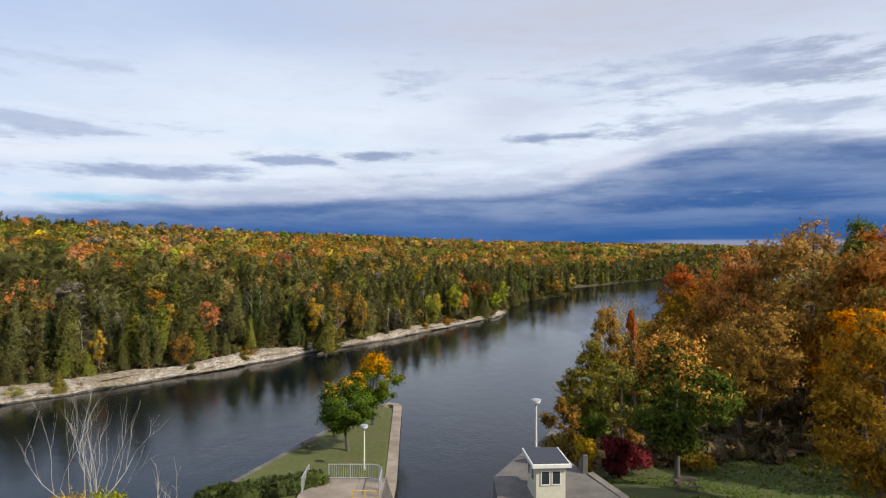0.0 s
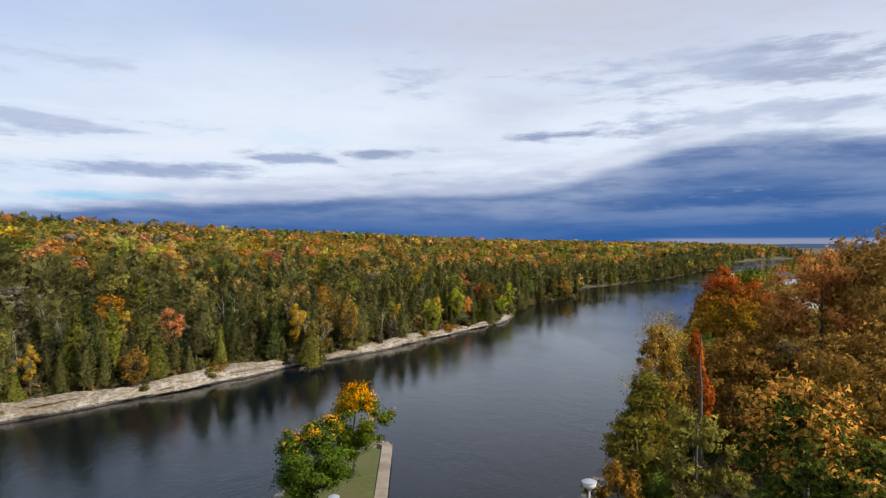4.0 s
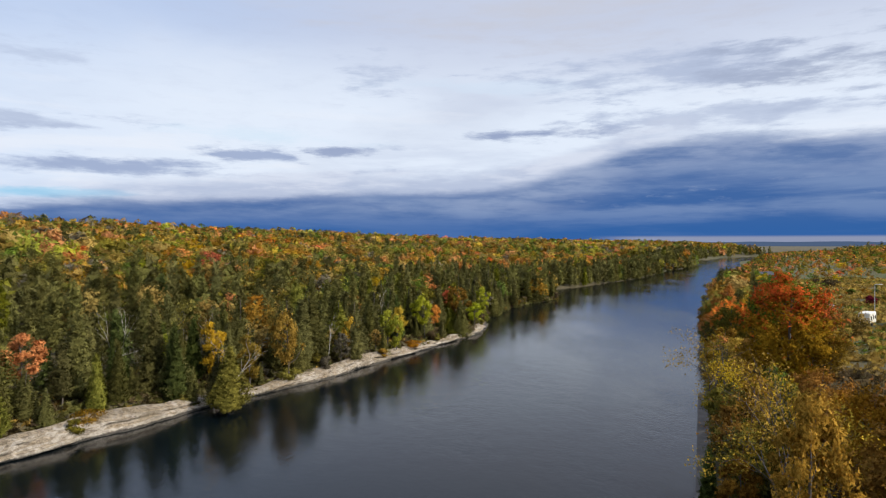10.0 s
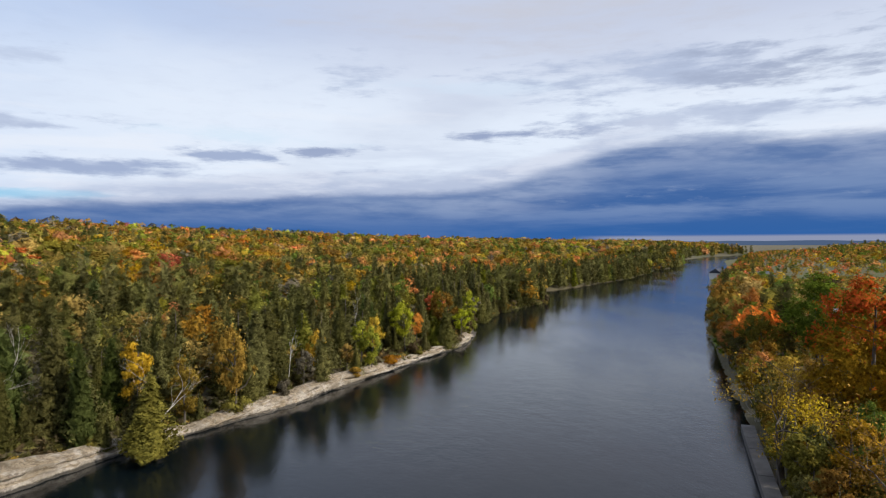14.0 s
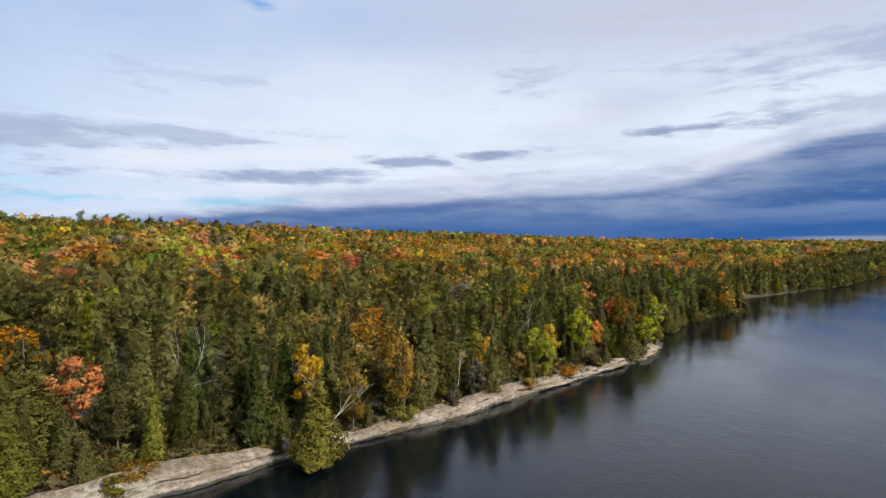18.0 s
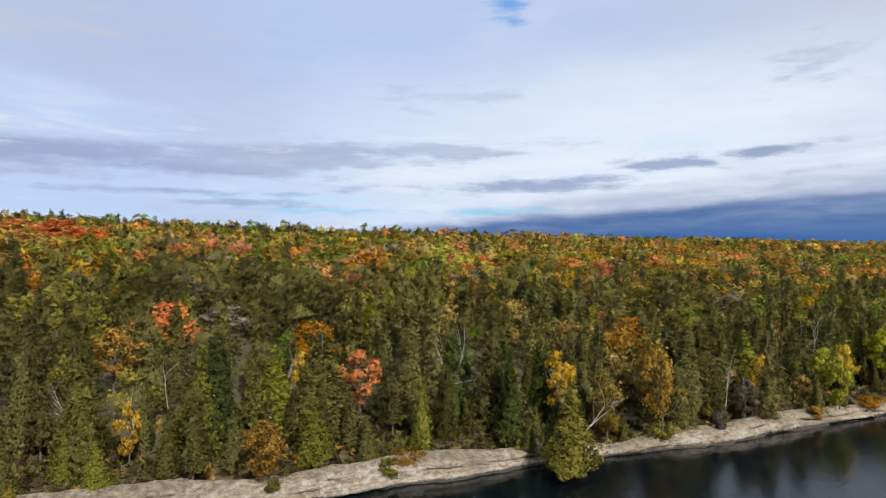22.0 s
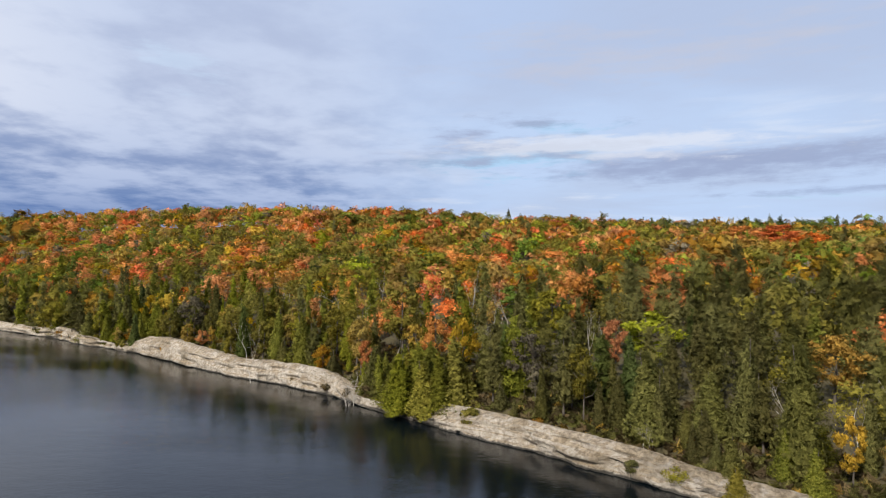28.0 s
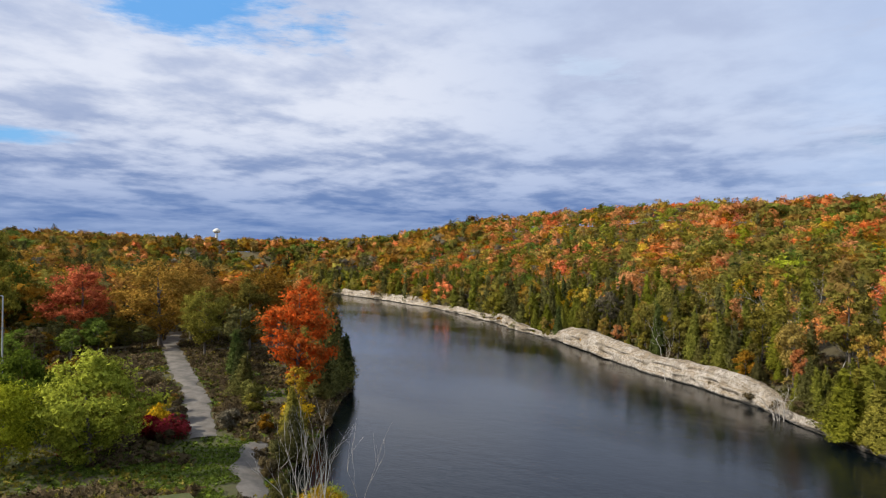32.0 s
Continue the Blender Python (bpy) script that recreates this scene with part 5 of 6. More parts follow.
# ---------------------------------------------------------------- paths
def ribbon(name, pts, wide, mat, label, lift=0.06, step=1.2):
    p = chaikin(pts, 3)
    seg = np.hypot(*np.diff(p, axis=0).T)
    run = np.r_[0, np.cumsum(seg)]
    s = np.arange(0, run[-1], step)
    x, y = np.interp(s, run, p[:, 0]), np.interp(s, run, p[:, 1])
    tx, ty = np.gradient(x), np.gradient(y)
    m = np.hypot(tx, ty)
    rows, cols = [], 5
    rng = np.random.default_rng(len(pts))
    jag = np.convolve(rng.normal(0, 1.4, len(s)), np.ones(3) / 3, "same")
    for k in range(cols):
        o = (k / (cols - 1) - 0.5) * (wide + (jag if k in (0, cols - 1) else 0))
        xx, yy = x - ty / m * o, y + tx / m * o
        rows.append(np.c_[xx, yy, land(xx, yy)[0] + lift - (0.10 if k in (0, cols - 1) else 0.0)])
    v = np.stack(rows, 1).reshape(-1, 3)
    i = (np.arange(len(s) - 1)[:, None] * cols + np.arange(cols - 1)[None]).ravel()
    tagged(new(name, mesh_from(name, v, np.c_[i, i + cols, i + cols + 1, i + 1], [mat], True)), label, "path", kind="structure")


ribbon("path_west", [(-70, -82), (-58, -59), (-50, -38), (-42.7, -17), (-36.5, -3), (-33.0, 5)], 3.4, GRAVEL, "pale gravel track through the brush", 0.16)
ribbon("path_shore", [(-40, 8.5), (-36, 10.5), (-33, 14), (-30.5, 19), (-28, 24)], 2.8, GRAVEL, "pale trodden gravel by the shore", 0.16)

ribbon("path_cross", [(-57, -60), (-46, -58), (-34, -60), (-22, -66)], 2.4, GRAVEL, "pale dirt track crossing the rough ground", 0.16)

# ---------------------------------------------------------------- single trees that stand out, far bank
BANK = "on the wooded far bank"


def hero(kind, mat, x, y, H, spread, where=BANK, **kw):
    """A tree that stands out; the woods keep clear of it."""
    HERO_SPOTS.append((x, y, H * 0.2 * spread))
    return tree(kind, mat, x, y, H, spread, where, **kw)


# overhanging cedars at the water
# this one's sunlit look comes from olive foliage in place of cedar green
hero("cedar", F_OLIVE, -23.6, 126.6, 8.5, 1.35, "cedar leaning over the water", z=0.4, label="olive-lit cedar leaning over the water", group="cedars at the waterline", variant=2)
hero("cedar", F_CEDAR, -25.6, 128.2, 7.0, 1.2, z=0.6, label="dark green cedar leaning over the water", group="cedars at the waterline", variant=0)
hero("broadleaf", F_GOLD, -45.0, 107.2, 7.6, 1.0, z=-0.6, label="golden-brown cedar at the water's edge", group="cedars at the waterline", variant=2)
hero("cedar", F_OLIVE, -57.0, 91.0, 3.6, 1.5, z=0.2, label="small olive-green cedar on the rock ledge", group="cedars at the waterline", variant=2)
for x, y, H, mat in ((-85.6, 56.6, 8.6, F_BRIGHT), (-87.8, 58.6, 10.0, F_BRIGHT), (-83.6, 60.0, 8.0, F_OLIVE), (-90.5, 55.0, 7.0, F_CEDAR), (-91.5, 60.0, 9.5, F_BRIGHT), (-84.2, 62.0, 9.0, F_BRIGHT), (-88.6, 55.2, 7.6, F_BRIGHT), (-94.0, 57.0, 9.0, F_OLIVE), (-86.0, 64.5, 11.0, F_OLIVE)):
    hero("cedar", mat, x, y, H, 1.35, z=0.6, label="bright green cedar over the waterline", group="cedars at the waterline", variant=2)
hero("broadleaf", F_LIME, 17.2, 200.0, 7.0, 1.0, z=0.5, label="bright yellow-green bush at the waterline")
hero("broadleaf", F_GOLD, 13.0, 199.5, 11.0, 0.85)
hero("broadleaf", F_ORANGE, 6.5, 189.0, 6.5, 0.7)
hero("broadleaf", F_ORANGE, 5.0, 186.5, 5.0, 0.6)
# bright crowns among the conifers
for x, y, top, wide, mat in ((-90.5, 92.0, 15.2, 10.0, F_LIME), (-46.5, 121.7, 10.2, 6.6, F_ORANGE), (-74.3, 108.5, 12.8, 6.8, F_GOLD), (-168.2, 127.5, 18.5, 20.0, F_TAN),
                             (-85.5, 160.6, 15.2, 9.5, F_TAN), (-75.6, 125.2, 13.6, 9.5, F_GREY), (-27.5, 134.5, 11.6, 5.0, F_YELLOW),
                             (-18.5, 141.5, 12.0, 4.8, F_YELLOW), (-10.5, 157.5, 9.0, 3.6, F_YELLOW), (-2.0, 172.0, 9.5, 3.4, F_YELLOW), (-95.0, 60.6, 14.0, 4.5, F_ORANGE), (-92.0, 65.0, 14.5, 5.0, F_YELLOW),
                             (-104.5, 54.0, 18.6, 8.5, F_OLIVE), (-120.0, 74.0, 17.0, 9.0, F_GREEN), (-97.0, 78.0, 17.5, 8.0, F_OLIVE), (-88.0, 86.5, 10.0, 4.5, F_ORANGE), (-52.0, 118.0, 9.0, 4.0, F_YELLOW), (-60.0, 128.0, 14.0, 6.0, F_RUST)):
    g0 = ground_z(x, y)
    H = max(top - g0, 9.0)
    hero("broadleaf", mat, x, y, H, wide / 6.9 / (H / 11.0), group="bright trees of the far bank")
for x, y, top, wide, mat in ((-104.9, 247.1, 19.5, 9.5, F_RED), (-80.5, 263.9, 18.5, 9.0, F_ORANGE), (-90.0, 258.0, 18.0, 10.0, F_TAN), (-70.0, 268.0, 18.0, 6.5, F_RED), (-165.0, 182.4, 24.0, 14.0, F_RED), (-172.0, 176.0, 21.0, 9.0, F_ORANGE),
                             (-218.8, 168.1, 32.0, 12.0, F_RED), (-205.0, 172.0, 29.0, 11.0, F_RED), (-232.0, 160.0, 32.5, 12.0, F_ORANGE), (-200.0, 150.0, 27.0, 14.0, F_RUST), (-185.0, 130.0, 21.0, 14.0, F_RUST),
                             (38.8, 510.0, 15.5, 14.0, F_RED), (52.0, 512.0, 14.0, 14.0, F_RED), (24.0, 505.0, 15.0, 13.0, F_ORANGE), (80.0, 520.0, 15.5, 11.0, F_ORANGE), (62.0, 318.0, 10.0, 7.0, F_ORANGE)):
    g0 = ground_z(x, y)
    H = max(top + 2.5 - g0, 9.0)
    hero("broadleaf", mat, x, y, H, wide / 4.8 / (H / 11.0), "on the far hillside", group="bright trees of the hillside")


def bare_tree(name, label, x, y, z, H, r, seed, stems=1, depth=4, mat=BARK_PALE, spread=0.5, rise=0.25, leaf=None):
    rng = np.random.default_rng(seed)
    e = thing(name, label, "dead tree", x, y, z, group="dead trees")
    for s in range(stems):
        parts = []
        way = np.array([rng.normal(0, 0.15), rng.normal(0, 0.15), 1.0]) if stems > 1 else np.array([rng.normal(0, 0.06), rng.normal(0, 0.06), 1.0])
        branches((rng.normal(0, 0.35) * (stems > 1), rng.normal(0, 0.35) * (stems > 1), -0.2), way / np.linalg.norm(way), H * 0.42 * rng.uniform(0.8, 1.1), r, depth, rng, parts, spread, 5, rise)
        v, f = join(parts)
        o = new("stem", mesh_from("stem", v, f, [mat], True))
        o.parent = e
        if leaf:
            tips = np.array([p[-1] for p, _ in parts[len(parts) // 4:]])
            c = np.repeat(tips, 22, 0) + rng.normal(0, 0.42, (len(tips) * 22, 3)) - (0, 0, 0.2)
            o = new("leaves", leaf_mesh("leaves", leaf_cards(c, rng.normal(0, 1, c.shape) + (0, 0, 0.6), 0.13, rng), leaf))
            o.parent = e
    return e


bare_tree("dead_tree", "pale bare dead tree with several forking stems by the shore", -22.3, 39.0, ground_z(-22.3, 39.0), 12.5, 0.085, 4, stems=3, depth=4, spread=0.33, rise=0.34)
bare_tree("dead_tree", "small bare leaning dead tree by the shore", -18.0, 40.5, ground_z(-18.0, 40.5), 6.0, 0.08, 9, stems=2, depth=3, spread=0.4)
for x, y, H, sd, lb in ((-39.5, 129.5, 11.5, 21, "grey bare spreading tree among the cedars"), (-63.5, 99.0, 8.5, 22, "grey dead tree with tangled bare branches"), (-56.0, 108.0, 9.5, 23, "tall grey dead spruce"),
                        (-27.0, 131.0, 12.0, 24, "white-stemmed bare birch on the bank"), (-25.6, 132.0, 12.5, 25, "white-stemmed bare birch on the bank"), (-13.5, 152.0, 9.0, 26, "grey bare tree on the bank"),
                        (-108.0, 26.0, 14.0, 27, "tall pale dead trunk above the cliff"), (-92.0, 48.0, 6.0, 28, "tangled grey dead branches over the cliff"), (-67.0, 86.0, 3.5, 29, "pale uprooted stump on the ledge")):
    bare_tree("dead_tree", lb, x, y, ground_z(x, y) - 0.1, H, 0.10 if H > 5 else 0.06, sd, stems=1 if H > 7 else 4, depth=4, spread=0.42, rise=0.12)
rng_d = random.Random(14)
for i in range(26):
    s = rng_d.uniform(0, 1)
    x, y = np.interp(s, [0, .35, .7, 1], [-150, -95, -45, 5]), np.interp(s, [0, .35, .7, 1], [-10, 55, 112, 182])
    d = rng_d.uniform(5, 30)
    x, y = x - 0.76 * d + rng_d.uniform(-3, 3), y + 0.65 * d + rng_d.uniform(-3, 3)
    H = rng_d.uniform(8, 13.5)
    bare_tree("dead_tree", rng_d.choice(["slender pale bare tree among the cedars", "grey leafless tree in the bank-side wood"]), x, y, ground_z(x, y) - 0.1, H, 0.075, 300 + i, stems=rng_d.choice([1, 1, 2]), depth=3, spread=rng_d.uniform(0.3, 0.6), rise=0.15)

# ---------------------------------------------------------------- east bank, beside the lock
EAST = "beside the lock on the east bank"
G_E = "trees on the east bank"
for kind, mat, x, y, H, sp, var in (
        ("maple", F_MAPLE2, 18.6, 48.5, 12.6, 1.02, 0), ("tall_tree", F_GOLD, 26.5, 73.5, 12.5, 1.1, 0), ("tall_tree", F_TURN, 37.5, 79.0, 20.0, 0.85, 1), ("tall_tree", F_GOLD, 45.0, 75.0, 24.0, 0.95, 3),
        ("tall_tree", F_TURN, 51.0, 66.0, 24.5, 0.95, 0), ("tall_tree", F_TURN, 40.0, 58.0, 14.0, 1.1, 2), ("tall_tree", F_RUST, 46.0, 92.0, 9.0, 1.0, 1), ("tall_tree", F_GREEN, 57.0, 85.0, 24.0, 0.7, 2),
        ("tall_tree", F_GOLD, 26.6, 37.5, 14.5, 0.85, 1), ("tall_tree", F_GOLD, 35.0, 68.0, 14.5, 1.0, 3), ("tall_tree", F_OLIVE, 15.5, 65.0, 11.5, 0.9, 2), ("broadleaf", F_OLIVE, 13.0, 60.0, 9.0, 0.9, 1), ("broadleaf", F_OLIVE, 17.2, 58.8, 9.8, 0.95, 0),
        ("broadleaf", F_GOLD, 11.2, 57.5, 7.5, 0.9, 3), ("tall_tree", F_GOLD, 19.5, 73.0, 14.5, 0.62, 2), ("tall_tree", F_OLIVE, 28.2, 88.0, 10.0, 0.85, 0), ("tall_tree", F_OLIVE, 33.6, 98.0, 8.5, 0.95, 2), ("tall_tree", F_GREEN, 38.8, 107.0, 8.0, 0.9, 0), ("tall_tree", F_GOLD, 44.2, 121.5, 9.0, 0.85, 2),
        ("tall_tree", F_REDTOP, 44.8, 114.5, 17.5, 1.0, 1), ("tall_tree", F_REDTOP, 52.5, 121.0, 14.0, 0.9, 3), ("tall_tree", F_TAN, 57.0, 124.0, 15.0, 0.9, 0), ("tall_tree", F_GREEN, 67.0, 150.5, 16.0, 1.25, 1), ("tall_tree", F_GREEN, 72.0, 158.0, 14.0, 0.8, 2),
        ("tall_tree", F_ORANGE, 66.0, 168.0, 13.0, 0.75, 0), ("tall_tree", F_OLIVE, 60.0, 155.0, 10.0, 0.9, 3), ("spruce", F_SPRUCE, 22.3, 88.6, 7.5, 0.9, 0), ("spruce", F_SPRUCE, 62.0, 160.5, 10.0, 1.0, 1), ("spruce", F_SPRUCE, 66.5, 170.0, 10.5, 1.1, 2),
        # trees mostly beyond the right edge of view, added to shade the east bank
        ("tall_tree", F_TURN, 58.0, 56.0, 20.0, 1.1, 1), ("tall_tree", F_GOLD, 62.0, 72.0, 21.0, 1.1, 2), ("tall_tree", F_TURN, 46.0, 47.0, 17.0, 1.0, 3), ("tall_tree", F_RUST, 36.0, 47.0, 13.0, 0.9, 0), ("tall_tree", F_GOLD, 54.0, 42.0, 19.0, 1.1, 2), ("tall_tree", F_OLIVE, 44.0, 34.0, 16.0, 1.0, 1),
        ("tall_tree", F_GOLD, 31.0, 64.0, 11.5, 0.9, 1), ("tall_tree", F_RUST, 42.0, 68.0, 12.0, 1.0, 0), ("tall_tree", F_RUST, 33.0, 86.0, 11.0, 0.9, 3), ("tall_tree", F_OLIVE, 52.0, 98.0, 15.0, 1.0, 0), ("tall_tree", F_OLIVE, 46.0, 84.0, 13.0, 1.1, 2), ("tall_tree", F_GOLD, 62.0, 104.0, 15.0, 1.0, 3), ("tall_tree", F_RUST, 39.5, 101.0, 9.0, 0.9, 3),
        ("broadleaf", F_GOLD, 52.0, 142.0, 8.5, 1.0, 0), ("broadleaf", F_YELLOW, 46.5, 128.0, 8.0, 0.9, 1), ("broadleaf", F_RUST, 38.0, 92.0, 8.0, 1.2, 2), ("broadleaf", F_GOLD, 35.0, 104.5, 8.0, 0.9, 2), ("broadleaf", F_YELLOW, 30.0, 94.5, 7.0, 0.8, 1)):
    tree(kind, mat, x, y, H, sp, "on the east bank" if mat is F_REDTOP else EAST, group=G_E, variant=var)
# a column of flame-red creeper on a dead trunk
e = thing("creeper_trunk", "dead trunk clad in flame-orange creeper", "tree", 21.4, 68.3, ground_z(21.4, 68.3), group=G_E)
rng_c = np.random.default_rng(3)
n = 1700
u, w = rng_c.random(n), rng_c.uniform(0, 6.283, n)
rad = 0.75 * (0.42 + 0.22 * np.sin(u * 17) + 0.35 * (1 - u) * (np.sin(3 * w + 7 * u) > 0.4)) * rng_c.uniform(0.5, 1.1, n)
c = np.c_[np.cos(w) * rad + 0.5 * np.sin(u * 5), np.sin(w) * rad, 4.0 + u * 9.2]
o = new("creeper", leaf_mesh("creeper", leaf_cards(c, np.c_[np.cos(w), np.sin(w), np.full(n, 0.4)], 0.26, rng_c), F_DEEP))
o.parent = e
v, f = trunk_geo(13.0, 0.22, [np.array((1.0, 0.3, 8.0)), np.array((-0.9, 0.4, 10.0))], 5)
o = new("trunk", mesh_from("trunk", v, f, [BARK]))
o.parent = e
# bare willow twigs that hang over the river wall
bare_tree("leaning_willow", "half-bare willow leaning over the river wall", 35.2, 112.6, 0.8, 12.5, 0.16, 41, stems=5, depth=4, mat=BARK, spread=0.6, rise=0.05, leaf=F_YELLOW)
bare_tree("half_bare_tree", "sparse golden half-bare tree behind the river wall", 31.0, 93.0, 1.0, 12.0, 0.15, 47, stems=3, depth=4, mat=BARK, spread=0.5, rise=0.15, leaf=F_GOLD)
bare_tree("half_bare_tree", "sparse yellow half-bare tree behind the river wall", 23.5, 79.0, 1.5, 13.0, 0.15, 48, stems=3, depth=4, mat=BARK, spread=0.5, rise=0.15, leaf=F_YELLOW)
bare_tree("dead_shrub", "pale bare shrub by the river wall", 44.0, 131.0, 1.0, 5.0, 0.06, 42, stems=6, depth=3, spread=0.5, rise=0.05)
# shrubs
rng_b = random.Random(8)
tree("shrub", F_WINE, 14.6, 53.0, 4.2, 0.95, "beside the lawn", group="shrubs of the east bank")
tree("shrub", F_WINE, 16.6, 54.0, 3.4, 0.95, "beside the lawn", group="shrubs of the east bank")
tree("shrub", F_TAN, 10.6, 52.3, 4.8, 0.7, "behind the cabin", group="shrubs of the east bank")
tree("shrub", F_YELLOW, 12.0, 52.6, 4.2, 0.7, "behind the cabin", group="shrubs of the east bank")
for i in range(44):
    y = 58 + 76 * rng_b.random()
    x = 6.9 + (y - 57.2) * 0.495 + rng_b.uniform(2.5, 5.0)
    tree("shrub", rng_b.choice([F_BRUSH, F_RUST, F_OLIVE, F_CEDAR, F_GREEN, F_YELLOW, F_GOLD]), x, y, rng_b.uniform(1.6, 4.2), rng_b.uniform(0.8, 1.1), "close behind the river wall", group="shrubs of the east bank")
for i in range(70):
    v = rng_b.random()
    x, y = 11 + 44 * v ** 1.2 + rng_b.uniform(-1, 12), 58 + 82 * v + rng_b.uniform(-4, 4)
    if x < 10.0 + (y - 57.2) * 0.5 + 1.2:
        x = 10.0 + (y - 57.2) * 0.5 + rng_b.uniform(1.2, 6)
    mat = rng_b.choice([F_BRUSH, F_BRUSH, F_RUST, F_OLIVE, F_CEDAR, F_GREEN, F_LIME, F_WINE, F_GOLD, F_BRUSH])
    tree("shrub", mat, x, y, rng_b.uniform(1.8, 4.8), rng_b.uniform(0.8, 1.2), "in the brush behind the river wall", group="shrubs of the east bank")

# dark growth that leans over the river wall further down
for i in range(34):
    y = 84 + 1.9 * i + rng_b.uniform(-0.8, 0.8)
    x = 6.9 + (y - 57.2) * 0.495 + rng_b.uniform(1.2, 2.6) + (0.5 if y < 100 else 0)
    tree("broadleaf", rng_b.choice([F_OLIVE, F_CEDAR, F_GOLD, F_RUST, F_CEDAR]), x, y, rng_b.uniform(4.5, 7.5), rng_b.uniform(0.75, 1.05), "leaning over the river wall", group=G_E)

for i in range(34):
    y = 127 + 2.2 * i + rng_b.uniform(-0.8, 0.8)
    x = np.interp(y, sb[::-1, 1], sb[::-1, 0]) + rng_b.uniform(1.2, 3.2)
    tree("broadleaf", rng_b.choice([F_OLIVE, F_CEDAR, F_GOLD, F_RUST, F_CEDAR, F_ORANGE]), x, y, rng_b.uniform(4.5, 8.0), rng_b.uniform(0.8, 1.1), "leaning over the east shore", group=G_E)

# raised lawn beside the west deck
bm = prism(bmesh.new(), [(-24, 20), (-9.95, 20), (-9.95, 43.6), (-13.5, 43.2), (-16.6, 41.6), (-20.5, 36)], -1, [2.6, 5.15, 5.05, 4.7, 4.2, 3.4])
bmesh.ops.triangulate(bm, faces=bm.faces[:])
structure("lawn_west", bm, LAWN, "mown lawn sloping beside the west lock deck", "lawn")
# juniper hedge at the end of the west deck
e = thing("hedge", "low spreading dark green juniper hedge", "hedge", -12.8, 42.9, 4.55)
rng_c = np.random.default_rng(6)
for k in range(9):
    n = 520
    d = rng_c.normal(0, 1, (n, 3))
    d /= np.linalg.norm(d, axis=1)[:, None]
    d[:, 2] = np.abs(d[:, 2])
    c = d * (1.25, 0.9, 0.85) * rng_c.uniform(0.6, 1.1, (n, 1)) + (-3.4 + k * 0.85, 0.35 * math.sin(k * 1.7) + 0.05 * k, 0.0)
    o = new("bush", leaf_mesh("bush", leaf_cards(c, d, 0.28, rng_c, 1.7), F_SPRUCE))
    o.parent = e
    o.location.z = 0.12 * k - 0.3

# trees of the pier
tree("maple", F_MAPLE, -10.0, 64.6, 8.4, 1.22, "on the grassy pier", z=0.62, label="round green maple turning orange on the grassy pier", group="maples on the pier", variant=1)
tree("maple", F_MAPLE2, -8.4, 74.0, 9.0, 1.0, "on the grassy pier", z=0.58, label="orange-turning maple near the pier's tip", group="maples on the pier", variant=0)

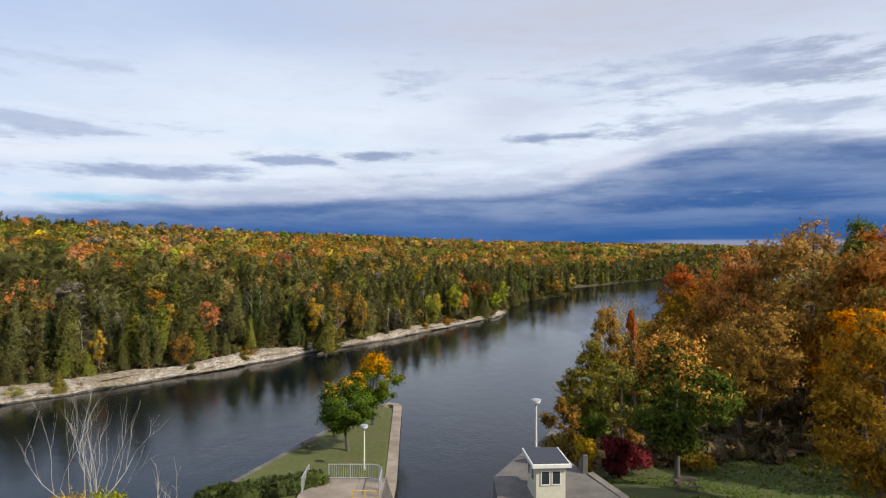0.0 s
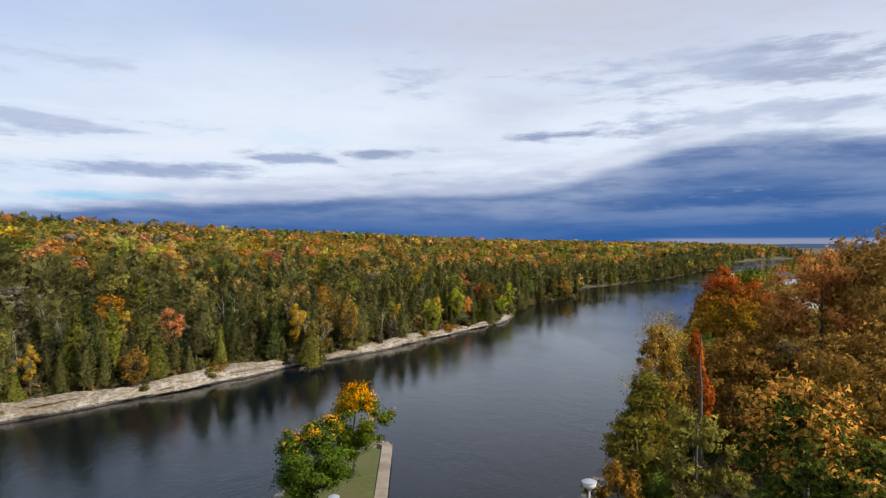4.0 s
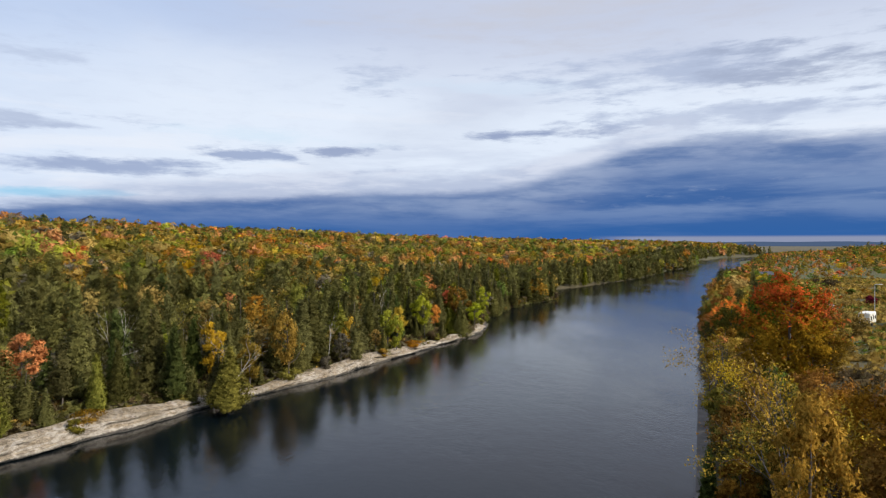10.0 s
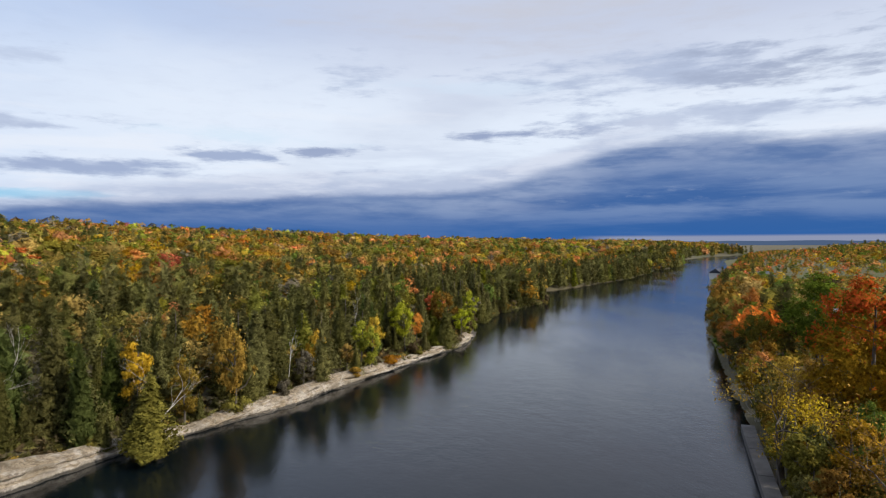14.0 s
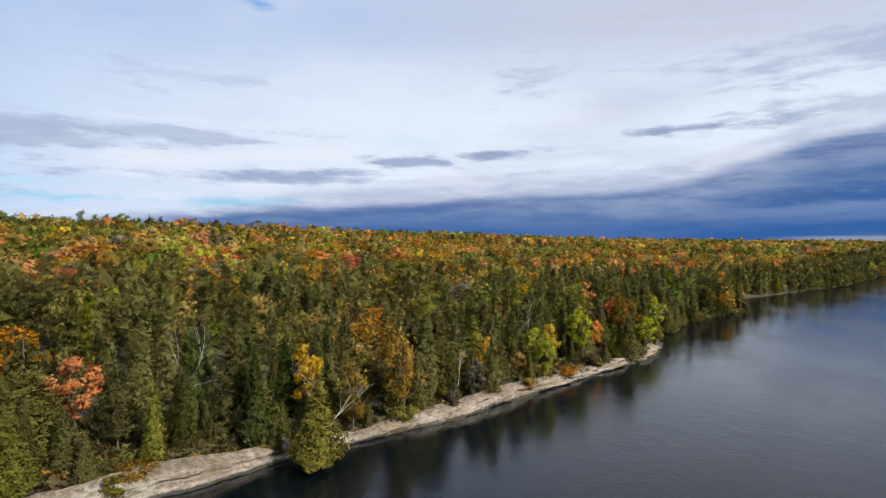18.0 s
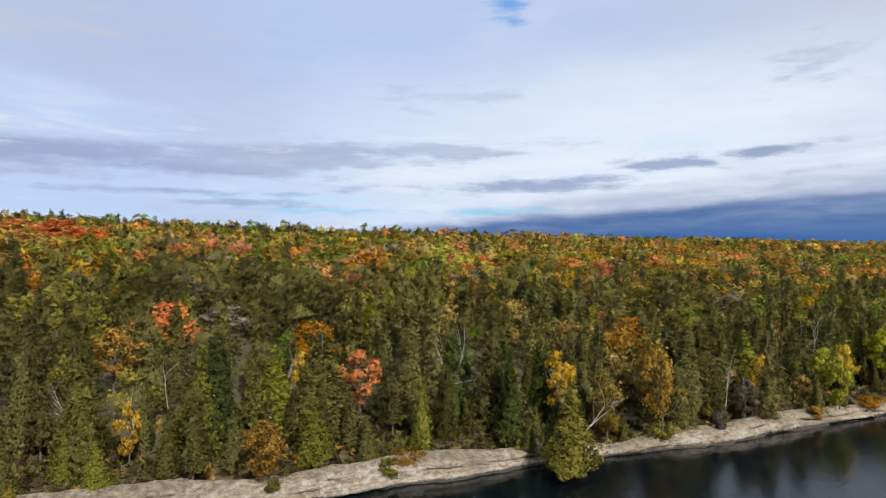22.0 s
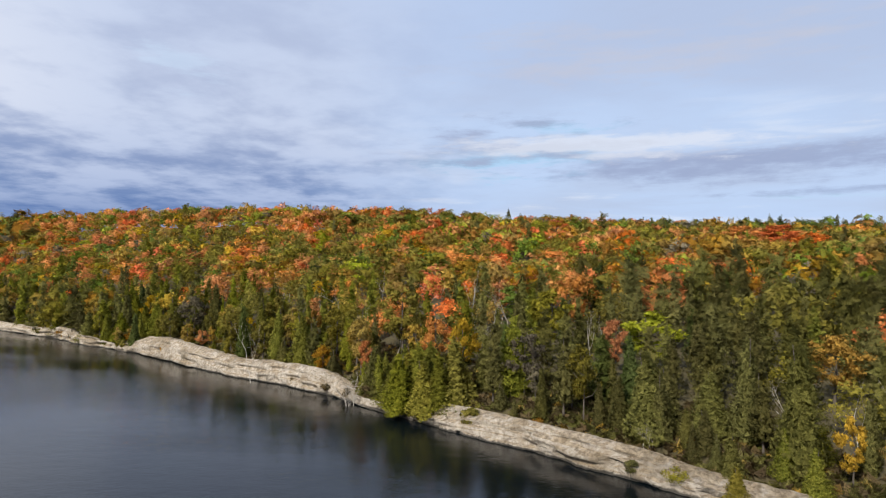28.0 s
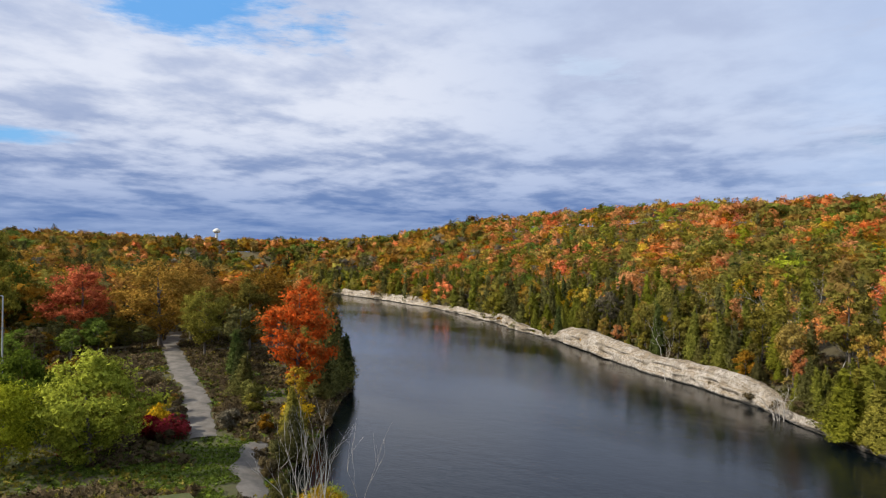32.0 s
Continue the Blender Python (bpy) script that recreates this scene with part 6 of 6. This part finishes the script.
# ---------------------------------------------------------------- west land, beside the gravel track
WEST = "beside the gravel track"
G_W = "trees on the west bank"
for kind, mat, x, y, H, sp, var in (
        ("tall_tree", F_FLAME, -50.5, -3.0, 18.0, 1.0, 0), ("tall_tree", F_DEEP, -46.0, -73.4, 17.5, 1.15, 1), ("tall_tree", F_GOLD, -56.0, -59.0, 19.0, 1.35, 3), ("tall_tree", F_GOLD, -66.0, -66.0, 18.0, 1.1, 1),
        ("tall_tree", F_OLIVE, -70.0, -48.0, 16.0, 0.9, 0), ("tall_tree", F_GOLD, -82.0, -62.0, 18.0, 1.1, 3), ("tall_tree", F_RUST, -92.0, -72.0, 18.0, 1.1, 1), ("tall_tree", F_GOLD, -76.0, -88.0, 19.0, 1.2, 0),
        ("tall_tree", F_OLIVE, -28.0, -66.0, 24.0, 0.75, 2), ("tall_tree", F_GREEN, -36.0, -88.0, 20.0, 0.9, 1), ("bush_tree", F_LIME, -21.2, 5.6, 11.2, 1.0, 0), ("bush_tree", F_LIME, -15.0, 3.0, 8.5, 0.9, 1), ("bush_tree", F_GREEN, -18.5, -5.0, 10.0, 0.9, 0), ("bush_tree", F_OLIVE, -23.0, 1.0, 7.0, 0.8, 1),
        ("cedar", F_CEDAR, -61.5, -9.5, 12.0, 1.2, 2), ("cedar", F_CEDAR, -65.5, -14.0, 12.5, 1.3, 0), ("cedar", F_CEDAR, -57.0, -6.0, 11.0, 1.2, 4), ("cedar", F_CEDAR, -70.0, -20.0, 12.0, 1.3, 2), ("cedar", F_OLIVE, -62.0, -16.0, 13.0, 1.1, 1),
        ("spruce", F_SPRUCE, -67.2, -12.5, 9.0, 1.1, 0), ("spruce", F_SPRUCE, -53.0, -24.0, 8.0, 1.3, 1), ("spruce", F_SPRUCE, -50.0, -17.0, 7.0, 1.3, 2), ("cedar", F_CEDAR, -47.0, -11.0, 6.5, 1.4, 2), ("cedar", F_CEDAR, -57.0, -30.0, 8.0, 1.4, 0),
        ("cedar", F_CEDAR, -38.5, 13.5, 6.0, 1.4, 2), ("cedar", F_OLIVE, -42.0, 8.5, 6.5, 1.4, 0), ("broadleaf", F_YELLOW, -47.5, 1.5, 6.5, 1.0, 1), ("tall_tree", F_ORANGE, -72.0, -32.0, 16.5, 0.6, 2), ("tall_tree", F_RUST, -68.0, -26.0, 15.0, 0.7, 0),
        ("tall_tree", F_OLIVE, -58.0, -44.0, 14.0, 0.9, 3), ("broadleaf", F_CEDAR, -62.0, -38.0, 11.0, 1.2, 0), ("tall_tree", F_RUST, -84.0, -42.0, 15.0, 0.8, 1), ("broadleaf", F_GREEN, -44.0, -60.0, 7.0, 1.3, 1), ("broadleaf", F_CEDAR, -38.0, -62.0, 6.0, 1.4, 2), ("broadleaf", F_CEDAR, -30.0, -55.0, 6.0, 1.4, 3)):
    tree(kind, mat, x, y, H, sp, WEST, group=G_W, variant=var)
for i in range(80):
    a = rng_b.random()
    x, y = -38 + 16 * rng_b.random() + 4 * math.sin(i), -52 + 56 * a
    mid = np.interp(y, [-82, -59, -38, -17, -3, 5], [-70, -58, -50, -42.7, -36.5, -33])
    if abs(x - mid) < 2.6:
        x = mid + 3.0
    mat = rng_b.choice([F_BRUSH, F_BRUSH, F_RUST, F_GREY, F_BRUSH, F_OLIVE, F_WINE, F_BRUSH])
    tree("shrub", mat, x, y, rng_b.uniform(1.3, 3.0), rng_b.uniform(0.9, 1.3), "in the rough brush", group="shrubs of the west bank")
for x, y, mat, H in ((-30.4, 3.0, F_WINE, 3.4), (-29.0, 1.0, F_WINE, 3.0), (-30.2, 0.5, F_YELLOW, 4.0), (-21.0, 38.4, F_YELLOW, 4.2), (-25.5, 38.0, F_YELLOW, 3.4), (-19.2, 39.8, F_CEDAR, 3.0), (-33.6, 16.5, F_BRUSH, 2.4), (-36.0, 14.5, F_CEDAR, 3.2), (-45.0, 4.5, F_YELLOW, 3.8),
                     (-43.0, -2.0, F_OLIVE, 2.8), (-45.0, -5.0, F_CEDAR, 4.0), (-52.0, 2.0, F_BRUSH, 2.6), (-40.0, 6.0, F_RUST, 2.2), (-31.0, 22.5, F_CEDAR, 2.6), (-28.5, 27.5, F_OLIVE, 2.4)):
    tree("shrub", mat, x, y, H, 1.0, "by the shore and the track", group="shrubs of the west bank")

for i in range(46):
    x, y = -30 - 50 * rng_b.random(), -50 - 24 * rng_b.random()
    if abs(x - np.interp(y, [-82, -59, -38], [-70, -58, -50])) < 3.5:
        continue
    tree("bush_tree" if i % 6 == 0 else "broadleaf", rng_b.choice([F_CEDAR, F_OLIVE, F_BRUSH, F_CEDAR, F_GREEN, F_GOLD]), x, y, rng_b.uniform(4, 7.5), rng_b.uniform(1.0, 1.4), "at the edge of the western wood", group="trees on the west bank")
for x, y, H, mat in ((-22.8, 37.6, 6.4, F_YELLOW), (-26.0, 35.0, 6.0, F_YELLOW), (-20.2, 37.0, 5.0, F_LIME), (-29.0, 31.5, 5.0, F_LIME)):
    tree("bush_tree", mat, x, y, H, 0.8, "by the dead tree at the shore", group="trees on the west bank")
# low scrub along the top of the rock
rng = np.random.default_rng(12)
seg = np.r_[0, np.cumsum(np.hypot(*np.diff(nb, axis=0).T))]
for i in range(120):
    s = rng.uniform(380, 960)
    x, y = np.interp(s, seg, nb[:, 0]), np.interp(s, seg, nb[:, 1])
    if not -215 < x < 60:
        continue
    x2, y2 = np.interp(s + 1, seg, nb[:, 0]) - x, np.interp(s + 1, seg, nb[:, 1]) - y
    off = rng.uniform(0.2, 4.5) if rng.random() < 0.75 else rng.uniform(-0.4, 0.6)
    x, y = x - y2 * off, y + x2 * off
    mat = [F_OLIVE, F_BRUSH, F_CEDAR, F_OLIVE, F_BRUSH, F_RUST, F_CEDAR, F_GOLD, F_GREY][rng.integers(9)]
    tree("shrub", mat, x, y, rng.uniform(0.9, 3.2), rng.uniform(0.9, 1.3), "on the rocky bank", z=max(ground_z(x, y) - 0.1, 0.5), group="shrubs of the rocky bank")

build_north_woods()


# ---------------------------------------------------------------- woods and fields on the south side
def build_south_woods():
    rng = np.random.default_rng(31)
    mats_n = 3 + len(DECID)
    # along the east shore down the river
    x, y = scatter(40, 560, 140, 900, 5.0, 15)
    h, _, side, d, az, r, far, wet = land(x, y)
    ds, _ = seg_dist(x, y, sb)
    ok = ~side & ~wet & (ds > 4.0) & (ds < np.where(y < 340, 17, 24)) & (r > 110)
    x, y, h = x[ok], y[ok], h[ok]
    p = np.array([0.10, 0.05, 0.03, 0.22, 0.12, 0.08, 0.16, 0.10, 0.05, 0.04, 0.05, 0.0, 0.0])
    wood_stuff("shore_woods", "autumn trees along the east shore", x, y, h - 0.2, rng.choice(mats_n, len(x), p=p / p.sum()), rng.uniform(0.8, 1.25, len(x)) * np.interp(y, [250, 420], [0.95, 0.50]), 170, 0.75, 2100)
    # tree lines beyond the fields
    x, y = scatter(90, 1700, 60, 2000, 10.0, 16)
    h, _, side, d, az, r, far, wet = land(x, y)
    rows = value_noise(x, y, 60, 18)
    field = (rows > np.interp(r, [150, 240, 330, 480, 900], [1.1, 0.66, 0.40, 0.20, 0.05]))
    ds, _ = seg_dist(x, y, sb)
    ok = ~side & ~wet & (ds > 22) & (r > 190) & (r < 1900) & (az < -14) & (az > -58) & field
    x, y, h, r, ds = x[ok], y[ok], h[ok], r[ok], ds[ok]
    wood_stuff("field_woods", "distant trees beyond the fields", x, y, h - 0.3, rng.choice(mats_n, len(x), p=p / p.sum()), rng.uniform(0.8, 1.2, len(x)) * np.interp(r, [190, 900], [0.7, 1.1]) * np.interp(ds, [60, 110], [0.5, 1.0]), 40, 1.5, 2200)
    # west: brown oaks behind the track and up the far slope
    x, y = scatter(-420, 10, -520, -60, 6.5, 17)
    h, _, side, d, az, r, far, wet = land(x, y)
    ok = (~side | (az > 143)) & ~wet & (d > 3) & (az > 128) & (az < 178) & (r > 120) & (r < 430) & ~((x > -64) & (x < -30) & (y > -80))
    x, y, h = x[ok], y[ok], h[ok]
    q = np.array([0.07, 0.06, 0.02, 0.24, 0.05, 0.015, 0.24, 0.03, 0.012, 0.28, 0.06, 0.03, 0.0])
    wood_stuff("west_woods", "brown oak wood beyond the track", x, y, h - 0.3, rng.choice(mats_n, len(x), p=q / q.sum()), rng.uniform(1.0, 1.5, len(x)), 270, 0.56, 2300)
    x, y = scatter(-900, 150, -1100, -150, 12.0, 19)
    h, _, side, d, az, r, far, wet = land(x, y)
    ok = ~wet & (d > 3) & (az > 126) & (az < 182) & (r > 420) & (r < 1000)
    x, y, h = x[ok], y[ok], h[ok]
    wood_stuff("far_slope_woods", "distant wooded slope", x, y, h - 0.3, rng.choice(mats_n, len(x), p=q / q.sum()), rng.uniform(1.1, 1.6, len(x)), 46, 2.0, 2400)


build_south_woods()


def tufts(name, label, x0, x1, y0, y1, n, size, mat, seed, keep, north=False):
    """Rough grass: many small blades in one mesh."""
    rng = np.random.default_rng(seed)
    x, y = rng.uniform(x0, x1, n), rng.uniform(y0, y1, n)
    ok = keep(x, y) & (value_noise(x, y, 5, seed) > 0.32)
    x, y = x[ok], y[ok]
    h, _, side, d, az, r, far, wet = land(x, y)
    ok = ~wet & ((side & (d > 1.0) & (d < 18.0)) if north else ~side)
    x, y, h = x[ok], y[ok], np.maximum(h[ok], 0.3)
    k = 9 if north else 5
    c = np.repeat(np.c_[x, y, h + size * 0.35], k, 0) + rng.normal(0, size * 0.35, (len(x) * k, 3)) * (1, 1, 0.5)
    out = np.c_[rng.normal(0, 0.5, (len(c), 2)), np.ones(len(c))]
    me = leaf_mesh(name, leaf_cards(c, out, size, rng, 1.6, -0.8, 0.8), mat)
    set_tint(me, np.repeat(rng.random(len(x)), k))
    tagged(new(name, me), label, "grass", kind="stuff")


def off_track(x, y):
    return np.abs(x - np.interp(y, [-82, -59, -38, -17, -3, 5, 16, 21, 24], [-70, -58, -50, -42.7, -36.5, -33, -30.5, -27, -20])) > np.where(y > 3, 3.2, 1.9)


tufts("rough_grass", "rough olive grass beside the track", -75, -12, -85, 36, 8000, 0.28, F_OLIVE, 51, off_track)
tufts("dry_brush", "dry brown brush beside the track", -75, -12, -85, 30, 16000, 0.42, F_BRUSH, 52, off_track)
tufts("green_grass", "green grass beside the track", -60, -10, -60, 36, 16000, 0.20, F_GREEN, 53, lambda x, y: (off_track(x, y) | (y > 4)) & (seg_dist(x, y, [(-40, 8.5), (-36, 10.5), (-33, 14), (-30.5, 19), (-28, 24)])[0] > 1.2))
tufts("field_grass", "rough tan and olive field grass", 66, 230, 120, 360, 16000, 0.8, F_TAN, 57, lambda x, y: wave(x, y, 0.5) < 0.35)
tufts("field_weeds", "low green weeds in the field", 66, 230, 120, 360, 9000, 0.6, F_GREEN, 58, lambda x, y: wave(x, y, 0.5) > -0.3)
for i in range(24):
    x, y = rng_b.uniform(84, 200), rng_b.uniform(185, 330)
    if math.hypot(x - 112, y - 181) > 14 and x > 64 + (y - 150) * 0.5 + 22:
        tree("shrub", rng_b.choice([F_BRUSH, F_YELLOW, F_RUST, F_WINE, F_OLIVE, F_GREEN]), x, y, rng_b.uniform(2.0, 5.0), rng_b.uniform(1.0, 1.5), "scattered in the rough field", group="shrubs of the field")
tufts("track_grass", "short green grass between track and shore", -38, -20, 2, 27, 11000, 0.12, F_GREEN, 59, lambda x, y: seg_dist(x, y, [(-40, 8.5), (-36, 10.5), (-33, 14), (-30.5, 19), (-28, 24)])[0] > 1.1)
tufts("lawn_grass", "short mown grass under the picnic maple", 6, 44, 22, 60, 26000, 0.075, F_GREEN, 56, lambda x, y: x > 9.5)
for nm, lb, mt, sd, n in (("bank_scrub", "brown scrub along the top of the rocky bank", F_BRUSH, 61, 110000), ("green_scrub", "olive scrub along the top of the rocky bank", F_CEDAR, 62, 130000), ("dry_grass", "tan dry grass along the top of the rocky bank", F_TAN, 63, 26000)):
    tufts(nm, lb, -230, 70, -130, 290, n, 0.55, mt, sd, lambda x, y: np.abs(y - np.interp(x, nb[40:90, 0], nb[40:90, 1])) < 60, True)
tufts("bank_brush", "dark brush under the east bank trees", 12, 70, 56, 150, 7000, 0.8, F_BRUSH, 54, lambda x, y: x > 11.5 + (y - 57.2) * 0.5)
tufts("fallen_leaves_grass", "leaf-strewn grass under the east trees", 22, 70, 30, 75, 9000, 0.16, F_OLIVE, 55, lambda x, y: x > 31)


# ---------------------------------------------------------------- far things: shed, trailers, trucks, houses, tower
def shed(x, y, rz):
    z = ground_z(x, y)
    e = thing("shed", "white metal shed with a pale low roof in the field", "shed", x, y, z, rz)
    part("wall", box(bmesh.new(), -4.5, 4.5, -3, 3, -0.2, 3.2), PAINT_WHITE, e)
    bm = bmesh.new()
    for s in (-1, 1):
        box(bm, -4.8, 4.8, 0, 3.4, 0, 0.12, m=Matrix.Translation((0, 0, 4.1)) @ Matrix.Rotation(-s * 0.27, 4, "X") @ Matrix.Diagonal((1, s, 1, 1)))
    part("roof", bm, GREY_METAL, e)
    part("door", box(bmesh.new(), -1.2, 1.2, -3.06, -3.0, 0, 2.6), GREY_METAL, e)


shed(106, 200, 12)


def trailer(x, y, rz, label):
    z = ground_z(x, y)
    e = thing("trailer", label, "trailer", x, y, z, rz, "parked trailers")
    part("body", box(bmesh.new(), -3.0, 3.0, -1.2, 1.2, 0.6, 3.1, 0.15), PAINT_WHITE, e)
    for k in (-1.9, 0.2, 2.0):
        part("window", box(bmesh.new(), k - 0.5, k + 0.5, -1.22, -1.19, 1.5, 2.3), GLASS, e)
    for k in (-0.5, 0.5):
        for s in (-1, 1):
            part("wheel", rod(bmesh.new(), [(k, s * 1.0, 0.35), (k, s * 1.2, 0.35)], 0.35, 12), BLACK, e)
    part("drawbar", rod(bmesh.new(), [(3.0, 0, 0.6), (4.2, 0, 0.45)], 0.06), STEEL, e)


trailer(107, 181, 40, "white travel trailer parked on the grass")
trailer(113, 178, 40, "white travel trailer parked on the grass")
trailer(121, 182, 35, "white travel trailer parked on the grass")


def pole_lamp(x, y, high):
    z = ground_z(x, y)
    e = thing("street_lamp", "tall grey street lamp with a flat head by the road", "lamp", x, y, z)
    v, f = tube([(0, 0, -0.2), (0, 0, high)], [0.12, 0.07], 8)
    o = new("pole", mesh_from("pole", v, f, [STEEL]))
    o.parent = e
    part("arm", rod(bmesh.new(), [(0, 0, high), (1.3, 0, high)], 0.05), STEEL, e)
    for s in (1,):
        part("lamp_head", box(bmesh.new(), s * 1.5 - 0.5, s * 1.5 + 0.5, -0.2, 0.2, high - 0.05, high + 0.12, 0.03), PAINT_WHITE, e)


pole_lamp(116, 190, 8.5)
pole_lamp(-18.7, -13.9, 14.5)


def truck(x, y, rz, label, mat):
    z = ground_z(x, y)
    e = thing("truck", label, "truck", x, y, z, rz, "parked trucks")
    part("box_body", box(bmesh.new(), -4.5, 1.8, -1.25, 1.25, 1.0, 3.4, 0.06), mat, e)
    part("cab", box(bmesh.new(), 2.0, 4.2, -1.15, 1.15, 0.7, 2.9, 0.25), PAINT_WHITE, e)
    part("windscreen", box(bmesh.new(), 4.18, 4.24, -0.95, 0.95, 1.7, 2.5), GLASS, e)
    for k in (-3.3, -2.2, 3.0):
        for s in (-1, 1):
            part("wheel", rod(bmesh.new(), [(k, s * 0.95, 0.5), (k, s * 1.22, 0.5)], 0.5, 12), BLACK, e)


truck(178, 242, 30, "dark blue box truck parked by the road", DARK_BLUE)
truck(225, 300, 20, "white truck parked beside the fields", PAINT_WHITE)


def house(x, y, rz, w, l, h, wall, label):
    z = ground_z(x, y)
    e = thing("house", label, "house", x, y, z, rz, "houses beyond the fields")
    part("wall", box(bmesh.new(), -w / 2, w / 2, -l / 2, l / 2, -0.5, h), wall, e)
    bm = bmesh.new()
    v = [bm.verts.new(p) for p in ((-w / 2 - .4, -l / 2 - .4, h), (w / 2 + .4, -l / 2 - .4, h), (w / 2 + .4, l / 2 + .4, h), (-w / 2 - .4, l / 2 + .4, h), (-w / 2 - .4, 0, h + l * 0.3), (w / 2 + .4, 0, h + l * 0.3))]
    for f in ((0, 1, 5, 4), (2, 3, 4, 5), (1, 2, 5), (3, 0, 4), (3, 2, 1, 0)):
        bm.faces.new([v[i] for i in f])
    part("roof", bm, SHINGLE, e)
    for k in (-0.3, 0.05, 0.33):
        win = part("window", box(bmesh.new(), k * w - 0.7, k * w + 0.7, -l / 2 - 0.05, -l / 2, 1.0, 2.3), PAINT_WHITE, e)
        part("pane", box(bmesh.new(), k * w - 0.58, k * w + 0.58, -l / 2 - 0.07, -l / 2 - 0.05, 1.12, 2.18), GLASS, win)


house(170, 330, 25, 16, 10, 4.0, GREY_METAL, "grey house among the trees beyond the field")
house(262, 330, 15, 22, 12, 5.0, DARK_BLUE, "dark building beyond the fields")
house(205, 420, 20, 14, 9, 3.6, PAINT_WHITE, "white house among distant trees")
house(-40, -112, 30, 8, 6, 3.0, GREY_METAL, "grey house half hidden by the western trees")

e = thing("water_tower", "white domed water tower on the far wooded hill", "tower", -399, -681, ground_z(-399, -681))
zt = 53.0 - ground_z(-399, -681)
prof = [(zt + 0.6, 1.2), (zt + 1.2, 3.2), (zt + 2.8, 4.8), (zt + 4.4, 4.6), (zt + 5.9, 3.4), (zt + 6.8, 1.7), (zt + 7.1, 0.1)]
v, f = tube([(0, 0, a) for a, _ in prof], [b for _, b in prof], 20)
o = new("tank", mesh_from("tank", v, f, [PAINT_WHITE], True))
o.parent = e
part("column", rod(bmesh.new(), [(0, 0, -1), (0, 0, zt)], 1.6, 12), PAINT_WHITE, e)
